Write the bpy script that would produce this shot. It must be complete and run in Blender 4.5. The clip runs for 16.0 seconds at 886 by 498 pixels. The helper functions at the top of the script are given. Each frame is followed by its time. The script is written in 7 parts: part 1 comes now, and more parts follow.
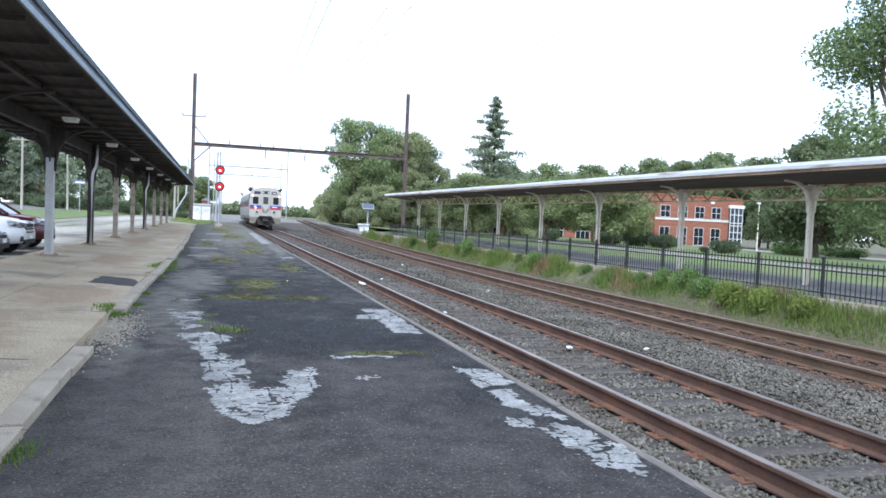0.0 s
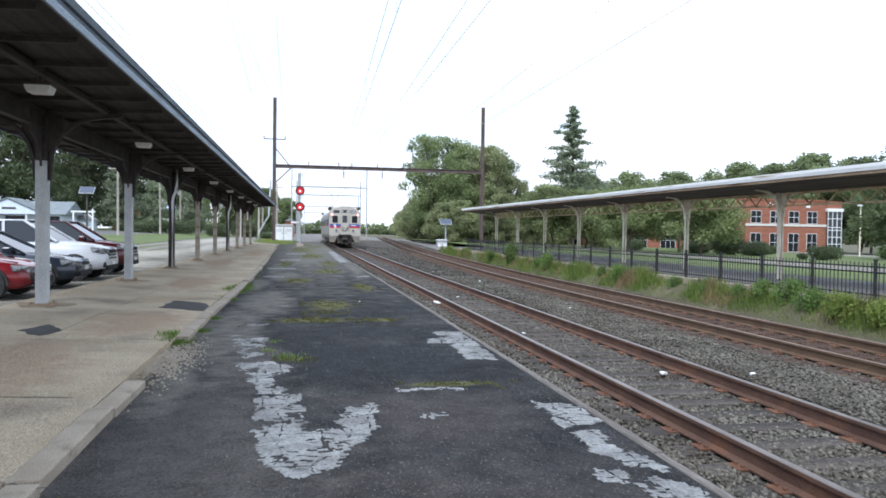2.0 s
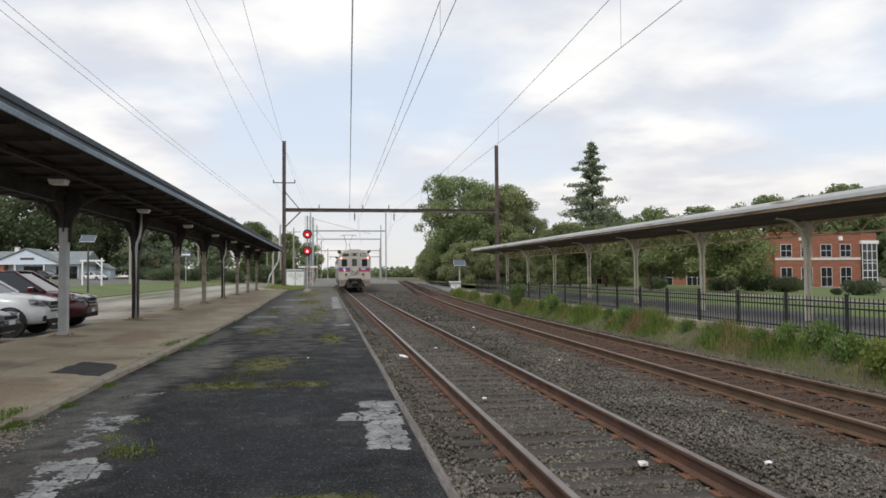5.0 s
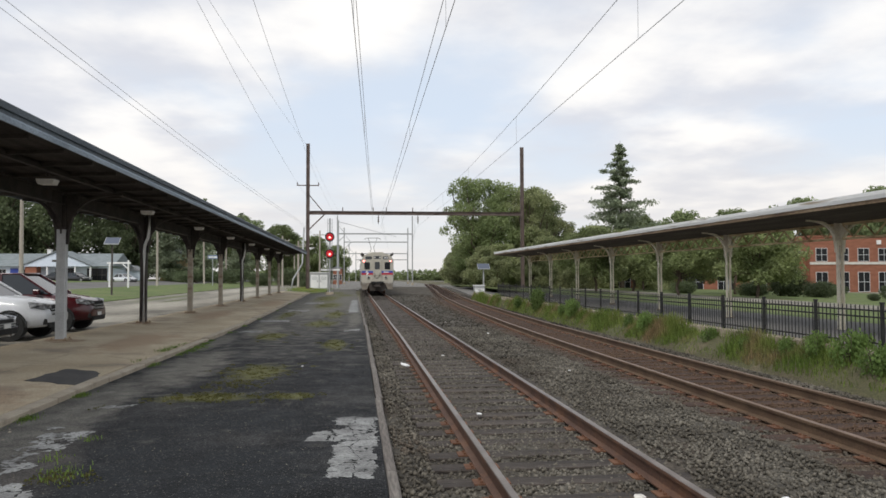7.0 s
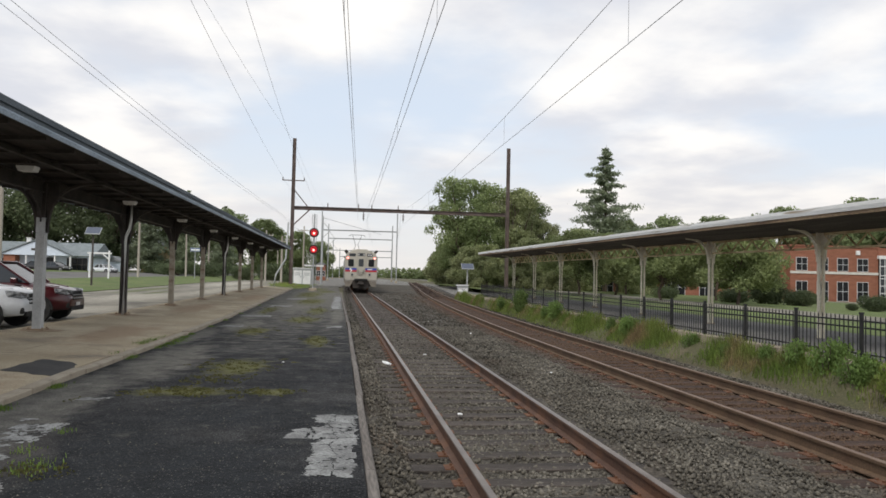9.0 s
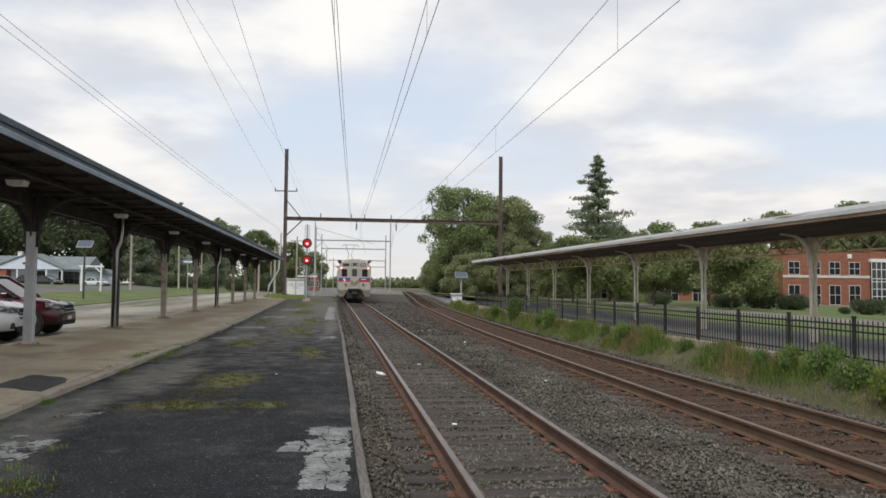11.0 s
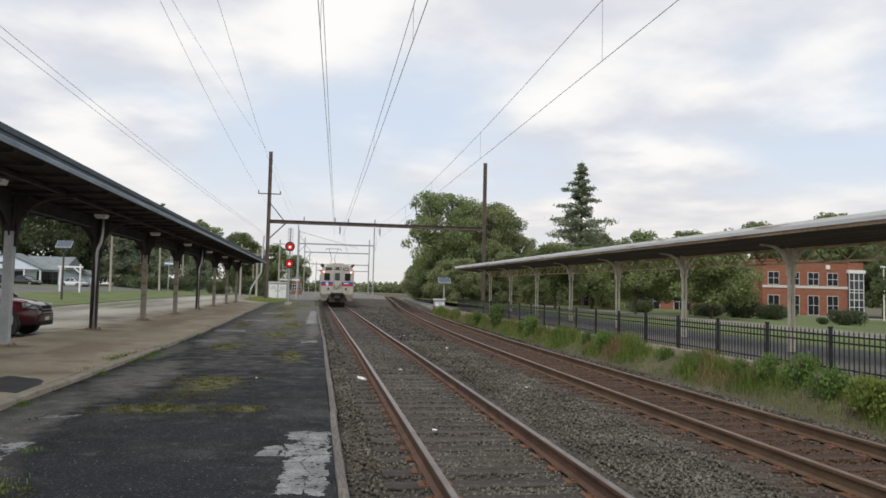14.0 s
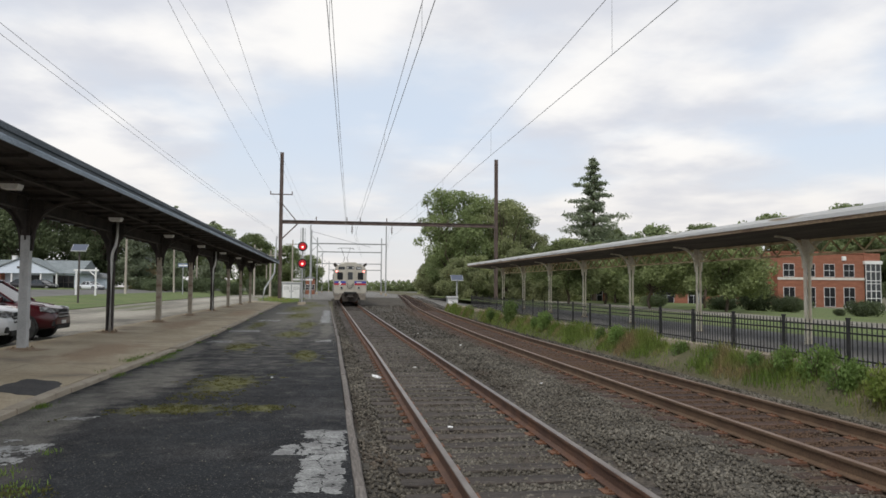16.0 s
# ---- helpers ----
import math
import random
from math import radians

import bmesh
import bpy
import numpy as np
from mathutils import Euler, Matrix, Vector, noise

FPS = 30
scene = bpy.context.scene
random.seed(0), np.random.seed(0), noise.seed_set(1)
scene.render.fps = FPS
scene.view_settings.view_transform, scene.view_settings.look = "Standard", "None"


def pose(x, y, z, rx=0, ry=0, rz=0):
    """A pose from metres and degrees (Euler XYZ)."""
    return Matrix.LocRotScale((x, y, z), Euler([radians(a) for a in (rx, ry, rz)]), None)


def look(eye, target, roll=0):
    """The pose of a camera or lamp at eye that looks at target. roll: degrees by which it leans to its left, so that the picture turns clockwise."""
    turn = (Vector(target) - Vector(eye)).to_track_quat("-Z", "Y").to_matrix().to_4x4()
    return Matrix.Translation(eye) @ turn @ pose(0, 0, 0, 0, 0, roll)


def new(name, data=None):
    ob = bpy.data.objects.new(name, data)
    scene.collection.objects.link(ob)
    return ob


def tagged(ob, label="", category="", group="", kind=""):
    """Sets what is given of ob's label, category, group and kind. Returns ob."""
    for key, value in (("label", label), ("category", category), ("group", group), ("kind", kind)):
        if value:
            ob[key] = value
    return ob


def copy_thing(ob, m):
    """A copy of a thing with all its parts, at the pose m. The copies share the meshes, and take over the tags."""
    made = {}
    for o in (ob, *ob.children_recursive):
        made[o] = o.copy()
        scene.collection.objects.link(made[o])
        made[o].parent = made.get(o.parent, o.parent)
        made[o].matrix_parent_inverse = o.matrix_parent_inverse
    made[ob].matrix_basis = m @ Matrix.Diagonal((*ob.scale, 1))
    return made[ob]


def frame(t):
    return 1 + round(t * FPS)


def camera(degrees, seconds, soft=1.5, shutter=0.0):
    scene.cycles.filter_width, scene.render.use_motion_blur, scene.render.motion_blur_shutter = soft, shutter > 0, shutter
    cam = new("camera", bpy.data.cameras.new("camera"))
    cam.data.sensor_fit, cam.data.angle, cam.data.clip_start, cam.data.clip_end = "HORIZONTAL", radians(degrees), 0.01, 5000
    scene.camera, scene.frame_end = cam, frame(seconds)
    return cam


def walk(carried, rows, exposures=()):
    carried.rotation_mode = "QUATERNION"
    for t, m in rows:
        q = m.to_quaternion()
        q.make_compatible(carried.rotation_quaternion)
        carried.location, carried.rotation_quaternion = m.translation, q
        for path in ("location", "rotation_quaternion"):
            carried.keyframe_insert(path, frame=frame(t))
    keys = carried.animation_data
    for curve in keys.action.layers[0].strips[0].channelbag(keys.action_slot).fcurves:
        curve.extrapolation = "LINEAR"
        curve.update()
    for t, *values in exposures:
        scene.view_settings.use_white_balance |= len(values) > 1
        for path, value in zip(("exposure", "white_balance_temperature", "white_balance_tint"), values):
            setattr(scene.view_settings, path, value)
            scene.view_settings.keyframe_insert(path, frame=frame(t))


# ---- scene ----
cam = camera(63.3, 16.0, soft=1.6, shutter=0.4)
PATH = [
    (0, (-3.881, -0.1, 1.658), (-3.282, 1.807, 1.579), 2.5),
    (0.5, (-3.902, -0.03, 1.673), (-3.322, 1.883, 1.609), 3.2),
    (1, (-3.903, 0.091, 1.666), (-3.363, 2.016, 1.608), 2.1),
    (1.5, (-3.768, 0.341, 1.658), (-3.287, 2.281, 1.588), 2.1),
    (2, (-3.565, 0.68, 1.682), (-3.182, 2.642, 1.636), 0.8),
    (2.5, (-3.305, 1.099, 1.694), (-2.96, 3.069, 1.668), -0.4),
    (3, (-2.961, 1.486, 1.69), (-2.548, 3.443, 1.706), 0.6),
    (3.5, (-2.663, 1.907, 1.684), (-2.303, 3.873, 1.76), 0.3),
    (5.8, (-1.438, 3.247, 1.693), (-1.142, 5.224, 1.753), -0.1),
    (6, (-1.354, 3.355, 1.691), (-1.058, 5.333, 1.745), 0.7),
    (6.5, (-1.227, 3.488, 1.71), (-0.965, 5.469, 1.792), 0.5),
    (7, (-1.206, 3.537, 1.713), (-0.976, 5.522, 1.792), -0.2),
    (7.5, (-1.215, 3.565, 1.699), (-0.945, 5.546, 1.769), -0.2),
    (8, (-1.209, 3.576, 1.711), (-0.933, 5.555, 1.78), 0.4),
    (8.5, (-1.212, 3.596, 1.707), (-0.936, 5.576, 1.781), 1.1),
    (9, (-1.211, 3.587, 1.712), (-0.938, 5.566, 1.789), 1.3),
    (11.5, (-1.185, 3.603, 1.725), (-0.891, 5.578, 1.832), 0.4),
    (12, (-1.179, 3.603, 1.727), (-0.874, 5.576, 1.838), 0.6),
    (12.5, (-1.174, 3.593, 1.734), (-0.855, 5.564, 1.846), 0.7),
    (13, (-1.181, 3.599, 1.728), (-0.853, 5.569, 1.84), 0.6),
    (13.5, (-1.181, 3.586, 1.726), (-0.848, 5.555, 1.843), 0.7),
    (14, (-1.182, 3.585, 1.728), (-0.847, 5.553, 1.845), 1.3),
    (14.5, (-1.184, 3.585, 1.726), (-0.849, 5.554, 1.84), 1.4),
    (15, (-1.19, 3.579, 1.723), (-0.884, 5.552, 1.832), 1.4),
    (15.5, (-1.182, 3.601, 1.719), (-0.894, 5.578, 1.829), 0.7),
    (16, (-1.186, 3.593, 1.721), (-0.884, 5.568, 1.831), 0.4),
]
walk(cam, [(t, look(eye, target, roll)) for t, eye, target, roll in PATH],
     exposures=[(0,1.15,5350,10),(0.5,1.0,5420,10),(1,0.84,5480,10),(1.5,0.86,5530,10),(2,0.82,5600,10),(2.5,0.62,5750,10),(3.0,0.38,6050,13),(3.5,0.12,6250,10),(6,0.1,6450,10),(9,0.12,6520,10),(11.5,0.04,6480,10),(16,0.04,6450,10)])

# ---- light ----
world = bpy.data.worlds.new("sky")
scene.world = world
world.use_nodes = True


def build_sky():
    nt = world.node_tree
    nt.nodes.clear()
    out = nt.nodes.new("ShaderNodeOutputWorld")
    bg = nt.nodes.new("ShaderNodeBackground")
    sky = nt.nodes.new("ShaderNodeTexSky")
    sky.sky_type = "NISHITA"
    sky.sun_disc = False
    sky.sun_elevation, sky.sun_rotation = radians(49), radians(209)
    bg.inputs["Strength"].default_value = 0.125
    tc = nt.nodes.new("ShaderNodeTexCoord")
    # clouds lie on a flat layer: direction divided by its height
    sep = nt.nodes.new("ShaderNodeSeparateXYZ")
    nt.links.new(tc.outputs["Generated"], sep.inputs[0])
    up = nt.nodes.new("ShaderNodeMath")
    up.operation = "MAXIMUM"
    up.inputs[1].default_value = 0.0
    nt.links.new(sep.outputs["Z"], up.inputs[0])
    lift = nt.nodes.new("ShaderNodeMath")
    lift.operation = "ADD"
    lift.inputs[1].default_value = 0.16
    nt.links.new(up.outputs[0], lift.inputs[0])
    flat = nt.nodes.new("ShaderNodeVectorMath")
    flat.operation = "DIVIDE"
    comb = nt.nodes.new("ShaderNodeCombineXYZ")
    for k in "XYZ":
        nt.links.new(lift.outputs[0], comb.inputs[k])
    nt.links.new(tc.outputs["Generated"], flat.inputs[0])
    nt.links.new(comb.outputs[0], flat.inputs[1])
    layers = []
    for scale, detail, lo, hi in ((0.9, 7, 0.38, 0.60), (1.9, 8, 0.38, 0.66)):
        no = nt.nodes.new("ShaderNodeTexNoise")
        no.inputs["Scale"].default_value, no.inputs["Detail"].default_value = scale, detail
        no.inputs["Roughness"].default_value = 0.5
        nt.links.new(flat.outputs[0], no.inputs["Vector"])
        mr = nt.nodes.new("ShaderNodeMapRange")
        mr.interpolation_type = "SMOOTHSTEP"
        mr.inputs["From Min"].default_value, mr.inputs["From Max"].default_value = lo, hi
        nt.links.new(no.outputs["Fac"], mr.inputs["Value"])
        layers.append(mr.outputs[0])
    grey = nt.nodes.new("ShaderNodeMix")
    grey.data_type = "RGBA"
    grey.inputs["A"].default_value = (5.45, 5.6, 6.05, 1)
    grey.inputs["B"].default_value = (7.8, 7.65, 7.45, 1)
    nt.links.new(layers[1], grey.inputs["Factor"])
    haze = nt.nodes.new("ShaderNodeMix")
    haze.data_type = "RGBA"
    haze.inputs["Factor"].default_value = 0.82
    haze.inputs["B"].default_value = (5.7, 6.3, 7.1, 1)
    nt.links.new(sky.outputs[0], haze.inputs["A"])
    mix = nt.nodes.new("ShaderNodeMix")
    mix.data_type = "RGBA"
    nt.links.new(layers[0], mix.inputs["Factor"])
    nt.links.new(haze.outputs["Result"], mix.inputs["A"])
    nt.links.new(grey.outputs["Result"], mix.inputs["B"])
    # warm haze low over the horizon
    low = nt.nodes.new("ShaderNodeMapRange")
    low.inputs["From Min"].default_value, low.inputs["From Max"].default_value = 0.20, 0.0
    low.inputs["To Max"].default_value = 0.75
    nt.links.new(up.outputs[0], low.inputs["Value"])
    warm = nt.nodes.new("ShaderNodeMix")
    warm.data_type = "RGBA"
    warm.inputs["B"].default_value = (6.45, 6.1, 5.75, 1)
    nt.links.new(low.outputs[0], warm.inputs["Factor"])
    nt.links.new(mix.outputs["Result"], warm.inputs["A"])
    nt.links.new(warm.outputs["Result"], bg.inputs["Color"])
    nt.links.new(bg.outputs[0], out.inputs["Surface"])


build_sky()
sun_data = bpy.data.lights.new("sun", "SUN")
sun_data.energy, sun_data.angle, sun_data.color = 1.7, radians(20), (1, 0.95, 0.88)
sun = new("sun", sun_data)
sun.matrix_world = look((-18, -32, 42), (0, 0, 0))


# ---- materials ----
def material(name, a, b, scale=4.0, rough=0.7, metal=0.0, bump=0.0, fine=60.0, fine_amount=0.25, spread=(0.35, 0.65),
             stretch=(1, 1, 1), vary=0.0, stain=None, stain_scale=1.0, stain_at=(0.55, 0.7), space="Object", spec=0.5):
    """Two colours by broad noise, grain by fine noise, an optional third colour in stains, bump from the grain."""
    m = bpy.data.materials.new(name)
    m.use_nodes = True
    nt = m.node_tree
    p = nt.nodes["Principled BSDF"]
    p.inputs["Roughness"].default_value, p.inputs["Metallic"].default_value = rough, metal
    p.inputs["Specular IOR Level"].default_value = spec
    tc = nt.nodes.new("ShaderNodeTexCoord")
    mp = nt.nodes.new("ShaderNodeMapping")
    mp.inputs["Scale"].default_value = stretch
    nt.links.new(tc.outputs[space], mp.inputs["Vector"])

    def noise_node(s, detail=5):
        no = nt.nodes.new("ShaderNodeTexNoise")
        no.inputs["Scale"].default_value, no.inputs["Detail"].default_value = s, detail
        nt.links.new(mp.outputs[0], no.inputs["Vector"])
        return no.outputs["Fac"]

    def ramp(value, lo, hi):
        mr = nt.nodes.new("ShaderNodeMapRange")
        mr.inputs["From Min"].default_value, mr.inputs["From Max"].default_value = lo, hi
        nt.links.new(value, mr.inputs["Value"])
        return mr.outputs[0]

    def blend(fac, x, y, mode="MIX"):
        mx = nt.nodes.new("ShaderNodeMix")
        mx.data_type, mx.blend_type = "RGBA", mode
        for key, v in (("Factor", fac), ("A", x), ("B", y)):
            if isinstance(v, (int, float)):
                mx.inputs[key].default_value = v
            elif isinstance(v, tuple):
                mx.inputs[key].default_value = (*v, 1)
            else:
                nt.links.new(v, mx.inputs[key])
        return mx.outputs["Result"]

    col = blend(ramp(noise_node(scale), *spread), a, b)
    grain = noise_node(fine, 3)
    if stain:
        col = blend(ramp(noise_node(stain_scale, 7), *stain_at), col, stain)
    if fine_amount:
        shade = blend(ramp(grain, 0.3, 0.7), (1 - fine_amount,) * 3, (1 + fine_amount,) * 3)
        col = blend(1.0, col, shade, "MULTIPLY")
    if vary:
        oi = nt.nodes.new("ShaderNodeObjectInfo")
        geo = nt.nodes.new("ShaderNodeNewGeometry")
        add = nt.nodes.new("ShaderNodeMath")
        add.operation = "ADD"
        nt.links.new(oi.outputs["Random"], add.inputs[0])
        nt.links.new(geo.outputs["Random Per Island"], add.inputs[1])
        tone = blend(ramp(add.outputs[0], 0.2, 1.8), (1 - vary,) * 3, (1 + vary,) * 3)
        col = blend(1.0, col, tone, "MULTIPLY")
    nt.links.new(col, p.inputs["Base Color"])
    if bump:
        bp = nt.nodes.new("ShaderNodeBump")
        bp.inputs["Strength"].default_value, bp.inputs["Distance"].default_value = bump, 0.02
        nt.links.new(grain, bp.inputs["Height"])
        nt.links.new(bp.outputs[0], p.inputs["Normal"])
    return m


def leafy(name, a, b, scale, **kw):
    """A leaf: the plain material with light passing through it."""
    m = material(name, a, b, scale, **kw)
    nt = m.node_tree
    p = nt.nodes["Principled BSDF"]
    tr = nt.nodes.new("ShaderNodeBsdfTranslucent")
    nt.links.new(p.inputs["Base Color"].links[0].from_socket, tr.inputs["Color"])
    mx = nt.nodes.new("ShaderNodeMixShader")
    mx.inputs[0].default_value = 0.5
    nt.links.new(p.outputs[0], mx.inputs[1])
    nt.links.new(tr.outputs[0], mx.inputs[2])
    nt.links.new(mx.outputs[0], nt.nodes["Material Output"].inputs["Surface"])
    return m


def glass_dark(name, colour=(0.02, 0.025, 0.03), rough=0.06):
    m = bpy.data.materials.new(name)
    m.use_nodes = True
    p = m.node_tree.nodes["Principled BSDF"]
    p.inputs["Base Color"].default_value = (*colour, 1)
    p.inputs["Roughness"].default_value = rough
    p.inputs["Specular IOR Level"].default_value = 0.6
    return m


def glowing(name, colour, power):
    m = bpy.data.materials.new(name)
    m.use_nodes = True
    p = m.node_tree.nodes["Principled BSDF"]
    p.inputs["Base Color"].default_value = (*colour, 1)
    p.inputs["Emission Color"].default_value = (*colour, 1)
    p.inputs["Emission Strength"].default_value = power
    return m


ASPHALT = material("asphalt", (0.0105, 0.0115, 0.013), (0.022, 0.023, 0.0245), 1.6, 0.92, bump=1.0, fine=62, fine_amount=0.95,
                   stain=(0.052, 0.051, 0.049), stain_scale=0.5, stain_at=(0.50, 0.75), spec=0.2)


def add_moss(m, spots, colour):
    """Moss spreads over the asphalt round the given spots (x, y, rx, ry), broken up by noise."""
    nt = m.node_tree
    p = nt.nodes["Principled BSDF"]
    tc = nt.nodes.new("ShaderNodeTexCoord")
    best = None
    for x, y, rx, ry in spots:
        mp = nt.nodes.new("ShaderNodeVectorMath")
        mp.operation = "SUBTRACT"
        mp.inputs[1].default_value = (x, y, 0)
        nt.links.new(tc.outputs["Object"], mp.inputs[0])
        sc = nt.nodes.new("ShaderNodeVectorMath")
        sc.operation = "MULTIPLY"
        sc.inputs[1].default_value = (1 / rx, 1 / ry, 0)
        nt.links.new(mp.outputs[0], sc.inputs[0])
        ln = nt.nodes.new("ShaderNodeVectorMath")
        ln.operation = "LENGTH"
        nt.links.new(sc.outputs[0], ln.inputs[0])
        if best is None:
            best = ln.outputs["Value"]
        else:
            mn = nt.nodes.new("ShaderNodeMath")
            mn.operation = "MINIMUM"
            nt.links.new(best, mn.inputs[0])
            nt.links.new(ln.outputs["Value"], mn.inputs[1])
            best = mn.outputs[0]
    no = nt.nodes.new("ShaderNodeTexNoise")
    no.inputs["Scale"].default_value, no.inputs["Detail"].default_value, no.inputs["Roughness"].default_value = 2.2, 10, 0.72
    nt.links.new(tc.outputs["Object"], no.inputs["Vector"])
    ad = nt.nodes.new("ShaderNodeMath")
    ad.operation = "MULTIPLY_ADD"
    ad.inputs[1].default_value = 0.55
    nt.links.new(best, ad.inputs[0])
    nt.links.new(no.outputs["Fac"], ad.inputs[2])
    mr = nt.nodes.new("ShaderNodeMapRange")
    mr.inputs["From Min"].default_value, mr.inputs["From Max"].default_value = 0.98, 0.72
    nt.links.new(ad.outputs[0], mr.inputs["Value"])
    mx = nt.nodes.new("ShaderNodeMix")
    mx.data_type = "RGBA"
    # the grain of the grit itself
    gn = nt.nodes.new("ShaderNodeTexNoise")
    gn.inputs["Scale"].default_value, gn.inputs["Detail"].default_value, gn.inputs["Roughness"].default_value = 38, 5, 0.75
    nt.links.new(tc.outputs["Object"], gn.inputs["Vector"])
    gr = nt.nodes.new("ShaderNodeMapRange")
    gr.inputs["From Min"].default_value, gr.inputs["From Max"].default_value = 0.3, 0.7
    gr.inputs["To Min"].default_value, gr.inputs["To Max"].default_value = 0.35, 1.65
    nt.links.new(gn.outputs["Fac"], gr.inputs["Value"])
    tone = nt.nodes.new("ShaderNodeVectorMath")
    tone.operation = "SCALE"
    tone.inputs[0].default_value = colour
    nt.links.new(gr.outputs[0], tone.inputs["Scale"])
    nt.links.new(tone.outputs[0], mx.inputs["B"])
    nt.links.new(mr.outputs[0], mx.inputs["Factor"])
    nt.links.new(p.inputs["Base Color"].links[0].from_socket, mx.inputs["A"])
    nt.links.new(mx.outputs["Result"], p.inputs["Base Color"])


def add_speckle(m, pale, share):
    """Pale stone chips showing in the tar, and a cloudy tone at arm's length."""
    nt = m.node_tree
    p = nt.nodes["Principled BSDF"]
    tc = nt.nodes.new("ShaderNodeTexCoord")
    cl = nt.nodes.new("ShaderNodeTexNoise")
    cl.inputs["Scale"].default_value, cl.inputs["Detail"].default_value, cl.inputs["Roughness"].default_value = 3.2, 9, 0.7
    nt.links.new(tc.outputs["Object"], cl.inputs["Vector"])
    cr = nt.nodes.new("ShaderNodeMapRange")
    cr.inputs["From Min"].default_value, cr.inputs["From Max"].default_value = 0.32, 0.68
    cr.inputs["To Min"].default_value, cr.inputs["To Max"].default_value = 0.62, 1.45
    nt.links.new(cl.outputs["Fac"], cr.inputs["Value"])
    tone = nt.nodes.new("ShaderNodeVectorMath")
    tone.operation = "SCALE"
    nt.links.new(p.inputs["Base Color"].links[0].from_socket, tone.inputs[0])
    nt.links.new(cr.outputs[0], tone.inputs["Scale"])
    vo = nt.nodes.new("ShaderNodeTexVoronoi")
    vo.inputs["Scale"].default_value = 48
    nt.links.new(tc.outputs["Object"], vo.inputs["Vector"])
    sp = nt.nodes.new("ShaderNodeSeparateColor")
    nt.links.new(vo.outputs["Color"], sp.inputs[0])
    pick = nt.nodes.new("ShaderNodeMapRange")
    pick.inputs["From Min"].default_value, pick.inputs["From Max"].default_value = 1 - share, 1.0
    nt.links.new(sp.outputs[0], pick.inputs["Value"])
    size = nt.nodes.new("ShaderNodeMapRange")
    size.inputs["From Min"].default_value, size.inputs["From Max"].default_value = 0.42, 0.30
    nt.links.new(vo.outputs["Distance"], size.inputs["Value"])
    both = nt.nodes.new("ShaderNodeMath")
    both.operation = "MULTIPLY"
    nt.links.new(pick.outputs[0], both.inputs[0])
    nt.links.new(size.outputs[0], both.inputs[1])
    mx = nt.nodes.new("ShaderNodeMix")
    mx.data_type = "RGBA"
    mx.inputs["B"].default_value = (*pale, 1)
    nt.links.new(both.outputs[0], mx.inputs["Factor"])
    nt.links.new(tone.outputs[0], mx.inputs["A"])
    nt.links.new(mx.outputs["Result"], p.inputs["Base Color"])


# dust trodden into the near end
add_moss(ASPHALT, ((-3.2, 2.5, 4.0, 5.5), (-2.4, 7.0, 1.4, 1.6), (-2.6, -1.0, 5.0, 5.0)), (0.044, 0.0395, 0.0375))
# tar smeared round the old markings, where the surface is newer and darker
add_moss(ASPHALT, ((-3.4, 10.2, 0.9, 2.6), (-2.3, 9.8, 1.0, 1.6), (-2.6, 12.2, 1.4, 0.9), (-4.25, 7.2, 0.35, 1.2), (-3.3, 7.0, 0.5, 0.5)), (0.0155, 0.0175, 0.0195))
add_moss(ASPHALT, ((-4.5, 5.5, 1.5, 5.5), (-4.3, 10, 0.9, 2.5)), (0.062, 0.0575, 0.053))
# pale grit washed along the kerb and over the far end
add_moss(ASPHALT, ((-4.75, 13.0, 0.75, 5.5), (-4.4, 17.5, 0.9, 4.5), (-4.9, 23, 0.5, 4), (-4.9, 8.6, 0.35, 2.0), (-3.0, 64, 9, 52), (-3.6, 40, 2.6, 9), (-4.2, 27, 0.9, 4), (-1.4, 33, 0.5, 9), (-4.6, 33, 0.6, 8)), (0.118, 0.112, 0.098))
add_moss(ASPHALT, ((-3.3, 13.9, 0.9, 0.5), (-2.2, 13.9, 0.5, 0.35), (-3.0, 16.6, 0.7, 1.4), (-3.7, 24.5, 0.6, 1.8), (-1.85, 21.8, 0.4, 2.0), (-3.6, 58, 1.3, 9), (-3.0, 46, 1.1, 6), (-2.6, 66, 1.2, 5),
                   (-2.3, 36, 0.6, 4), (-2.0, 8.2, 0.6, 0.16), (-2.6, 30, 0.7, 2.5), (-4.4, 36, 0.4, 4), (-3.6, 74, 1.4, 6)), (0.088, 0.088, 0.034))
add_speckle(ASPHALT, (0.13, 0.125, 0.12), 0.35)
LOT = material("old_paving", (0.145, 0.130, 0.103), (0.265, 0.243, 0.198), 0.55, 0.92, bump=0.6, fine=14, fine_amount=0.5, stain=(0.105, 0.097, 0.078), stain_scale=0.7, stain_at=(0.5, 0.66))
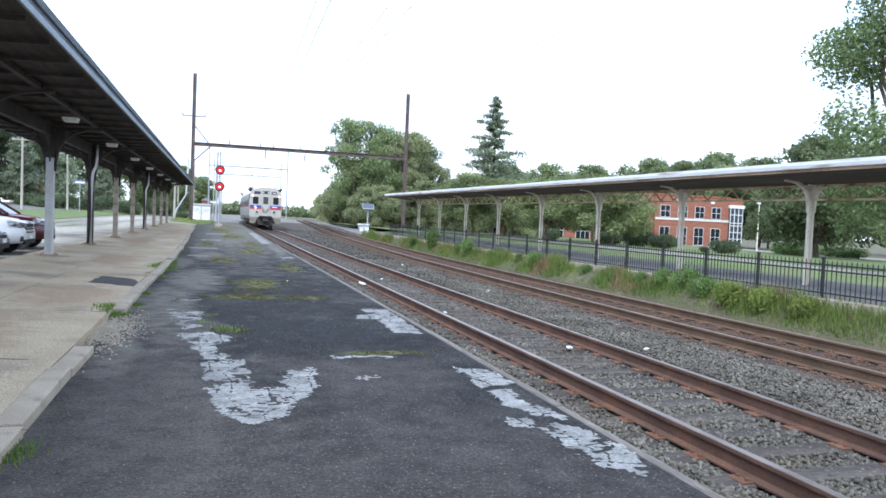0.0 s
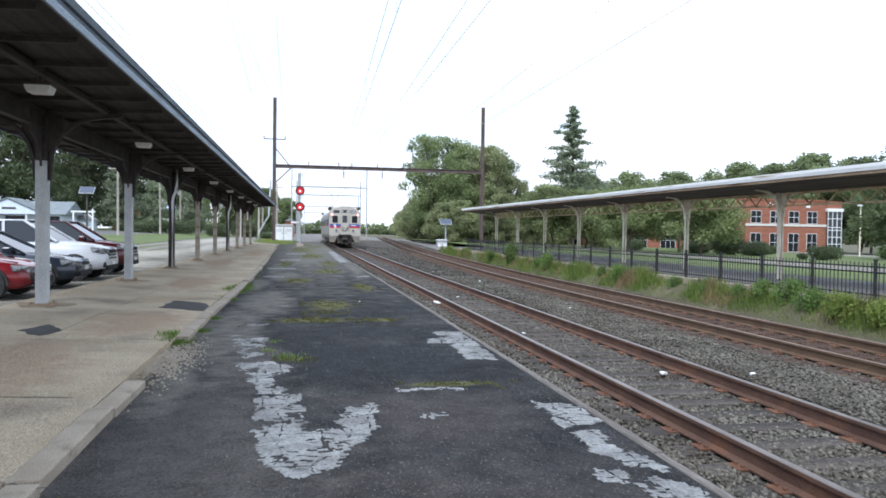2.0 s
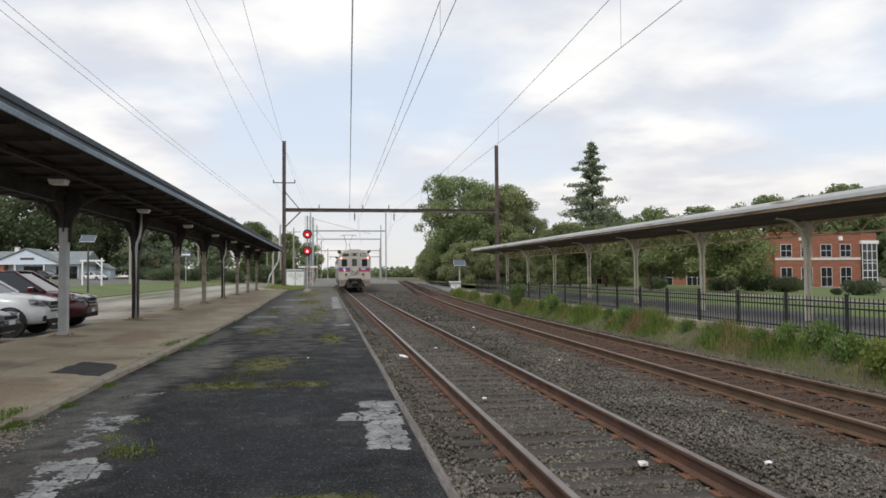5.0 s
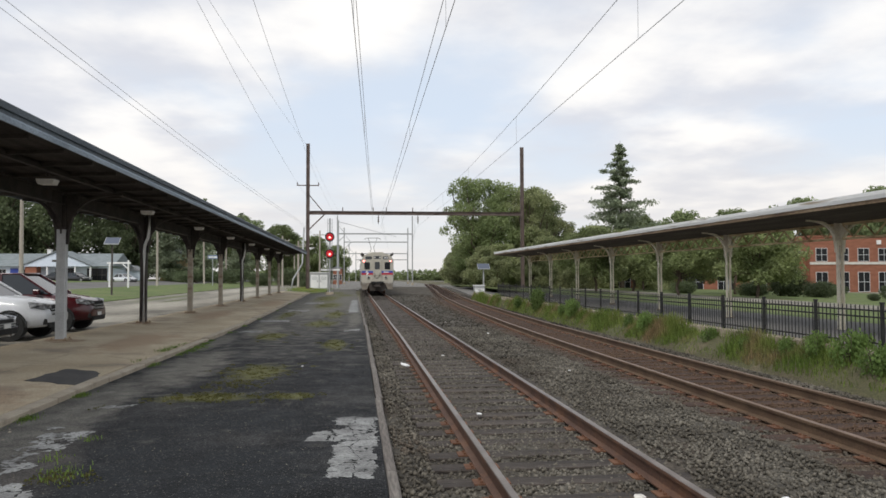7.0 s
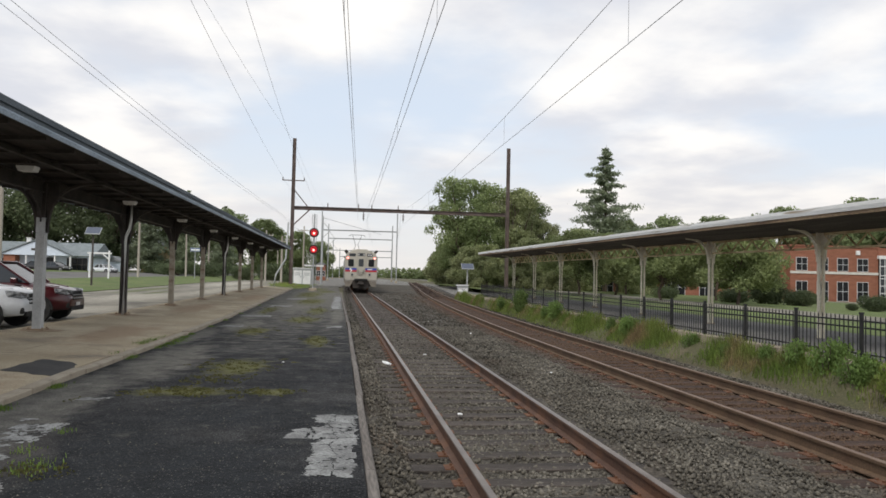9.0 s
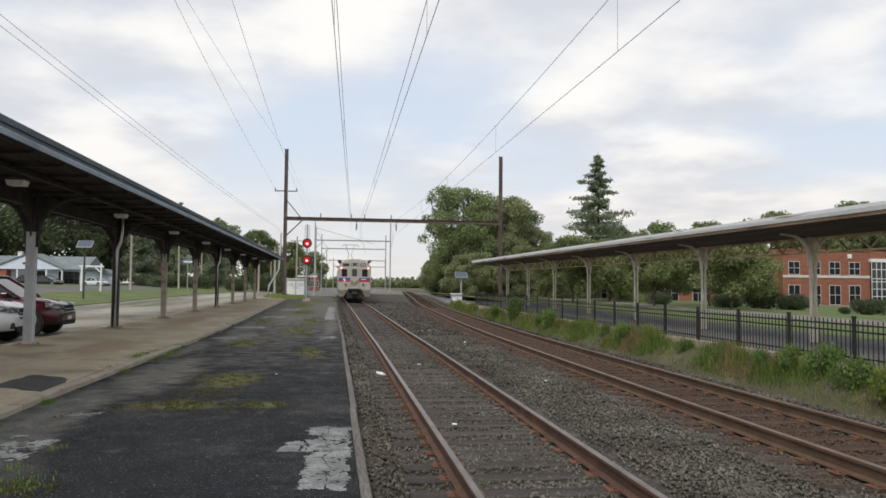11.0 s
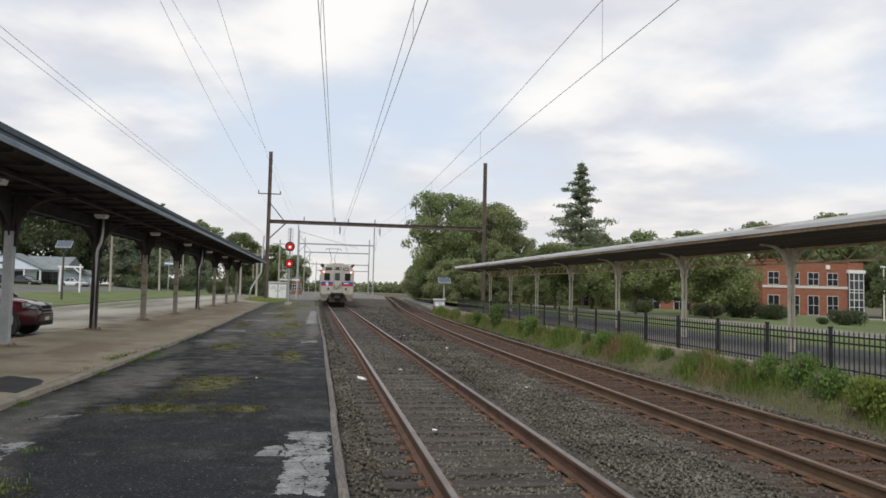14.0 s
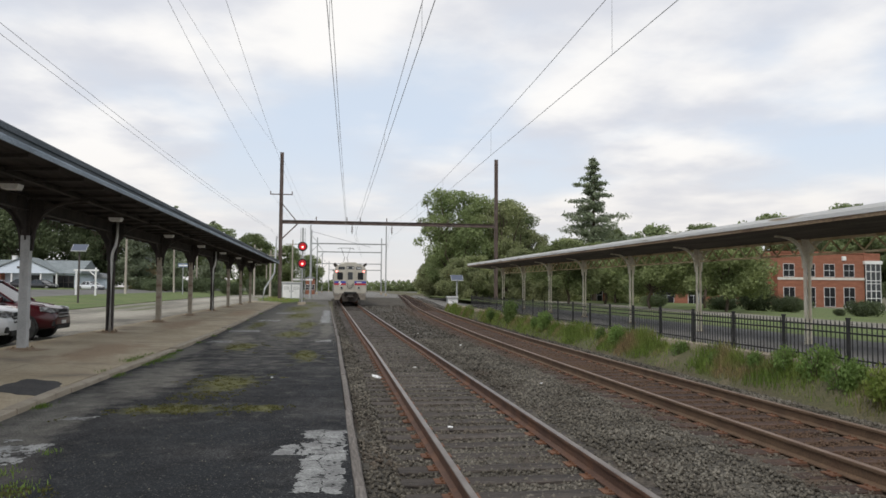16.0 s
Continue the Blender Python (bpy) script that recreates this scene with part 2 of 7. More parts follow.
# pale dusty tracks and weedy edges of the lot
add_moss(LOT, ((-12.5, 46, 3.0, 9), (-10.8, 62, 1.8, 22), (-14, 90, 3, 25), (-11, 33, 2.0, 4)), (0.33, 0.306, 0.25))
add_moss(LOT, ((-16.6, 42, 1.2, 9), (-15.6, 60, 1.0, 14), (-13.5, 54, 0.6, 5)), (0.10, 0.115, 0.045))
ROAD = material("road_asphalt", (0.095, 0.090, 0.084), (0.145, 0.138, 0.128), 0.3, 0.9, fine=60)
WALKWAY = material("walkway_paving", (0.365, 0.296, 0.198), (0.475, 0.397, 0.278), 0.55, 0.9, bump=0.5, fine=60, fine_amount=0.42,
                   stain=(0.245, 0.200, 0.150), stain_scale=0.9, stain_at=(0.54, 0.72), spec=0.3)
add_moss(WALKWAY, ((-7.0, 9, 1.4, 2.6), (-6.2, 13, 1.0, 2.2), (-7.6, 5, 0.9, 2), (-6.6, 22, 0.9, 4), (-7.1, 34, 0.9, 5), (-6.2, 3.5, 0.9, 1.5), (-6.4, 47, 1.0, 6)), (0.35, 0.26, 0.172))
KERB = material("kerb_concrete", (0.31, 0.26, 0.19), (0.43, 0.37, 0.285), 1.6, 0.9, bump=0.5, fine=90, fine_amount=0.3, stain=(0.14, 0.12, 0.095), stain_scale=2.2)
TAR = material("tar_patch", (0.035, 0.033, 0.032), (0.06, 0.055, 0.05), 3, 0.85, bump=0.4, fine=100)
FAR_GRAVEL = material("pale_gravel", (0.125, 0.118, 0.105), (0.21, 0.20, 0.182), 0.6, 0.95, bump=0.8, fine=26, fine_amount=0.5, stain=(0.085, 0.08, 0.072), stain_scale=0.4, stain_at=(0.55, 0.7))
BALLAST = material("ballast_bed", (0.060, 0.053, 0.043), (0.098, 0.089, 0.073), 0.8, 0.95, bump=1.0, fine=26, fine_amount=0.65,
                   stain=(0.062, 0.045, 0.033), stain_scale=0.5, stain_at=(0.5, 0.75), spec=0.25)
STONE = material("ballast_stone", (0.082, 0.073, 0.058), (0.146, 0.133, 0.109), 0.8, 0.9, fine=60, fine_amount=0.3, vary=0.75,
                 stain=(0.082, 0.062, 0.046), stain_scale=0.6, stain_at=(0.55, 0.75), spec=0.3)
PAINT = material("worn_paint", (0.27, 0.275, 0.265), (0.17, 0.17, 0.165), 4, 0.88, bump=0.5, fine=45, fine_amount=0.4, vary=0.15, stain=(0.085, 0.085, 0.083), stain_scale=3.5, stain_at=(0.58, 0.72))
# brake dust and rust along the lines, heaviest on the far one
for bed in (BALLAST, STONE):
    add_moss(bed, ((4.82, 20, 1.5, 60), (5.6, 45, 1.6, 14), (6.6, 64, 1.7, 14), (8.2, 85, 1.8, 14)), (0.098, 0.062, 0.040))
RAIL = material("rusty_rail", (0.085, 0.045, 0.030), (0.125, 0.068, 0.044), 3, 0.75, metal=0.15, fine=60, stain=(0.16, 0.075, 0.04), stain_scale=1.5)
RAIL_BROWN = material("brown_rusty_rail", (0.090, 0.055, 0.032), (0.138, 0.086, 0.050), 3, 0.8, metal=0.1, fine=60, stain=(0.085, 0.045, 0.027), stain_scale=1.5)
RAIL_TOP = material("polished_rail_head", (0.26, 0.225, 0.195), (0.17, 0.14, 0.12), 2, 0.38, metal=0.85, fine=40, fine_amount=0.15)
RAIL_DULL = material("dull_rail_head", (0.17, 0.11, 0.075), (0.23, 0.16, 0.115), 2, 0.5, metal=0.4, fine=40, fine_amount=0.15)
TIE = material("timber_tie", (0.034, 0.028, 0.024), (0.074, 0.061, 0.051), 2.2, 0.95, bump=0.9, fine=26, fine_amount=0.5, stretch=(0.25, 1.6, 1.6), vary=0.4)
TIE_RUST = material("rust_washed_tie", (0.030, 0.017, 0.012), (0.064, 0.037, 0.025), 2.2, 0.95, bump=0.9, fine=26, fine_amount=0.5, stretch=(0.25, 1.6, 1.6), vary=0.4)
RUST_IRON = material("rusted_iron", (0.12, 0.055, 0.03), (0.18, 0.085, 0.045), 6, 0.85, metal=0.1, fine=70)
EDGE_WOOD = material("weathered_timber", (0.105, 0.09, 0.078), (0.19, 0.17, 0.15), 1.5, 0.9, bump=0.7, fine=30, fine_amount=0.4, stretch=(1.5, 0.15, 1.5))
GRASS = material("lawn", (0.070, 0.104, 0.022), (0.115, 0.150, 0.038), 0.35, 0.95, bump=0.6, fine=14, fine_amount=0.45, stain=(0.135, 0.132, 0.060), stain_scale=0.25, stain_at=(0.5, 0.75))
EARTH = material("dry_weedy_soil", (0.088, 0.075, 0.042), (0.085, 0.088, 0.036), 0.7, 0.95, bump=0.6, fine=30, fine_amount=0.4, stain=(0.15, 0.12, 0.075), stain_scale=0.9)
BLADE = leafy("grass_blade", (0.15, 0.225, 0.04), (0.26, 0.32, 0.08), 0.7, rough=0.8, fine=20, vary=0.4, stain=(0.34, 0.25, 0.13), stain_scale=0.8, stain_at=(0.52, 0.68))
FRESH_BLADE = leafy("fresh_grass_blade", (0.13, 0.22, 0.035), (0.22, 0.31, 0.07), 0.7, rough=0.8, fine=20, vary=0.4)
MOSS = leafy("moss_weeds", (0.085, 0.088, 0.028), (0.13, 0.122, 0.042), 2, rough=0.95, fine=30, vary=0.4)
LEAF_OAK = leafy("oak_leaf", (0.165, 0.215, 0.085), (0.275, 0.325, 0.145), 0.35, rough=0.65, fine=3, fine_amount=0.3, vary=0.4)
# paler leaf copy: sunlight and distance haze put into the colour
LEAF_HAZY = leafy("painted_sun_haze_leaf", (0.24, 0.275, 0.125), (0.36, 0.385, 0.195), 0.35, rough=0.65, fine=3, fine_amount=0.3, vary=0.4)
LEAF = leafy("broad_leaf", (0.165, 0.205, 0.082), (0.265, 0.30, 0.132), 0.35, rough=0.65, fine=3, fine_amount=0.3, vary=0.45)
# darker leaf copy: shade put into the colour
LEAF_DARK = leafy("painted_shade_leaf", (0.15, 0.19, 0.085), (0.235, 0.28, 0.13), 0.25, rough=0.7, fine=3, fine_amount=0.3, vary=0.45)
LEAF_PALE = leafy("pale_leaf", (0.19, 0.26, 0.10), (0.28, 0.35, 0.15), 0.4, rough=0.65, fine=3, fine_amount=0.3, vary=0.4)
LEAF_WEED = leafy("weed_leaf", (0.115, 0.19, 0.045), (0.205, 0.29, 0.085), 0.6, rough=0.7, fine=5, vary=0.45)
LEAF_YELLOW = leafy("yellowing_leaf", (0.20, 0.27, 0.055), (0.32, 0.36, 0.09), 0.8, rough=0.7, fine=5, vary=0.35)
LEAF_DEEP = leafy("deep_green_leaf", (0.085, 0.112, 0.054), (0.145, 0.178, 0.086), 0.25, rough=0.7, fine=3, fine_amount=0.3, vary=0.45)
BLUE_SIGN = material("faded_blue_sign", (0.12, 0.17, 0.28), (0.17, 0.22, 0.33), 3, 0.6, fine=30)
# needle colour lightened and greyed to carry the haze of distance
NEEDLE = leafy("haze_tinted_needle", (0.20, 0.245, 0.155), (0.31, 0.35, 0.225), 0.5, rough=0.75, fine=4, vary=0.4)
BARK = material("bark", (0.085, 0.062, 0.045), (0.14, 0.11, 0.085), 3, 0.95, bump=0.8, fine=20, fine_amount=0.4, stretch=(1, 1, 0.25))
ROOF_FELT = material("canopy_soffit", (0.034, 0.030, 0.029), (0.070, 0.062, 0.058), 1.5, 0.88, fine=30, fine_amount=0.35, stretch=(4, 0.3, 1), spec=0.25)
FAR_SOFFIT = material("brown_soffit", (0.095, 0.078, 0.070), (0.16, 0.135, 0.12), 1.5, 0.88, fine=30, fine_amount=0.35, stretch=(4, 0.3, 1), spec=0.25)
TEAL_ROOF = material("teal_grey_shingle", (0.165, 0.19, 0.195), (0.225, 0.25, 0.255), 1.0, 0.9, fine=12, fine_amount=0.3, stretch=(1, 1, 4))
PALE_SIDING = material("pale_blue_siding", (0.58, 0.65, 0.74), (0.66, 0.73, 0.81), 1.5, 0.6, fine=12, fine_amount=0.12, stretch=(0.2, 0.2, 6))
SASH = material("pale_grey_sash", (0.62, 0.63, 0.64), (0.70, 0.71, 0.72), 2, 0.5, fine=30, fine_amount=0.08)
RUST_STAIN = material("rust_stained_concrete", (0.235, 0.16, 0.10), (0.34, 0.26, 0.175), 4, 0.92, fine=60, fine_amount=0.3)
FASCIA = material("blue_grey_fascia", (0.075, 0.095, 0.115), (0.115, 0.14, 0.165), 1.2, 0.6, fine=40, stretch=(1, 0.4, 1), stain=(0.20, 0.23, 0.26), stain_scale=1.8, stain_at=(0.62, 0.78))
# lighter than the fascia above: the reflection is put into the lip's colour
FASCIA_LIP = material("gutter_lip_painted_reflection", (0.20, 0.25, 0.30), (0.30, 0.36, 0.42), 1.5, 0.5, fine=40, stretch=(1, 0.4, 1), stain=(0.11, 0.13, 0.15), stain_scale=1.6, stain_at=(0.6, 0.75))
HEADLAMP = material("clear_headlamp", (0.10, 0.105, 0.11), (0.42, 0.43, 0.44), 9, 0.12, fine=20, fine_amount=0.2)
# near-black steel for the near canopy's girders, purlins, rafters and post heads
NEAR_BLACK_STEEL = material("near_black_steel", (0.030, 0.026, 0.024), (0.060, 0.050, 0.045), 3, 0.8, fine=40, stain=(0.07, 0.045, 0.03), stain_scale=2, stain_at=(0.6, 0.8))
ROOFING = material("roof_sheet", (0.20, 0.20, 0.19), (0.30, 0.30, 0.29), 0.8, 0.85, fine=50)
DARK_STEEL = material("dark_painted_steel", (0.05, 0.042, 0.037), (0.085, 0.07, 0.06), 2.5, 0.7, fine=40, stain=(0.12, 0.085, 0.06), stain_scale=2, stain_at=(0.6, 0.8))
GREY_STEEL = material("grey_painted_steel", (0.42, 0.43, 0.43), (0.54, 0.55, 0.55), 2.5, 0.6, fine=40, fine_amount=0.12, stain=(0.15, 0.10, 0.07), stain_scale=3, stain_at=(0.62, 0.75))
TAN_STEEL = material("tan_painted_steel", (0.30, 0.265, 0.21), (0.41, 0.37, 0.30), 2.5, 0.65, fine=40, fine_amount=0.2, stain=(0.16, 0.085, 0.045), stain_scale=2.4, stain_at=(0.50, 0.68))
CREAM_STEEL = material("cream_painted_steel", (0.72, 0.65, 0.50), (0.82, 0.76, 0.63), 2.0, 0.65, fine=40, fine_amount=0.15, stain=(0.20, 0.12, 0.055), stain_scale=2.6, stain_at=(0.6, 0.75))
RUST_TRUSS = material("rust_stained_truss", (0.60, 0.46, 0.26), (0.72, 0.59, 0.37), 2.0, 0.7, fine=40, stain=(0.20, 0.105, 0.045), stain_scale=2.4, stain_at=(0.52, 0.7))
PALE_FASCIA = material("peeling_white_fascia", (0.80, 0.80, 0.77), (0.88, 0.88, 0.86), 2, 0.7, fine=30, fine_amount=0.1, stretch=(1, 0.15, 3), stain=(0.34, 0.27, 0.19), stain_scale=3.0, stain_at=(0.57, 0.68))
RUST_BOARD = material("rust_brown_board", (0.20, 0.13, 0.075), (0.34, 0.25, 0.16), 1.4, 0.8, fine=40, fine_amount=0.4, stretch=(1, 0.25, 1), stain=(0.10, 0.055, 0.03), stain_scale=2.4, stain_at=(0.5, 0.7))
IRON_BLACK = material("black_fence_paint", (0.012, 0.012, 0.013), (0.022, 0.022, 0.022), 6, 0.45, fine=40)
MAST_STEEL = material("weathered_mast_steel", (0.085, 0.062, 0.055), (0.13, 0.095, 0.082), 1.2, 0.8, fine=30, stain=(0.15, 0.12, 0.11), stain_scale=1.0)
GALV = material("galvanised_steel", (0.34, 0.35, 0.35), (0.44, 0.45, 0.45), 2, 0.5, metal=0.3, fine=30, fine_amount=0.12)
WIRE = material("weathered_wire", (0.36, 0.37, 0.38), (0.44, 0.45, 0.46), 4, 0.6, fine=20)
POLE_WOOD = material("utility_pole_wood", (0.32, 0.285, 0.24), (0.45, 0.41, 0.35), 1.2, 0.9, fine=30, stretch=(2, 2, 0.2))
STAINLESS = material("brushed_stainless", (0.50, 0.49, 0.47), (0.58, 0.57, 0.55), 0.6, 0.42, metal=0.75, fine=30, fine_amount=0.08, stretch=(1, 0.2, 1))
STAINLESS_END = material("dull_stainless_end", (0.45, 0.42, 0.355), (0.53, 0.50, 0.43), 1.5, 0.5, metal=0.45, fine=30, fine_amount=0.1, stain=(0.30, 0.27, 0.22), stain_scale=1.5, stain_at=(0.55, 0.75))
DIRTY_STEEL = material("grimy_underframe", (0.028, 0.024, 0.021), (0.06, 0.05, 0.042), 3, 0.85, fine=40)
BROWN_SKIRT = material("brown_grimy_skirt", (0.19, 0.165, 0.135), (0.26, 0.23, 0.19), 2, 0.7, fine=40, metal=0.2)
BLUE = material("blue_stripe", (0.03, 0.055, 0.30), (0.04, 0.07, 0.35), 2, 0.45, fine=30, fine_amount=0.1)
RED = material("red_stripe", (0.38, 0.025, 0.035), (0.44, 0.03, 0.04), 2, 0.45, fine=30, fine_amount=0.1)
WHITE = material("white_paint", (0.72, 0.72, 0.71), (0.80, 0.80, 0.79), 2, 0.55, fine=40, fine_amount=0.08)
RUBBER = material("black_rubber", (0.014, 0.014, 0.014), (0.028, 0.028, 0.027), 8, 0.85, fine=60)
GLASS = glass_dark("dark_window_glass")
LAMP_LENS = material("lamp_diffuser", (0.60, 0.58, 0.54), (0.68, 0.66, 0.62), 3, 0.4, fine=20, fine_amount=0.05)
RED_GLOW = glowing("red_signal_light", (0.40, 0.006, 0.014), 0.55)
RED_CORE = glowing("bright_red_lamp", (1.0, 0.25, 0.22), 4.0)
WARM_GLOW = glowing("warm_lamp", (1.0, 0.80, 0.55), 7.0)
BRICK = material("red_brick", (0.225, 0.088, 0.052), (0.29, 0.120, 0.074), 0.8, 0.9, bump=0.3, fine=9, fine_amount=0.25, vary=0.06, stretch=(1, 1, 3))
STONE_BAND = material("pale_stone_band", (0.55, 0.52, 0.47), (0.63, 0.60, 0.55), 2, 0.85, fine=30)
SHINGLE = material("grey_shingle", (0.19, 0.20, 0.205), (0.26, 0.27, 0.275), 1.0, 0.9, fine=12, fine_amount=0.3, stretch=(1, 1, 4))
WINDOW_GLASS = glass_dark("house_window_glass", (0.008, 0.009, 0.011), 0.2)
WINDOW_GLASS.node_tree.nodes["Principled BSDF"].inputs["Specular IOR Level"].default_value = 0.3
SOLAR = glass_dark("solar_glass", (0.07, 0.085, 0.12), 0.5)


# ---- mesh helpers ----
def box(bm, x0, x1, y0, y1, z0, z1, bevel=0.0):
    vs = [bm.verts.new((x, y, z)) for x in (x0, x1) for y in (y0, y1) for z in (z0, z1)]
    fs = [bm.faces.new([vs[i] for i in q]) for q in ((0, 1, 3, 2), (4, 6, 7, 5), (0, 4, 5, 1), (2, 3, 7, 6), (0, 2, 6, 4), (1, 5, 7, 3))]
    if bevel:
        bmesh.ops.bevel(bm, geom=list({e for f in fs for e in f.edges}), offset=bevel, segments=2, affect="EDGES", profile=0.5)
    return bm


def bar(bm, a, b, r, sides=8, r2=None):
    """A round bar from a to b, tapering to r2."""
    a, b = Vector(a), Vector(b)
    m = (b - a).to_track_quat("Z", "Y").to_matrix()
    r2 = r if r2 is None else r2
    rings = []
    for p, q in ((a, r), (b, r2)):
        rings.append([bm.verts.new(p + m @ Vector((q * math.cos(k * math.tau / sides), q * math.sin(k * math.tau / sides), 0))) for k in range(sides)])
    for k in range(sides):
        bm.faces.new((rings[0][k], rings[0][(k + 1) % sides], rings[1][(k + 1) % sides], rings[1][k]))
    bm.faces.new(rings[0][::-1])
    bm.faces.new(rings[1])
    return bm


def beam(bm, a, b, w, h):
    """A square-cut bar from a to b, w wide across and h high."""
    a, b = Vector(a), Vector(b)
    d = (b - a).normalized()
    side = d.cross(Vector((0, 0, 1)))
    side = side.normalized() if side.length > 1e-4 else Vector((1, 0, 0))
    top = side.cross(d)
    r = [[bm.verts.new(p + side * (sx * w / 2) + top * (sz * h / 2)) for sx, sz in ((-1, -1), (1, -1), (1, 1), (-1, 1))] for p in (a, b)]
    for k in range(4):
        bm.faces.new((r[0][k], r[0][(k + 1) % 4], r[1][(k + 1) % 4], r[1][k]))
    bm.faces.new(r[0][::-1])
    bm.faces.new(r[1])
    return bm


def prism(bm, outline, lift):
    """outline: points in 3D; lift: the vector by which it is drawn out."""
    lift = Vector(lift)
    low = [bm.verts.new(p) for p in outline]
    high = [bm.verts.new(Vector(p) + lift) for p in outline]
    n = len(low)
    bm.faces.new(low[::-1])
    bm.faces.new(high)
    for k in range(n):
        bm.faces.new((low[k], low[(k + 1) % n], high[(k + 1) % n], high[k]))
    return bm


def strand(bm, pts, r, sides=6):
    """A round rod through points, one skin."""
    pts = [Vector(p) for p in pts]
    rings = []
    for i, p in enumerate(pts):
        d = (pts[min(i + 1, len(pts) - 1)] - pts[max(i - 1, 0)]).normalized()
        m = d.to_track_quat("Z", "Y").to_matrix()
        rings.append([bm.verts.new(p + m @ Vector((r * math.cos(k * math.tau / sides), r * math.sin(k * math.tau / sides), 0))) for k in range(sides)])
    for a, b in zip(rings, rings[1:]):
        for k in range(sides):
            bm.faces.new((a[k], a[(k + 1) % sides], b[(k + 1) % sides], b[k]))
    bm.faces.new(rings[0][::-1])
    bm.faces.new(rings[-1])
    return bm


def mesh_of(name, bm, mat, smooth=False):
    bmesh.ops.recalc_face_normals(bm, faces=bm.faces)
    me = bpy.data.meshes.new(name)
    bm.to_mesh(me)
    bm.free()
    me.materials.append(mat)
    if smooth:
        me.polygons.foreach_set("use_smooth", [True] * len(me.polygons))
    return me


def part(name, bm, mat, parent=None, label="", smooth=False):
    ob = new(name, mesh_of(name, bm, mat, smooth))
    ob.parent = parent
    if label:
        tagged(ob, label)
    return ob


def thing(name, label, category, group="", kind="", at=None):
    ob = tagged(new(name), label, category, group, kind)
    if at is not None:
        ob.matrix_basis = at
    return ob


def raw_mesh(name, verts, faces, mat):
    """verts: n x 3 array, faces: m x 3 or m x 4 array."""
    verts, faces = np.asarray(verts, "f4"), np.asarray(faces, "i4")
    me = bpy.data.meshes.new(name)
    k = faces.shape[1]
    me.vertices.add(len(verts))
    me.vertices.foreach_set("co", verts.ravel())
    me.loops.add(faces.size)
    me.loops.foreach_set("vertex_index", faces.ravel())
    me.polygons.add(len(faces))
    me.polygons.foreach_set("loop_start", np.arange(0, faces.size, k, dtype="i4"))
    me.update(calc_edges=True)
    me.materials.append(mat)
    return me


def grade(y):
    """The line climbs a little beyond the near platform."""
    return 0.004 * min(max(y - 30, 0), 60)


def line_x(x, y):
    """Where a track whose near part runs at x lies at y: the near one all but straight, the far one bearing off to the right."""
    if x < 3:
        d = min(max(y - 88, 0), 24)
        return x - 0.007 * min(max(y - 25, 0), 63) + 0.0012 * d * d + max(y - 112, 0) * 0.0576
    d = min(max(y - 10, 0), 75)
    return x + 0.0006 * d * d + max(y - 85, 0) * 0.08


# ---- ground ----
def ground_height(x, y):
    g = grade(y)
    if y > 58 and 6.5 <= x < 18:
        return -0.36 + g
    if y > 89 and -9 <= x < 6.5:
        return -0.40 + g
    if x < -17:
        return 0.05 + g + 1.07 * min((-17 - x) / 25, 1)
    if x < -9.0:
        return 0.05 + g
    if x < -1.2:
        return -0.05 + g
    if x < -0.9:
        return -0.05 + g - 0.31 * (x + 1.2) / 0.3
    edge = 6.78 + 0.42 * min(max((y - 25) / 25, 0), 1)
    if x < edge:
        return -0.36 + g
    if x < 7.45:
        return -0.30 + g + 0.58 * ((x - edge) / (7.45 - edge)) ** 0.7
    if x < 14:
        return 0.28 + g
    return 0.28 + g - 1.98 * min((x - 14) / 82, 1)


def build_ground():
    xs = [-900, -400, -200, -120, -80, -50, -42, -30, -20, -17, -14, -9.01, -9.0, -5, -1.21, -1.2, -0.9, 0, 1.5, 3, 4.5, 6, 6.6, 6.78, 6.86, 6.94, 7.02, 7.1, 7.18, 7.26, 7.34, 7.45, 9, 14, 20, 30, 45, 64, 96, 110, 200, 500, 900]
    ys = [-400, -100, -40, -20, -10, -4] + list(range(0, 92, 3)) + [100, 120, 150, 200, 300, 500, 900, 1500]
    v = np.array([(x, y, ground_height(x, y)) for y in ys for x in xs])
    n = len(xs)
    f = np.array([(j * n + i, j * n + i + 1, (j + 1) * n + i + 1, (j + 1) * n + i) for j in range(len(ys) - 1) for i in range(n - 1)])
    return tagged(new("ground", raw_mesh("ground", v, f, EARTH)), "dry weedy soil reaching to the horizon", "ground", kind="structure")


build_ground()


def on_lawn(x, y, z):
    """The height of the falling lawn beyond the far platform; elsewhere the height given."""
    return min(z, 0.40 - 1.90 * (x - 12.6) / 82.4 + grade(y)) if 12.6 < x < 95 and y < 109 else z


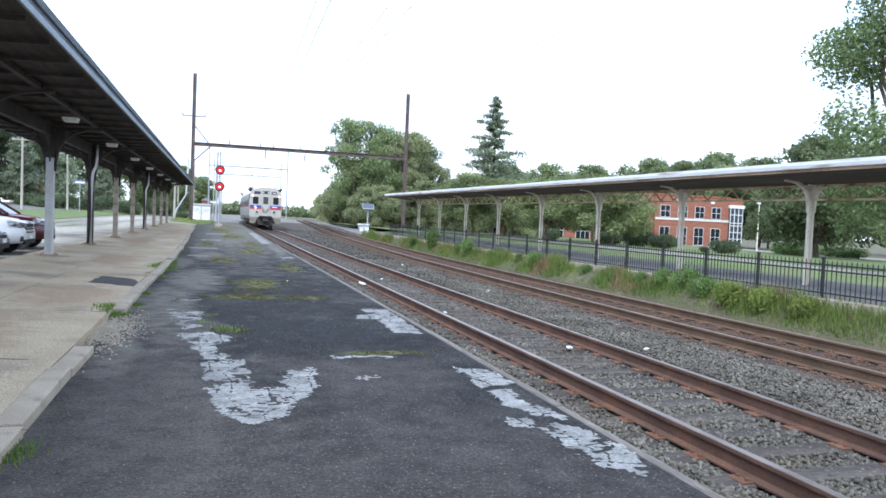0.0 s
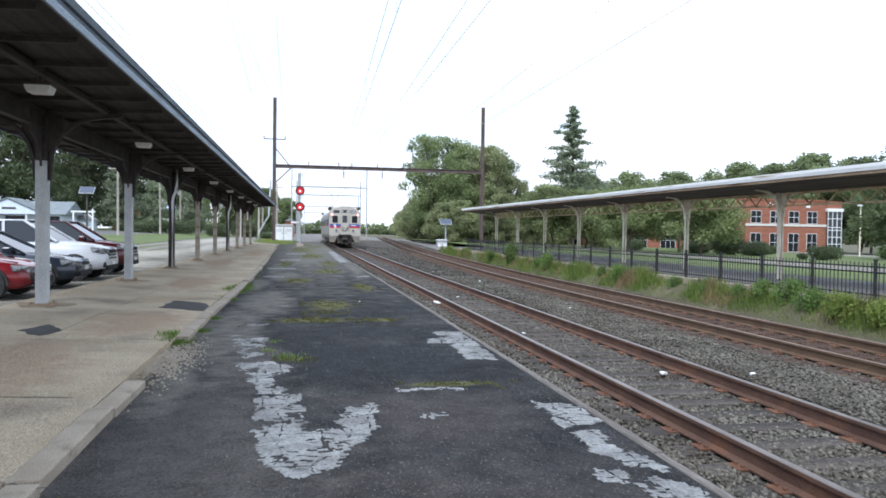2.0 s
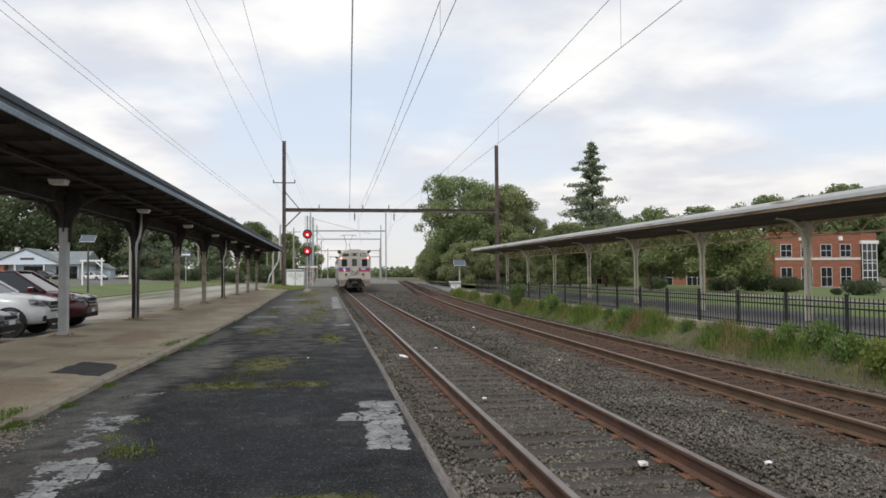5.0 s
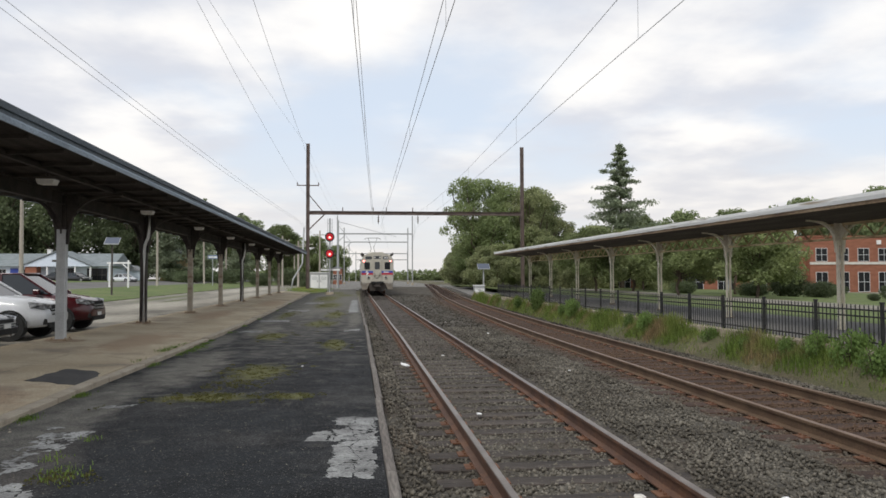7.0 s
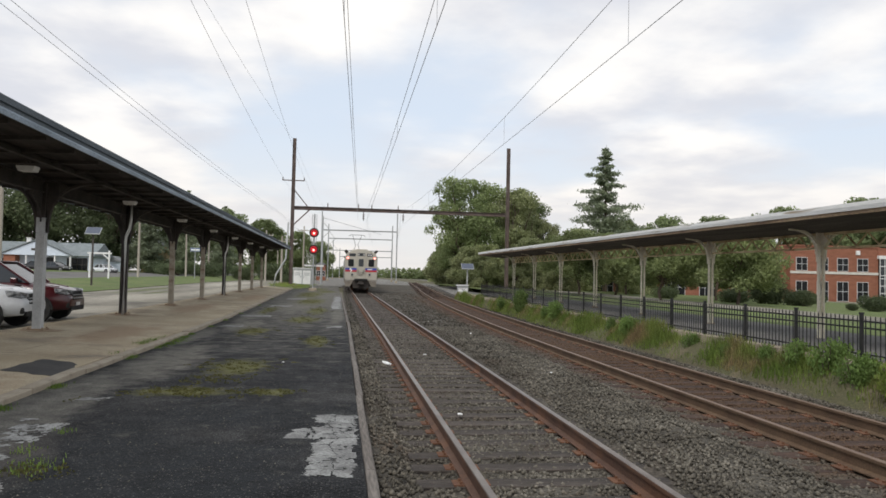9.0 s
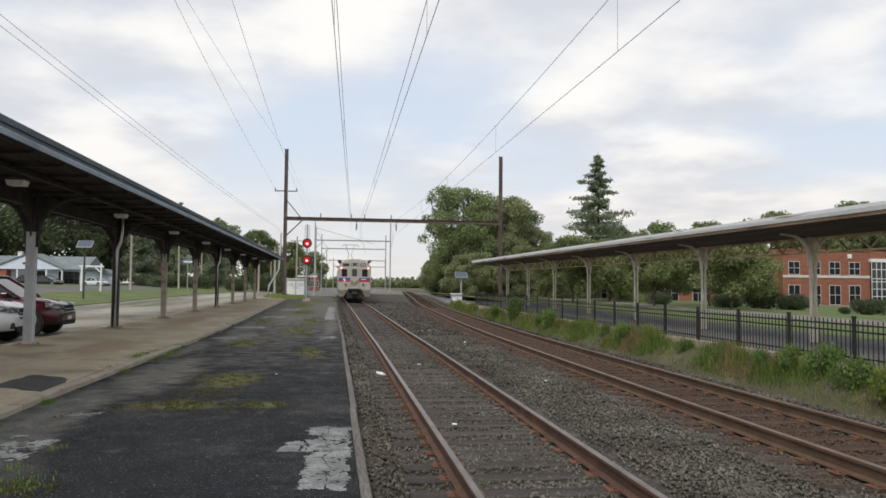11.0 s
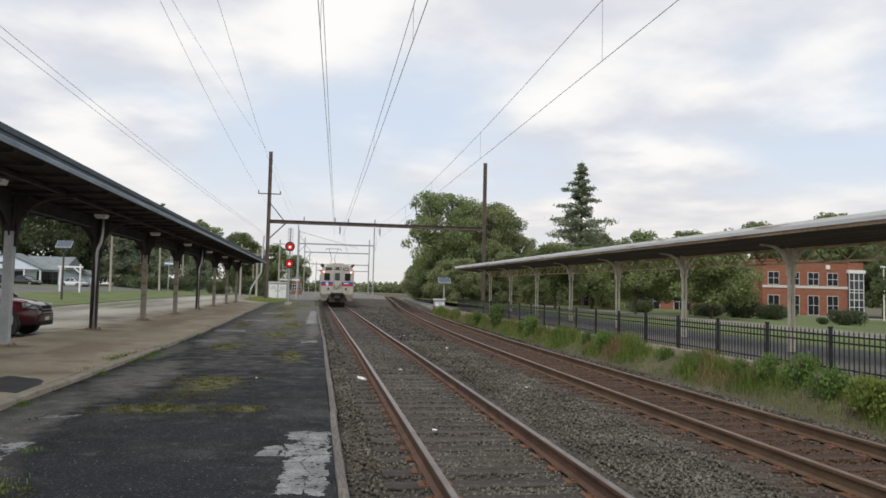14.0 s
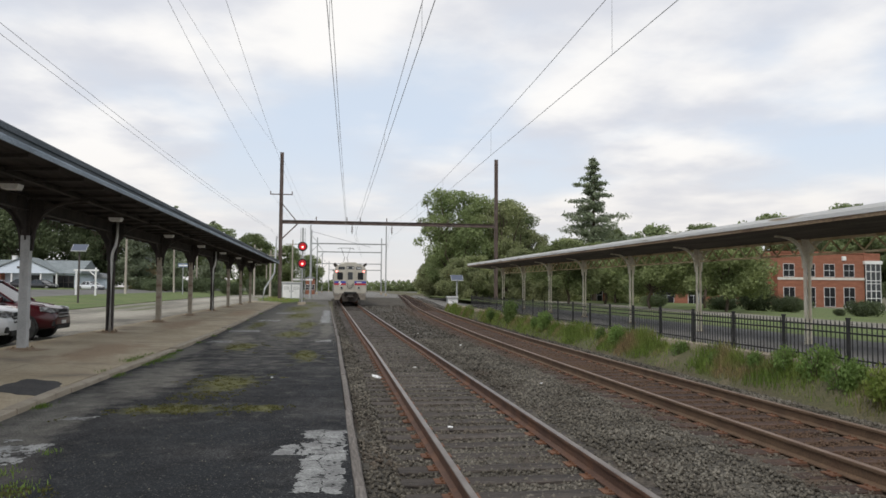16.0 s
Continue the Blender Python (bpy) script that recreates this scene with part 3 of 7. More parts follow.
def sheet(name, x0, x1, y0, y1, z, thick, mat, label, category, step=6.0, skirt=0.0):
    """A slab that follows the line's grade; x0 and x1 may be functions of y."""
    bm = bmesh.new()
    n = max(2, int((y1 - y0) / step))
    rows = []
    for i in range(n + 1):
        y = y0 + (y1 - y0) * i / n
        a, b = (x0(y) if callable(x0) else x0), (x1(y) if callable(x1) else x1)
        za, zb = z if isinstance(z, tuple) else (z, z)
        g = grade(y)
        rows.append([bm.verts.new(p) for p in ((a, y, za + g), (b, y, zb + g), (b, y, zb + g - thick), (a, y, za + g - thick))])
    for r, s in zip(rows, rows[1:]):
        for k in range(4):
            bm.faces.new((r[k], r[(k + 1) % 4], s[(k + 1) % 4], s[k]))
    bm.faces.new(rows[0])
    bm.faces.new(rows[-1][::-1])
    return tagged(part(name, bm, mat), label, category, kind="structure")


def kerb_x(y):
    return -5.14 + 0.02 * math.sin(y * 0.35) - 0.04 * min(max(y - 12, 0), 4) / 4 - 0.016 * max(y - 30, 0)


sheet("platform", lambda y: kerb_x(y) - 0.05, lambda y: line_x(-0.985 - 0.0034 * max(y - 10, 0), y), -12, 92, 0.055, 0.5, ASPHALT, "dark cracked asphalt platform worn in patches", "platform", step=1.5)
sheet("walkway", -8.75, lambda y: kerb_x(y) - 0.205, -12, 74, (0.285, 0.130), 0.5, WALKWAY, "tan concrete walkway cracked and stained", "walkway", step=3)
sheet("parking_lot", -17.6, -8.77, -30, 52, 0.13, 0.1, LOT, "pale worn car park paving", "car park")
sheet("lot_lane", -17.6, -8.77, 52, 130, 0.125, 0.1, LOT, "pale worn lane paving", "lane")
sheet("lawn", -27, -17.5, 34, 260, (0.60, 0.17), 0.12, GRASS, "mown green verge beside the lane", "lawn")
sheet("near_lot", -27, -17.5, -40, 34, (0.56, 0.14), 0.1, LOT, "pale worn car park paving", "car park")
sheet("road", -37, -27, -40, 400, (0.99, 0.56), 0.1, ROAD, "grey asphalt street beyond the verge", "road")
sheet("far_lawn", -45, -37, -40, 400, (1.22, 1.0), 0.1, GRASS, "green lawn across the street", "lawn")
sheet("far_lot", -150, -45, -40, 400, 1.22, 0.1, LOT, "pale forecourt paving round the low white building", "forecourt")
sheet("right_platform", 7.48, 12.6, -12, 57, 0.43, 0.6, ROAD, "grey asphalt platform behind the iron fence", "platform")
sheet("right_lawn", 12.6, 95, -30, 109, (0.40, -1.50), 0.08, GRASS, "green lawn beyond the far platform", "lawn")
sheet("right_lane", 21, 26, -30, 108, (0.222, 0.106), 0.05, LOT, "grey paved drive crossing the lawn", "lane")
sheet("right_forecourt", 64, 95, 60, 100, (-0.770, -1.484), 0.05, LOT, "pale paved forecourt of the brick building", "forecourt")

sheet("far_gravel", lambda y: line_x(6.95, y), lambda y: line_x(6.95, y) + 7, 57, 330, -0.10, 0.2, FAR_GRAVEL, "grey gravel shoulder beside the far line", "gravel")
sheet("distant_gravel", lambda y: -8.5, lambda y: line_x(7.0, y), 129, 330, -0.19, 0.2, FAR_GRAVEL, "grey gravel of the distant railway yard", "gravel")
sheet("left_gravel", lambda y: -9.0, lambda y: line_x(-0.95, y), 91, 131, -0.02, 0.3, FAR_GRAVEL, "grey gravel beyond the platform's end", "gravel")


# ---- tracks ----
def rail_mesh(x, head, y0, y1):
    """Foot, web and head swept along the line; the head's top is a skin of its own."""
    prof = [(-0.07, -0.175), (0.07, -0.175), (0.07, -0.160), (0.012, -0.140), (0.012, -0.045), (0.036, -0.036), (0.036, -0.006),
            (-0.036, -0.006), (-0.036, -0.036), (-0.012, -0.045), (-0.012, -0.140), (-0.07, -0.160)]
    ys = [y0] + [y for y in range(-10, 60, 5) if y > y0] + list(range(60, int(y1), 5)) + [y1]
    bm = bmesh.new()
    rings = [[bm.verts.new((line_x(x, y) + a, y, grade(y) + b)) for a, b in prof] for y in ys]
    for r, s in zip(rings, rings[1:]):
        for k in range(len(prof)):
            bm.faces.new((r[k], r[(k + 1) % len(prof)], s[(k + 1) % len(prof)], s[k]))
    bm.faces.new(rings[0])
    bm.faces.new(rings[-1][::-1])
    top = bmesh.new()
    tp = [(-0.035, -0.006), (0.035, -0.006), (0.030, 0.0), (-0.030, 0.0)]
    rings = [[top.verts.new((line_x(x, y) + a, y, grade(y) + b)) for a, b in tp] for y in ys]
    for r, s in zip(rings, rings[1:]):
        for k in (1, 2, 3):
            top.faces.new((r[k], r[(k + 1) % 4], s[(k + 1) % 4], s[k]))
    return bm, top


def build_track(x_left, x_right, head, label):
    track = thing("railway_track", label, "railway track", kind="structure")
    for x in (x_left, x_right):
        bm, top = rail_mesh(x, head, -14, 330)
        rail = part("rail", bm, RAIL if head is RAIL_TOP else RAIL_BROWN, track, "rusty steel rail")
        part("rail_head", top, head, rail)
    return track


track_near = build_track(0.0, 1.505, RAIL_TOP, "single railway track with polished rail heads on timber ties")
track_far = build_track(4.085, 5.56, RAIL_DULL, "rust-brown railway track on timber ties in grey ballast")

# ballast bed, heaped a little between the tracks
def build_ballast():
    nx, ys = 34, np.arange(-12, 130, 0.5)
    xs = np.linspace(-0.96, 7.0, nx)
    v = []
    for y in ys:
        for x in xs:
            u = min(max((x - 1.9) / 1.6, 0), 1)
            px = x + (line_x(2.9, y) - 2.9) * (1 - u) + (line_x(4.9, y) - 4.9) * u 
            inner = -0.55 < x < 2.05 or 3.65 < x < 6.25
            z = (-0.205 if inner else -0.19) + (0.02 if inner else 0.035) * noise.noise((x * 1.7, y * 1.7, 0)) + 0.025 * noise.noise((x * 6, y * 6, 3))
            if 1.9 < x < 3.35:
                z += 0.03
            if x < -0.55:
                z += 0.10
            if x > 6.4:
                z -= 0.12 * (x - 6.4)
            v.append((px, y, z + grade(y)))
    f = [(j * nx + i, j * nx + i + 1, (j + 1) * nx + i + 1, (j + 1) * nx + i) for j in range(len(ys) - 1) for i in range(nx - 1)]
    return tagged(new("ballast_bed", raw_mesh("ballast_bed", v, f, BALLAST)), "grey crushed stone ballast bed with rust stains", "ballast", kind="structure")


build_ballast()

# ---- left canopy ----
POST_Y = [2.05, 8.45, 14.87, 21.45, 27.95, 34.45, 41.0, 47.6, 54.2, 60.8, 67.4]
CAN_L0, CAN_L1 = -10.2, 70.5


def build_left_canopy():
    can = thing("platform_canopy", "long dark canopy roof with blue-grey fascia on steel posts", "canopy", kind="structure")
    bm = bmesh.new()
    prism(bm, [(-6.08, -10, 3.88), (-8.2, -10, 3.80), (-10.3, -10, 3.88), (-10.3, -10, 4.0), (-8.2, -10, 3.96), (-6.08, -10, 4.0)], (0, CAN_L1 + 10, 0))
    part("soffit", bm, ROOF_FELT, can, "near-black boarded soffit")
    bm = bmesh.new()
    prism(bm, [(-6.14, -10, 4.002), (-8.2, -10, 3.962), (-10.24, -10, 4.002), (-10.24, -10, 4.09), (-8.2, -10, 4.05), (-6.14, -10, 4.09)], (0, CAN_L1 + 10, 0))
    part("roof_sheet", bm, ROOFING, can)
    for x0, s in ((-6.075, 1), (-10.305, -1)):
        bm = bmesh.new()
        prism(bm, [(x0, -10.02, 3.84), (x0 + s * 0.03, -10.02, 3.84), (x0 + s * 0.035, -10.02, 3.99), (x0 + s * 0.07, -10.02, 4.00),
                   (x0 + s * 0.085, -10.02, 4.085), (x0 + s * 0.06, -10.02, 4.105), (x0, -10.02, 4.10)], (0, CAN_L1 + 10.04, 0))
        part("fascia", bm, FASCIA, can, "blue-grey metal gutter fascia")
        # lower lip in a paler colour that paints the fascia's reflection
        bm = bmesh.new()
        prism(bm, [(x0 + s * 0.033, -10.03, 3.83), (x0 + s * 0.052, -10.03, 3.83), (x0 + s * 0.060, -10.03, 3.90), (x0 + s * 0.036, -10.03, 3.935)], (0, CAN_L1 + 10.06, 0))
        part("gutter_lip", bm, FASCIA_LIP, can, "metal gutter lip with a pale blue reflection painted in")
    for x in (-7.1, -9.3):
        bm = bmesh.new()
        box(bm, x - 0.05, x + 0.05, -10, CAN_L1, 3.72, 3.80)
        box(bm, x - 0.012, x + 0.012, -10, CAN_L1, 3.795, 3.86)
        part("purlin", bm, NEAR_BLACK_STEEL, can)
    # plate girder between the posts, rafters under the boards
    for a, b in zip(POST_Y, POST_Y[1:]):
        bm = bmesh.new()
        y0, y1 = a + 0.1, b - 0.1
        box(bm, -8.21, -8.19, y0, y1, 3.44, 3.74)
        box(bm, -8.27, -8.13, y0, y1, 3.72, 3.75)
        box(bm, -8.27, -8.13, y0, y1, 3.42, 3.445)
        part("girder", bm, NEAR_BLACK_STEEL, can, "near-black plate girder")
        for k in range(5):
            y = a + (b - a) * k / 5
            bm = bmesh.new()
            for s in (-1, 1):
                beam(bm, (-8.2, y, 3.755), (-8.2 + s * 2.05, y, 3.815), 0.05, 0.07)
            part("rafter", bm, NEAR_BLACK_STEEL, can)
    can.location.z = 0.035
    return can


def build_post(x, mat, top_mat, h, label, cat, grp, slim=1.0):
    """Built-up column with flaring curved brackets to both sides and along the line."""
    post = thing("canopy_post", label, cat, grp)
    bm = bmesh.new()
    # two flanges and a web
    k = slim * (0.66 if slim < 1 else 0.80)
    g, dp = (0.035, 0.07) if slim < 1 else (0.02, 0.103)
    prism(bm, [(px * k, py * k, 0.02) for px, py in ((-0.12, -0.11), (-g, -0.11), (-g, -dp), (g, -dp), (g, -0.11), (0.12, -0.11), (0.12, 0.11), (g, 0.11), (g, dp), (-g, dp), (-g, 0.11), (-0.12, 0.11))], (0, 0, h - 0.90))
    if slim < 1:
        # two channels side by side, daylight between them
        bm.free()
        bm = bmesh.new()
        for sx in (-1, 1):
            box(bm, sx * 0.056 - 0.018, sx * 0.056 + 0.018, -0.045, 0.045, 0.02, h - 0.5)
    part("shaft", bm, mat, post)
    bm = bmesh.new()
    box(bm, -0.19, 0.19, -0.17, 0.17, -0.02, 0.025, 0.006)
    for sx in (-1, 1):
        for sy in (-1, 1):
            bar(bm, (sx * 0.15, sy * 0.13, 0.02), (sx * 0.15, sy * 0.13, 0.06), 0.018, 6)
    if slim < 1:
        for v in bm.verts:
            v.co = Vector((v.co.x * 0.6, v.co.y * 0.6, v.co.z))
    part("base_plate", bm, RUST_STAIN, post)
    # gusset head
    bm = bmesh.new()
    prism(bm, [(-0.10, -0.02, h - 1.0), (0.10, -0.02, h - 1.0), (0.15, -0.02, h - 0.74), (0.33, -0.02, h - 0.52), (0.36, -0.02, h - 0.06), (-0.36, -0.02, h - 0.06), (-0.33, -0.02, h - 0.52), (-0.15, -0.02, h - 0.74)], (0, 0.04, 0))
    prism(bm, [(-0.02, -0.09, h - 1.0), (-0.02, 0.09, h - 1.0), (-0.02, 0.14, h - 0.76), (-0.02, 0.32, h - 0.58), (-0.02, 0.62, h - 0.42), (-0.02, 0.62, h - 0.06), (-0.02, -0.62, h - 0.06), (-0.02, -0.62, h - 0.42), (-0.02, -0.32, h - 0.58), (-0.02, -0.14, h - 0.76)], (0.04, 0, 0))
    if slim == 1:
        box(bm, -0.098, 0.098, -0.09, 0.09, h - 0.90, h - 0.1)
    if slim < 1:
        for v in bm.verts:
            v.co = Vector((v.co.x * slim * 0.58, v.co.y * slim * 0.75, h - (h - v.co.z) * slim))
    part("gusset", bm, top_mat, post)
    for s in (-1, 1):
        bm = bmesh.new()
        reach, drop = 1.25 * slim ** 1.2, 1.25 * slim
        pts = [(s * (0.115 * slim + reach * (u ** 2.2)), 0, h - drop + (drop - 0.05) * (1 - (1 - u) ** 2)) for u in [i / 9 for i in range(10)]]
        rings = []
        for i, p in enumerate(pts):
            d = (Vector(pts[min(i + 1, 9)]) - Vector(pts[max(i - 1, 0)])).normalized()
            nrm = Vector((-d.z, 0, d.x)) * 0.028
            rings.append([bm.verts.new(Vector(p) + nrm * a + Vector((0, 0.05 * c, 0))) for a, c in ((-1, -1), (1, -1), (1, 1), (-1, 1))])
        for r, q in zip(rings, rings[1:]):
            for k in range(4):
                bm.faces.new((r[k], r[(k + 1) % 4], q[(k + 1) % 4], q[k]))
        bm.faces.new(rings[0][::-1])
        bm.faces.new(rings[-1])
        part("curved_bracket", bm, top_mat, post)
    return post


left_canopy = build_left_canopy()
post = build_post(-8.2, GREY_STEEL, NEAR_BLACK_STEEL, 3.50, "grey painted steel canopy post with dark curved brackets", "post", "canopy posts of the near platform")
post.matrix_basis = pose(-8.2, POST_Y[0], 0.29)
tan = build_post(-8.2, TAN_STEEL, NEAR_BLACK_STEEL, 3.50, "tan rust-stained steel canopy post with dark brackets", "post", "canopy posts of the near platform")
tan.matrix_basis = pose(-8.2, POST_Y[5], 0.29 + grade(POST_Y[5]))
dark_post = build_post(-8.2, NEAR_BLACK_STEEL, NEAR_BLACK_STEEL, 3.50, "dark steel canopy post behind a white rainwater pipe", "post", "canopy posts of the near platform")
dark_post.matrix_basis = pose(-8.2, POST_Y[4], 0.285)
for i, y in enumerate(POST_Y):
    if i in (0, 4, 5):
        continue
    copy_thing(dark_post if i == 7 else tan if i > 5 else post, pose(-8.2, y, 0.275 + grade(y)))


def build_downpipe(y):
    bm = bmesh.new()
    strand(bm, [(-8.15, y - 0.15, 0.28), (-8.15, y - 0.15, 2.6), (-8.13, y - 0.17, 2.78), (-8.04, y - 0.17, 3.02), (-8.01, y - 0.15, 3.3), (-8.01, y - 0.15, 3.80)], 0.045, 10)
    return tagged(part("downpipe", bm, WHITE, smooth=True), "pale metal rainwater pipe beside a canopy post", "downpipe", "canopy downpipes")


for y in (POST_Y[4], POST_Y[7]):
    build_downpipe(y)


def build_canopy_lamp():
    lamp = thing("canopy_lamp", "pale box lamp hung under the dark canopy", "lamp", "canopy lamps")
    bm = bmesh.new()
    prism(bm, [(-0.16, -0.16, 0.0), (0.16, -0.16, 0.0), (0.20, -0.16, 0.09), (0.20, -0.16, 0.12), (-0.20, -0.16, 0.12), (-0.20, -0.16, 0.09)], (0, 0.32, 0))
    part("diffuser", bm, LAMP_LENS, lamp)
    bm = bmesh.new()
    box(bm, -0.21, 0.21, -0.17, 0.17, 0.12, 0.15, 0.008)
    bar(bm, (0, -0.1, 0.14), (0, -0.1, 0.28), 0.02)
    bar(bm, (0, 0.1, 0.14), (0, 0.1, 0.28), 0.02)
    part("housing", bm, DARK_STEEL, lamp)
    return lamp


lamp = build_canopy_lamp()
lamp.matrix_basis = pose(-7.1, 4.9, 3.50)
lamp.scale = (0.8, 0.8, 0.8)
for i in range(1, 10):
    copy_thing(lamp, pose(-7.1, 4.9 + 6.5 * i, 3.50))

# ---- right canopy ----
RPOST_Y = [3.9, 9.1, 14.4, 19.65, 24.95, 30.15, 35.45, 40.75, 46.1, 51.4]


def build_right_canopy():
    can = thing("far_platform_canopy", "long flat canopy with peeling white fascia on cream posts", "canopy", kind="structure")
    y0, y1 = -10, 55.8
    bm = bmesh.new()
    prism(bm, [(8.72, y0, 3.22), (10.3, y0, 3.06), (11.9, y0, 3.22), (11.9, y0, 3.34), (10.3, y0, 3.20), (8.72, y0, 3.34)], (0, y1 - y0, 0))
    part("soffit", bm, FAR_SOFFIT, can, "dark brown boarded soffit")
    bm = bmesh.new()
    prism(bm, [(8.74, y0, 3.342), (10.3, y0, 3.202), (11.88, y0, 3.342), (11.88, y0, 3.40), (10.3, y0, 3.27), (8.74, y0, 3.40)], (0, y1 - y0, 0))
    part("roof_sheet", bm, ROOFING, can)
    for x0, s in ((8.70, -1), (11.92, 1)):
        bm = bmesh.new()
        prism(bm, [(x0, y0 - .02, 3.29), (x0 + s * 0.05, y0 - .02, 3.29), (x0 + s * 0.07, y0 - .02, 3.37), (x0 + s * 0.07, y0 - .02, 3.44), (x0, y0 - .02, 3.44)], (0, y1 - y0 + 0.04, 0))
        part("fascia", bm, PALE_FASCIA, can, "peeling white gutter board")
        bm = bmesh.new()
        prism(bm, [(x0 - s * 0.02, y0, 3.215), (x0 + s * 0.025, y0, 3.215), (x0 + s * 0.03, y0, 3.288), (x0 - s * 0.02, y0, 3.288)], (0, y1 - y0, 0))
        part("edge_board", bm, RUST_BOARD, can, "rust-stained lower edge board")
    for a, b in zip(RPOST_Y, RPOST_Y[1:]):
        bm = bmesh.new()
        p0, p1 = a + 0.14, b - 0.14
        box(bm, 10.26, 10.34, p0, p1, 3.0, 3.06)
        box(bm, 10.26, 10.34, p0, p1, 2.66, 2.71)
        n = 14
        for i in range(n):
            p, q = p0 + (p1 - p0) * i / n, p0 + (p1 - p0) * (i + 1) / n
            beam(bm, (10.3, p, 2.71 if i % 2 else 3.0), (10.3, q, 3.0 if i % 2 else 2.71), 0.05, 0.014)
        part("lattice_girder", bm, RUST_TRUSS, can, "rust-stained lattice girder")
    can.matrix_basis = pose(0, 0, -0.185, 0.315)
    return can


build_right_canopy()
rpost = build_post(10.3, CREAM_STEEL, CREAM_STEEL, 2.72, "cream painted steel canopy post with curved brackets", "post", "canopy posts of the far platform", slim=0.66)
rpost.matrix_basis = pose(10.3, RPOST_Y[0], 0.30)
for y in RPOST_Y[1:]:
    copy_thing(rpost, pose(10.3, y, 0.36 + 0.0055 * (y - 15)))


# ---- iron fence ----
FENCE_X, FENCE_Y0, FENCE_N = 7.62, 0.45, 28
FENCE_STEP = 1.80


def build_fence():
    fence = thing("iron_fence", "black iron picket fence along the far platform edge", "fence", kind="structure")
    bm = bmesh.new()
    box(bm, -0.025, 0.025, -0.025, 0.025, 0, 0.84)
    prism(bm, [(-0.031, -0.031, 0.84), (0.031, -0.031, 0.84), (0.031, 0.031, 0.84), (-0.031, 0.031, 0.84)], (0, 0, 0.025))
    post_me = mesh_of("post", bm, IRON_BLACK)
    bm = bmesh.new()
    for z in (0.14, 0.585, 0.70):
        box(bm, -0.018, 0.018, 0.04, FENCE_STEP - 0.04, z, z + 0.028)
    rail_me = mesh_of("rail", bm, IRON_BLACK)
    bm = bmesh.new()
    n = 15
    for i in range(n):
        y = 0.04 + (FENCE_STEP - 0.08) * (i + 0.5) / n
        box(bm, -0.007, 0.007, y - 0.007, y + 0.007, 0.06, 0.78)
        v = bm.verts.new((0, y, 0.82))
        bm.verts.ensure_lookup_table()
        top = [w for w in bm.verts[-9:-1] if w.co.z > 0.77]
        for a, b in ((0, 1), (1, 3), (3, 2), (2, 0)):
            bm.faces.new((top[a], top[b], v))
    picket_me = mesh_of("pickets", bm, IRON_BLACK)
    for i in range(-4, FENCE_N):
        y = FENCE_Y0 + FENCE_STEP * i
        z = 0.40 + grade(y)
        for name, me in (("post", post_me), ("rails", rail_me), ("pickets", picket_me)):
            if i == FENCE_N - 1 and name != "post":
                continue
            ob = new(name, me)
            ob.parent, ob.location = fence, (FENCE_X, y, z)
    return fence


build_fence()
sheet("platform_edging", 7.44, 7.80, -12, 57, 0.445, 0.45, KERB, "weathered concrete platform edge under the fence", "edging", step=3)


# ---- catenary ----
def i_section(bm, a, b, w, flange=0.03):
    """An H-shaped steel member from a to b, w deep."""
    a, b = Vector(a), Vector(b)
    d = (b - a).normalized()
    side = Vector((1, 0, 0)) if abs(d.z) > 0.7 else d.cross(Vector((0, 0, 1))).normalized()
    other = d.cross(side).normalized()
    for s in (-1, 1):
        o = other * (s * (w / 2 - flange / 2)) if abs(d.z) < 0.7 else side * (s * (w / 2 - flange / 2))
        beam(bm, a + o, b + o, w * 0.8 if abs(d.z) < 0.7 else flange, flange if abs(d.z) < 0.7 else w * 0.8)
    beam(bm, a, b, flange if abs(d.z) < 0.7 else w - 2 * flange, (w - 2 * flange) if abs(d.z) < 0.7 else flange)


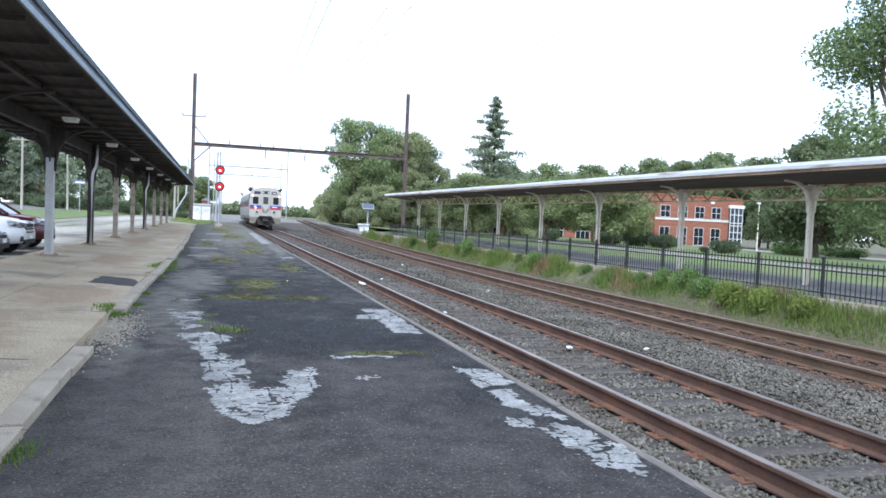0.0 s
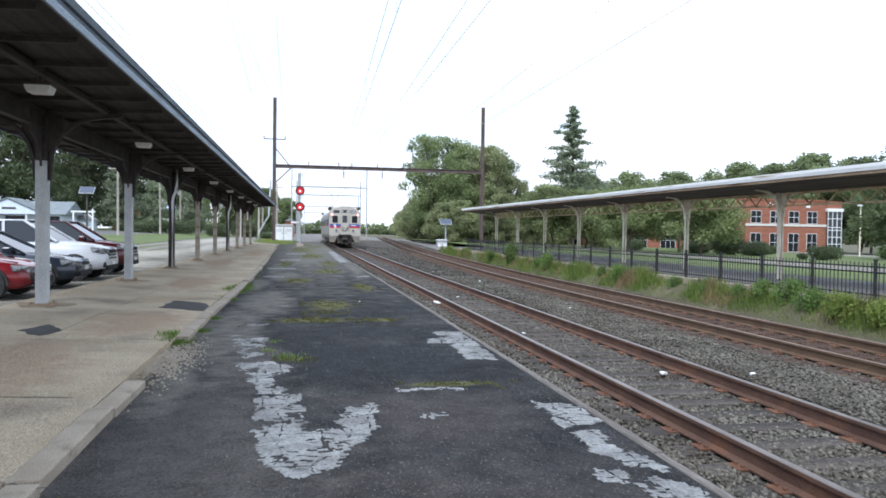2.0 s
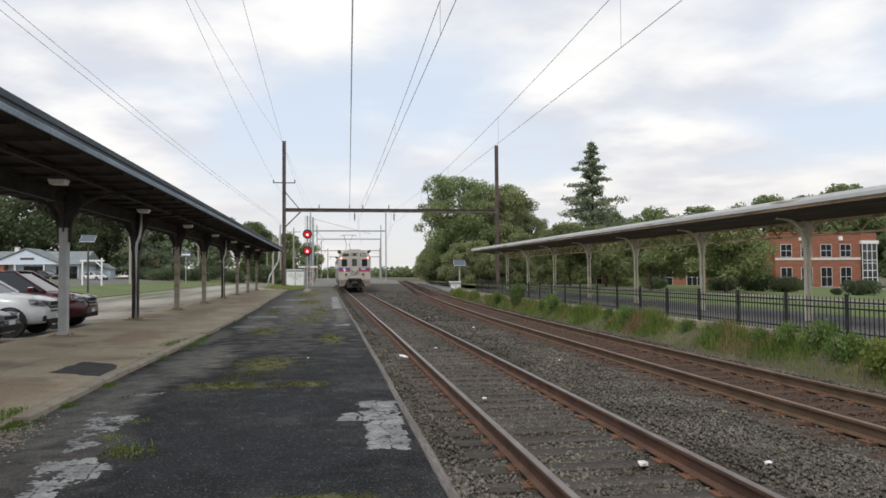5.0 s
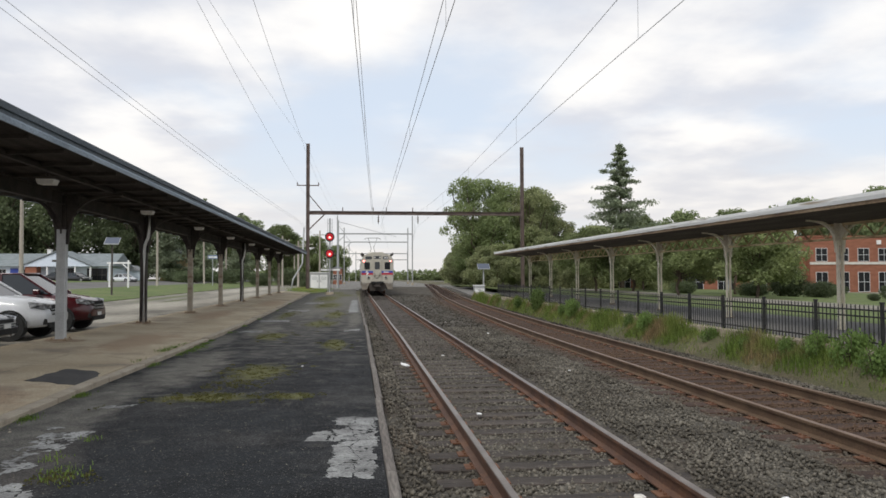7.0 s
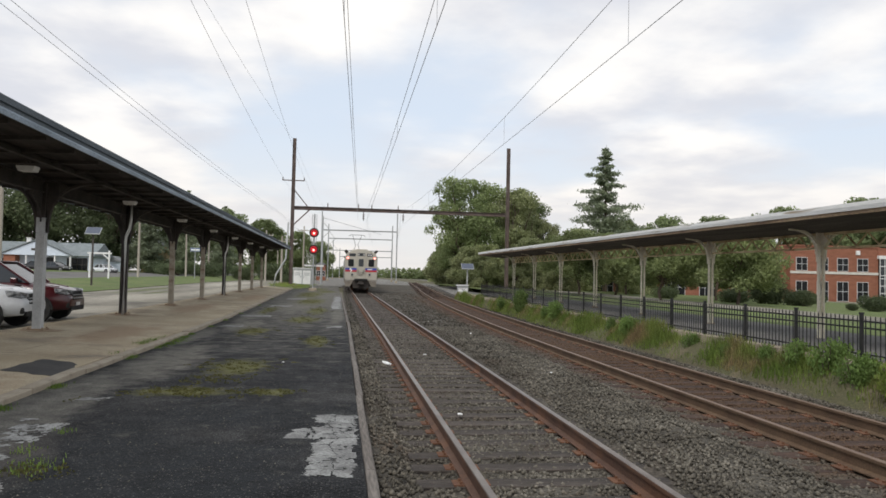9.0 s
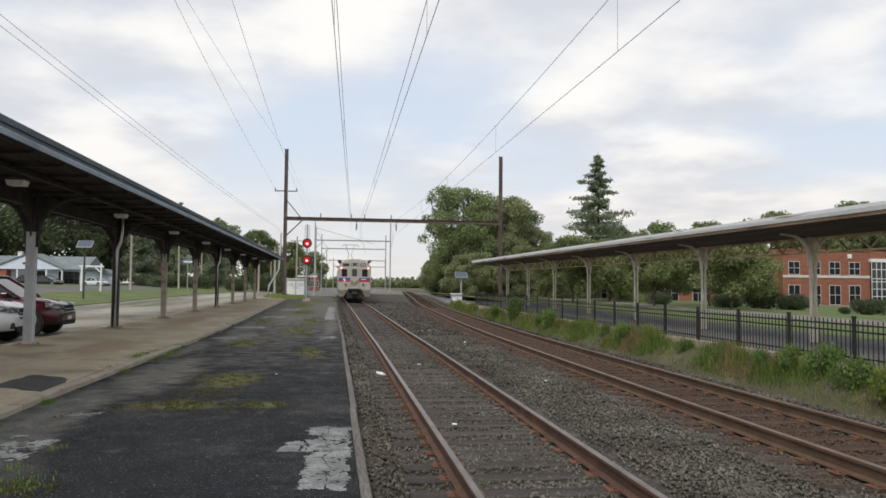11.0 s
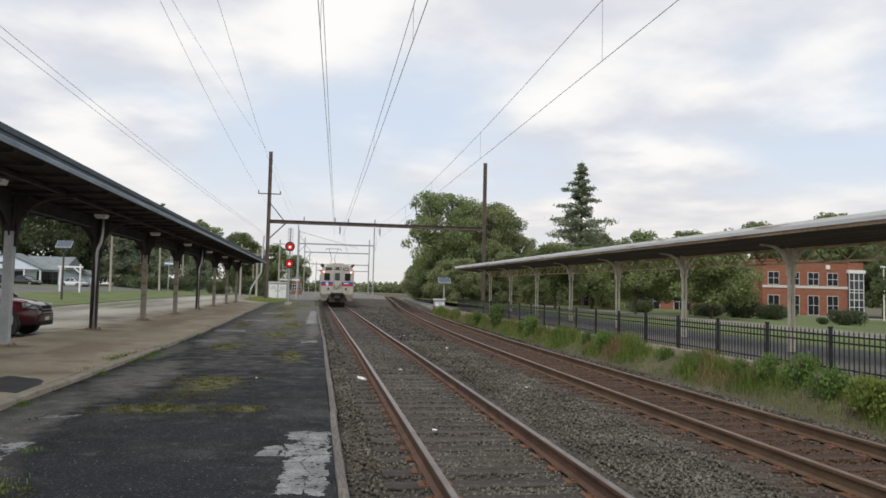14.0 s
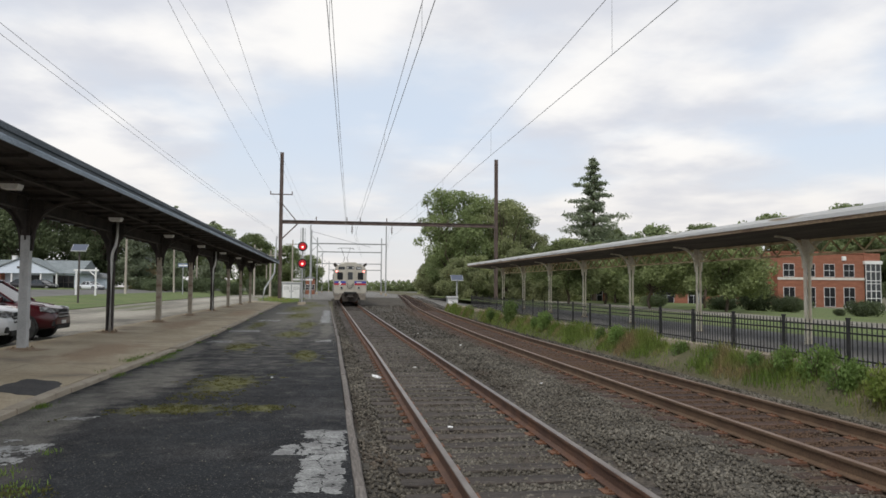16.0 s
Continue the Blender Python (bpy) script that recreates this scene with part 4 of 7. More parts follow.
def build_portal(y, x0, x1, top, beam_z, w, label, arms=True):
    g = grade(y)
    steel = MAST_STEEL if arms else GALV
    p = thing("catenary_portal", label, "catenary mast", "catenary portals")
    for x in (x0, x1):
        bm = bmesh.new()
        i_section(bm, (x, y, g - 0.3), (x, y, top), w)
        part("mast", bm, steel, p)
        bm = bmesh.new()
        box(bm, x - w, x + w, y - w, y + w, g - 0.4, g + 0.35, 0.03)
        part("footing", bm, KERB, p)
    bm = bmesh.new()
    i_section(bm, (x0 + w / 2, y, beam_z), (x1 - w / 2, y, beam_z), w * 1.05)
    part("cross_beam", bm, steel, p)
    bm = bmesh.new()
    beam(bm, (x0 + 0.1, y, beam_z + 1.9), (x0 + 1.5, y, beam_z + 0.2), 0.1, 0.1)
    beam(bm, (x0 + 0.1, y, beam_z - 1.8), (x0 + 1.7, y, beam_z - 0.2), 0.12, 0.12)
    part("knee_brace", bm, steel, p)
    if arms:
        bm = bmesh.new()
        beam(bm, (x0 - 1.15, y, 11.42), (x0 + 1.15, y, 11.42), 0.1, 0.1)
        for s in (-1.1, 1.1):
            bar(bm, (x0 + s, y, 11.45), (x0 + s, y, 11.75), 0.05, 6)
        part("cross_arm", bm, MAST_STEEL, p)
        for x in (0.2, 1.6, 4.4, -3, 8, 11):
            bm = bmesh.new()
            bar(bm, (x, y, beam_z + 0.2), (x, y, beam_z + 0.6), 0.05, 6)
            part("insulator", bm, MAST_STEEL, p)
        for x in (0.75, 4.95):
            bm = bmesh.new()
            bar(bm, (x, y, beam_z - 0.2), (x, y, 7.4), 0.035, 6)
            for k in range(3):
                bar(bm, (x, y, beam_z - 0.45 - 0.2 * k), (x, y, beam_z - 0.52 - 0.2 * k), 0.11, 10)
            part("wire_hanger", bm, MAST_STEEL, p)
    return p


build_portal(79.85, -6.62, 16.3, 15.85, 8.55, 0.36, "tall rust-brown steel catenary portal spanning the tracks")
build_portal(160, -6.0, 10.2, 15.2, 11.2, 0.24, "grey steel catenary portal farther down the line", arms=False)
build_portal(190, -5.2, 11.2, 14.6, 10.9, 0.24, "grey steel catenary portal farther down the line", arms=False)
build_portal(262, -5.0, 16.0, 14.0, 10.3, 0.28, "grey steel catenary portal farther down the line", arms=False)
build_portal(340, -3.0, 21.0, 14.0, 10.0, 0.34, "grey steel catenary portal farther down the line", arms=False)


def sag(a, b, drop, n=14):
    a, b = Vector(a), Vector(b)
    return [a.lerp(b, i / n) - Vector((0, 0, drop * 4 * (i / n) * (1 - i / n))) for i in range(n + 1)]


def build_wire(name, runs, r, label, group="overhead wires", droppers=None):
    w = thing(name, label, "overhead wire", group)
    for pts in runs:
        bm = bmesh.new()
        strand(bm, pts, r, 5)
        part("wire", bm, WIRE, w)
    if droppers:
        top, low = droppers
        for i in range(2, len(top) - 1, 2):
            bm = bmesh.new()
            bar(bm, low[i], top[i], 0.006, 4)
            part("dropper", bm, WIRE, w)
    return w


def contact_pair(near, far, sag_top, z_near, z_far, over_near=1.6, over_far=1.2):
    (xn, yn), (xf, yf) = near, far
    top = sag((xn, yn, z_near + over_near), (xf, yf, z_far + over_far), sag_top)
    low = sag((xn, yn, z_near), (xf, yf, z_far), 0.05)
    build_wire("contact_wire", [top, low], 0.0085, "thin overhead contact wire with messenger and droppers", droppers=(top, low))


contact_pair((0.45, -6), (1.0, 79.8), 0.9, 7.0, 7.2)
contact_pair((1.0, 79.8), (5.0, 160), 0.9, 7.2, 8.0)
contact_pair((4.9, -6), (4.75, 79.8), 1.3, 6.95, 7.0, 2.75, 1.6)
contact_pair((4.75, 79.8), (10.0, 160), 0.9, 7.0, 8.0, 1.6)
contact_pair((-1.95, -6), (0.19, 79.8), 0.5, 7.0, 7.4)
for a, b, d in (((-10.9, -6, 9.2), (-7.7, 79.8, 7.7), 0.5), ((-10.6, -6, 9.3), (-7.6, 79.8, 7.8), 0.5),
                ((-5.9, -6, 11.6), (-7.7, 79.8, 11.7), 0.7), ((-4.2, -6, 11.6), (-5.5, 79.8, 11.7), 0.8), ((-8.0, -6, 12.6), (-6.7, 79.8, 15.6), 0.8)):
    build_wire("feeder_wire", [sag(a, b, d)], 0.0078, "thin dark feeder wire slung between masts")
    e = Vector(b) + Vector((1.5, 80, 0))
    build_wire("feeder_wire", [sag(b, e, d)], 0.0078, "thin dark feeder wire slung between masts")


# ---- train ----
def rounded_rect(cx, cz, w, h, r, n=4):
    pts = []
    for sx, sz, a0 in ((1, 1, 0), (-1, 1, 90), (-1, -1, 180), (1, -1, 270)):
        for k in range(n + 1):
            a = radians(a0 + 90 * k / n)
            pts.append((cx + sx * (w / 2 - r) + r * math.cos(a), cz + sz * (h / 2 - r) + r * math.sin(a)))
    return pts


def plate_y(bm, pts, y, t):
    """A flat plate of outline (x, z) whose front lies at y, t thick towards +y."""
    prism(bm, [(x, y, z) for x, z in pts], (0, t, 0))


CAR_LEN = 25.6


def build_car():
    car = thing("rail_car", "stainless steel commuter rail car with blue and red stripe", "train car", "cars of the train")
    half = [(1.40, 1.02), (1.50, 1.12), (1.52, 2.0), (1.50, 3.05), (1.43, 3.32), (1.26, 3.55), (0.95, 3.72), (0.5, 3.81), (0, 3.84)]
    prof = half + [(-x, z) for x, z in half[-2::-1]]
    bm = bmesh.new()
    n = len(prof)
    rings = [[bm.verts.new((x, y, z)) for x, z in prof] for y in (0.02, CAR_LEN)]
    for k in range(n):
        bm.faces.new((rings[0][k], rings[0][(k + 1) % n], rings[1][(k + 1) % n], rings[1][k]))
    bm.faces.new(rings[0])
    bm.faces.new(rings[1][::-1])
    part("body_shell", bm, STAINLESS, car)
    # end sheet
    bm = bmesh.new()
    prism(bm, [(x * 0.985, 0.018, z) for x, z in prof], (0, -0.05, 0))
    bmesh.ops.bevel(bm, geom=[e for e in bm.edges if all(abs(v.co.y + 0.032) < 1e-4 for v in e.verts)], offset=0.03, segments=2, affect="EDGES")
    part("end_sheet", bm, STAINLESS_END, car, "dull brushed stainless end")
    y = -0.034
    for s in (-1, 1):
        bm = bmesh.new()
        plate_y(bm, rounded_rect(s * 0.94, 2.62, 0.62, 0.78, 0.1), y - 0.02, 0.02)
        fr = part("end_window", bm, STAINLESS_END, car, "rounded end window in a metal frame")
        bm = bmesh.new()
        plate_y(bm, rounded_rect(s * 0.94, 2.62, 0.52, 0.68, 0.08), y - 0.026, 0.01)
        part("pane", bm, WINDOW_GLASS, fr)
        bm = bmesh.new()
        plate_y(bm, [(s * 0.38, 1.96), (s * 1.46, 1.96), (s * 1.46, 2.15), (s * 0.38, 2.15)], y - 0.008, 0.008)
        part("blue_stripe", bm, BLUE, car)
        bm = bmesh.new()
        plate_y(bm, [(s * 0.38, 1.78), (s * 1.46, 1.78), (s * 1.46, 1.956), (s * 0.38, 1.956)], y - 0.008, 0.008)
        part("red_stripe", bm, RED, car)
        bm = bmesh.new()
        bar(bm, (s * 1.24, y, 3.06), (s * 1.24, y - 0.08, 3.06), 0.105, 14)
        mk = part("marker_light", bm, DIRTY_STEEL, car)
        bm = bmesh.new()
        bar(bm, (s * 1.24, y - 0.07, 3.06), (s * 1.24, y - 0.11, 3.06), 0.088, 14)
        part("lens", bm, RED_CORE, mk, "lit red lens")
        bm = bmesh.new()
        bar(bm, (s * 0.80, y, 1.54), (s * 0.80, y - 0.09, 1.54), 0.14, 16, 0.12)
        hl = part("headlight", bm, STAINLESS, car)
        bm = bmesh.new()
        bar(bm, (s * 0.80, y - 0.08, 1.54), (s * 0.80, y - 0.10, 1.54), 0.095, 14)
        part("lens", bm, GLASS, hl)
        bm = bmesh.new()
        prism(bm, [(s * 1.46, y, 1.02), (s * 0.70, y, 1.02), (s * 0.98, y, 0.42), (s * 1.42, y, 0.42)], (0, 0.9, 0))
        part("skirt", bm, BROWN_SKIRT, car)
        bm = bmesh.new()
        strand(bm, [(s * 1.05, y, 1.03), (s * 1.05, y - 0.09, 0.95), (s * 1.38, y - 0.09, 0.95), (s * 1.38, y, 1.03)], 0.015, 6)
        part("grab_rail", bm, GALV, car)
        bm = bmesh.new()
        prism(bm, [(s * 1.18, 0.0, 3.66), (s * 1.36, 0.0, 3.50), (s * 1.56, 0.0, 3.74), (s * 1.44, 0.0, 3.86)], (0, 3.6, 0))
        part("roof_shield", bm, DIRTY_STEEL, car)
        bm = bmesh.new()
        box(bm, s * 0.36 - 0.035, s * 0.36 + 0.035, y - 0.07, y, 1.1, 3.12, 0.01)
        part("door_post", bm, STAINLESS_END, car)
        # side: windows, stripe and fluting
        xs = s * 1.522
        bm = bmesh.new()
        for k in range(7):
            z = 1.22 + 0.095 * k
            beam(bm, (xs, 0.9, z), (xs, CAR_LEN - 0.9, z), 0.022, 0.045)
        for k in range(5):
            z = 2.78 + 0.10 * k
            beam(bm, (s * (1.515 - 0.012 * k), 0.9, z), (s * (1.515 - 0.012 * k), CAR_LEN - 0.9, z), 0.022, 0.045)
        tagged(part("fluting", bm, STAINLESS, car), kind="stuff")
        bm = bmesh.new()
        box(bm, min(xs, xs + s * 0.006), max(xs, xs + s * 0.006), 0.9, CAR_LEN - 0.9, 2.30, 2.66)
        part("side_blue_stripe", bm, BLUE, car)
        bm = bmesh.new()
        box(bm, min(xs, xs + s * 0.006), max(xs, xs + s * 0.006), 0.9, CAR_LEN - 0.9, 2.02, 2.296)
        part("side_red_stripe", bm, RED, car)
        for k in range(12):
            yy = 3.0 + 1.68 * k
            bm = bmesh.new()
            pts = [(a, b) for a, b in rounded_rect(yy, 2.36, 1.30, 0.62, 0.12)]
            prism(bm, [(xs + s * 0.004, a, b) for a, b in pts], (s * 0.012, 0, 0))
            part("side_window", bm, GLASS, car)
        for yd in (0.75, CAR_LEN - 0.75):
            bm = bmesh.new()
            box(bm, min(xs, xs + s * 0.012), max(xs, xs + s * 0.012), yd - 0.42, yd + 0.42, 1.1, 3.2, 0.004)
            dr = part("side_door", bm, BROWN_SKIRT, car, "brownish steel side door")
            bm = bmesh.new()
            prism(bm, [(xs + s * 0.012, a, b) for a, b in rounded_rect(yd, 2.55, 0.5, 0.8, 0.05)], (s * 0.008, 0, 0))
            part("pane", bm, GLASS, dr)
        bm = bmesh.new()
        box(bm, s * 1.38 - 0.05, s * 1.38 + 0.05, 1.4, CAR_LEN - 1.4, 0.85, 1.08)
        part("side_sill", bm, BROWN_SKIRT, car)
    # door, upper lights and buffer
    bm = bmesh.new()
    plate_y(bm, rounded_rect(0, 2.12, 0.64, 1.92, 0.06), y - 0.012, 0.02)
    dr = part("end_door", bm, STAINLESS_END, car, "stainless end door with hanging cables")
    bm = bmesh.new()
    plate_y(bm, rounded_rect(0, 2.64, 0.46, 0.70, 0.07), y - 0.02, 0.01)
    part("pane", bm, GLASS, dr)
    for k, zc in enumerate((1.98, 1.80, 1.66)):
        bm = bmesh.new()
        strand(bm, [(-0.30 + 0.6 * u, y - 0.05, zc - 0.28 * 4 * u * (1 - u) + 0.05 * k * u) for u in [i / 10 for i in range(11)]], 0.014, 6)
        part("cable", bm, RUBBER, dr)
    for xc, w, mat_ in ((-0.80, 0.60, GLASS), (0.0, 0.72, GLASS), (0.78, 0.52, GLASS)):
        bm = bmesh.new()
        plate_y(bm, rounded_rect(xc, 3.40 if xc == 0 else 3.36, w, 0.28, 0.08), y - 0.012, 0.012)
        part("upper_window", bm, mat_, car)
    for xc in (-0.25, 0.25):
        bm = bmesh.new()
        bar(bm, (xc, y - 0.012, 3.40), (xc, y - 0.03, 3.40), 0.09, 14)
        part("upper_headlight", bm, STAINLESS, car)
    bm = bmesh.new()
    for k, xx in enumerate((0.63, 0.76, 0.89)):
        plate_y(bm, [(xx, 3.29), (xx + 0.07, 3.29), (xx + 0.07, 3.43), (xx, 3.43)], y - 0.018, 0.006)
    part("number_bars", bm, WHITE, car)
    bm = bmesh.new()
    plate_y(bm, [(-1.0, 2.13), (-0.86, 2.13), (-0.93, 2.03), (-0.78, 1.97), (-0.90, 1.79), (-1.04, 1.79), (-0.94, 1.93), (-1.10, 1.99)], y - 0.014, 0.006)
    part("white_emblem", bm, WHITE, car)
    bm = bmesh.new()
    plate_y(bm, [(0.60, 1.99), (1.05, 1.99), (1.05, 2.07), (0.60, 2.07)], y - 0.014, 0.006)
    part("lettering_bar", bm, WHITE, car)
    bm = bmesh.new()
    box(bm, -0.60, 0.60, y - 0.30, y, 0.98, 1.16, 0.02)
    part("buffer_plate", bm, RUBBER, car)
    bm = bmesh.new()
    box(bm, -0.22, 0.22, y - 0.25, 0.6, 0.62, 0.96, 0.03)
    box(bm, -0.32, 0.32, y - 0.55, y - 0.2, 0.60, 0.78, 0.03)
    bar(bm, (-0.28, y - 0.5, 0.70), (0.28, y - 0.5, 0.70), 0.09, 10)
    part("coupler", bm, DIRTY_STEEL, car)
    bm = bmesh.new()
    prism(bm, [(-0.92, -0.02, 1.02), (0.92, -0.02, 1.02), (0.66, -0.02, 0.28), (-0.66, -0.02, 0.28)], (0, 0.9, 0))
    part("end_frame", bm, DIRTY_STEEL, car)
    for yb in (3.6, CAR_LEN - 3.6):
        bm = bmesh.new()
        for s in (-1, 1):
            box(bm, s * 1.0 - 0.08, s * 1.0 + 0.08, yb - 1.8, yb + 1.8, 0.42, 0.72, 0.03)
        box(bm, -1.0, 1.0, yb - 0.25, yb + 0.25, 0.5, 0.95)
        part("truck_frame", bm, DIRTY_STEEL, car)
        for yw in (yb - 1.25, yb + 1.25):
            bm = bmesh.new()
            bar(bm, (-0.80, yw, 0.41), (-0.68, yw, 0.41), 0.41, 22)
            bar(bm, (0.68, yw, 0.41), (0.80, yw, 0.41), 0.41, 22)
            bar(bm, (-0.7, yw, 0.41), (0.7, yw, 0.41), 0.08, 8)
            part("wheelset", bm, RUST_IRON, car)
    for k, (ya, yb_) in enumerate(((6.2, 8.0), (8.6, 11.0), (11.6, 13.5), (14.2, 16.6), (17.2, 19.2))):
        bm = bmesh.new()
        box(bm, -1.3, 1.3, ya, yb_, 0.45, 0.98, 0.04)
        part("underfloor_box", bm, DIRTY_STEEL, car)
    bm = bmesh.new()
    prism(bm, [(-0.9, 4.6, 3.68), (0.9, 4.6, 3.68), (0.75, 4.9, 4.06), (-0.75, 4.9, 4.06)], (0, 9, 0))
    part("roof_pod", bm, STAINLESS_END, car)
    bm = bmesh.new()
    prism(bm, [(-0.55, 0.05, 3.80), (0.55, 0.05, 3.80), (0.5, 0.05, 3.90), (-0.5, 0.05, 3.90)], (0, 0.8, 0))
    part("roof_cap", bm, STAINLESS_END, car)
    return car


def build_pantograph():
    p = thing("pantograph", "thin raised current collector frame on the train roof", "pantograph")
    bm = bmesh.new()
    for s in (-1, 1):
        strand(bm, [(s * 0.45, 20.5, 4.0), (s * 0.15, 21.8, 5.2), (s * 0.55, 20.8, 6.35)], 0.03, 6)
    box(bm, -0.5, 0.5, 20.2, 22.0, 3.75, 4.02)
    part("frame", bm, DIRTY_STEEL, p)
    bm = bmesh.new()
    strand(bm, [(-1.0, 20.8, 6.2), (-0.75, 20.8, 6.36), (0.75, 20.8, 6.36), (1.0, 20.8, 6.2)], 0.03, 6)
    part("collector_head", bm, DIRTY_STEEL, p)
    return p


TRAIN_Y = 71.0
car = build_car()
yy = TRAIN_Y
poses = []
for i in range(3):
    a = Vector((line_x(0.7525, yy + 3.6), yy + 3.6))
    b = Vector((line_x(0.7525, yy + CAR_LEN - 3.6), yy + CAR_LEN - 3.6))
    d = (b - a).normalized()
    o = a - d * 3.6
    poses.append(pose(o.x, o.y, grade(yy + 8), 0, 0, -math.degrees(math.atan2(d.x, d.y))))
    yy += CAR_LEN + 0.45
car.matrix_basis = poses[0]
for m in poses[1:]:
    copy_thing(car, m)
build_pantograph().matrix_basis = poses[0]


def build_guard_pole():
    p = thing("anchor_pole", "pale steel pole with a slanting stay wire", "pole")
    bm = bmesh.new()
    bar(bm, (-4.2, 104, 0.0), (-4.2, 104, 9.7), 0.16, 12, 0.12)
    part("shaft", bm, GALV, p)
    bm = bmesh.new()
    strand(bm, [(-4.2, 104, 9.5), (4.6, 118, 8.2)], 0.03, 6)
    part("stay_wire", bm, GALV, p)
    return p


build_guard_pole()
bm = bmesh.new()
strand(bm, [(-8.3, 79.2, 0.2), (-8.05, 79.4, 1.6), (-7.15, 79.7, 3.2), (-7.0, 79.75, 7.0)], 0.09, 8)
tagged(part("conduit_pipe", bm, GALV, smooth=True), "pale bent conduit pipe beside the catenary mast", "pipe")


# ---- kerb, edging and marks on the platform ----
def build_kerb():
    kerb = thing("kerb", "weathered concrete kerb stones along the walkway", "kerb", kind="structure")
    rng = random.Random(4)
    y = -8.0
    while y < 74:
        length = 1.7 + rng.random() * 0.5
        if 8.44 <= y < 11.6:
            y = 11.6
            continue
        if y < 8.45 < y + length:
            length = 8.45 - y
        x = kerb_x(y + length / 2)
        bm = bmesh.new()
        z = 0.135 + rng.uniform(-0.012, 0.012) + grade(y)
        box(bm, -0.10, 0.10, 0.012, length - 0.012, -0.28, 0, 0.014)
        ob = part("kerb_stone", bm, KERB, kerb)
        ob.matrix_basis = pose(x - 0.10 + rng.uniform(-0.015, 0.015), y, z, rng.uniform(-0.4, 0.4), 0, rng.uniform(-0.6, 0.6) - math.degrees(math.atan2(kerb_x(y + 1) - kerb_x(y), 1)))
        y += length
    return kerb


build_kerb()


def build_edge_timbers():
    edge = thing("edge_timbers", "weathered grey timber boards along the platform edge", "edging", kind="structure")
    rng = random.Random(9)
    y = -6.0
    while y < 62:
        length = 3.6 + rng.random() * 0.8
        bm = bmesh.new()
        n = 8
        rings = []
        for i in range(n + 1):
            u = i / n
            w = 0.045 + 0.008 * noise.noise((y + u * length * 1.5, 1, 0))
            dx = 0.009 * noise.noise((y + u * length, 5, 0)) - 0.06 * min(max((y + u * length - 14) / 14, 0), 1) * 0
            rings.append([bm.verts.new((dx + a * w, u * length * 0.995, b)) for a, b in ((-1, -0.2), (1, -0.2), (1, -0.012), (0.7, 0), (-0.7, 0), (-1, -0.012))])
        for r, s in zip(rings, rings[1:]):
            for k in range(6):
                bm.faces.new((r[k], r[(k + 1) % 6], s[(k + 1) % 6], s[k]))
        bm.faces.new(rings[0])
        bm.faces.new(rings[-1][::-1])
        ob = part("timber", bm, EDGE_WOOD, edge)
        x = line_x(-0.93 - 0.0032 * max(y - 10, 0), y)
        ob.matrix_basis = pose(x + rng.uniform(-0.008, 0.008), y, 0.062 + grade(y) + rng.uniform(-0.006, 0.006), 0, 0, 0.18 + rng.uniform(-0.12, 0.12))
        y += length
    return edge


build_edge_timbers()


def inside(p, poly):
    x, y = p
    hit = False
    for (x0, y0), (x1, y1) in zip(poly, poly[1:] + poly[:1]):
        if (y0 > y) != (y1 > y) and x < (x1 - x0) * (y - y0) / (y1 - y0) + x0:
            hit = not hit
    return hit


def paint_patch(polys, cell, worn, seed, z=0.0595, frayed=0.13, name="paint_patch", label="cracked flaking white paint left on the asphalt"):
    """Cracked paint: crooked blocks parted by thin cracks, frayed at the rim and gone where worn."""
    rng = random.Random(seed)
    bm = bmesh.new()
    xs = [p[0] for q in polys for p in q]
    ys = [p[1] for q in polys for p in q]
    sub = 8
    nx, ny = int((max(xs) - min(xs)) / cell) + 4, int((max(ys) - min(ys)) / cell) + 4
    node = {(i, j): (min(xs) + (i - 1 + rng.uniform(-0.3, 0.3)) * cell, min(ys) + (j - 1 + rng.uniform(-0.3, 0.3)) * cell) for i in range(nx + 1) for j in range(ny + 1)}
    for i in range(nx):
        for j in range(ny):
            q = [Vector(node[k]) for k in ((i, j), (i + 1, j), (i + 1, j + 1), (i, j + 1))]
            c = sum(q, Vector((0, 0))) / 4
            gap = rng.choice((0.985, 0.97, 0.94))
            q = [c + (v - c) * gap for v in q]
            grid = [[q[0].lerp(q[1], u / sub).lerp(q[3].lerp(q[2], u / sub), w / sub) for u in range(sub + 1)] for w in range(sub + 1)]
            vs = {}
            for w in range(sub):
                for u in range(sub):
                    m = (grid[w][u] + grid[w + 1][u + 1]) / 2
                    fray = Vector((noise.noise((m.x * 5, m.y * 5, seed)) + 0.35 * noise.noise((m.x * 19, m.y * 19, seed)), noise.noise((m.x * 5, m.y * 5, seed + 9)) + 0.35 * noise.noise((m.x * 19, m.y * 19, seed + 9)))) * frayed
                    if not any(inside(m + fray, p) for p in polys):
                        continue
                    if noise.noise((m.x * 4, m.y * 4, seed + 3)) + 0.7 * noise.noise((m.x * 17, m.y * 17, seed + 5)) < worn:
                        continue
                    ids = []
                    for a, b in ((w, u), (w, u + 1), (w + 1, u + 1), (w + 1, u)):
                        if (a, b) not in vs:
                            p = grid[a][b]
                            vs[a, b] = bm.verts.new((p.x + rng.uniform(-1, 1) * 0.012, p.y + rng.uniform(-1, 1) * 0.012, z + grade(p.y)))
                        ids.append(vs[a, b])
                    bm.faces.new(ids)
    if not bm.faces:
        bm.free()
        return None
    return tagged(part(name, bm, PAINT), label, "paint mark", "paint marks on the platform", kind="stuff")


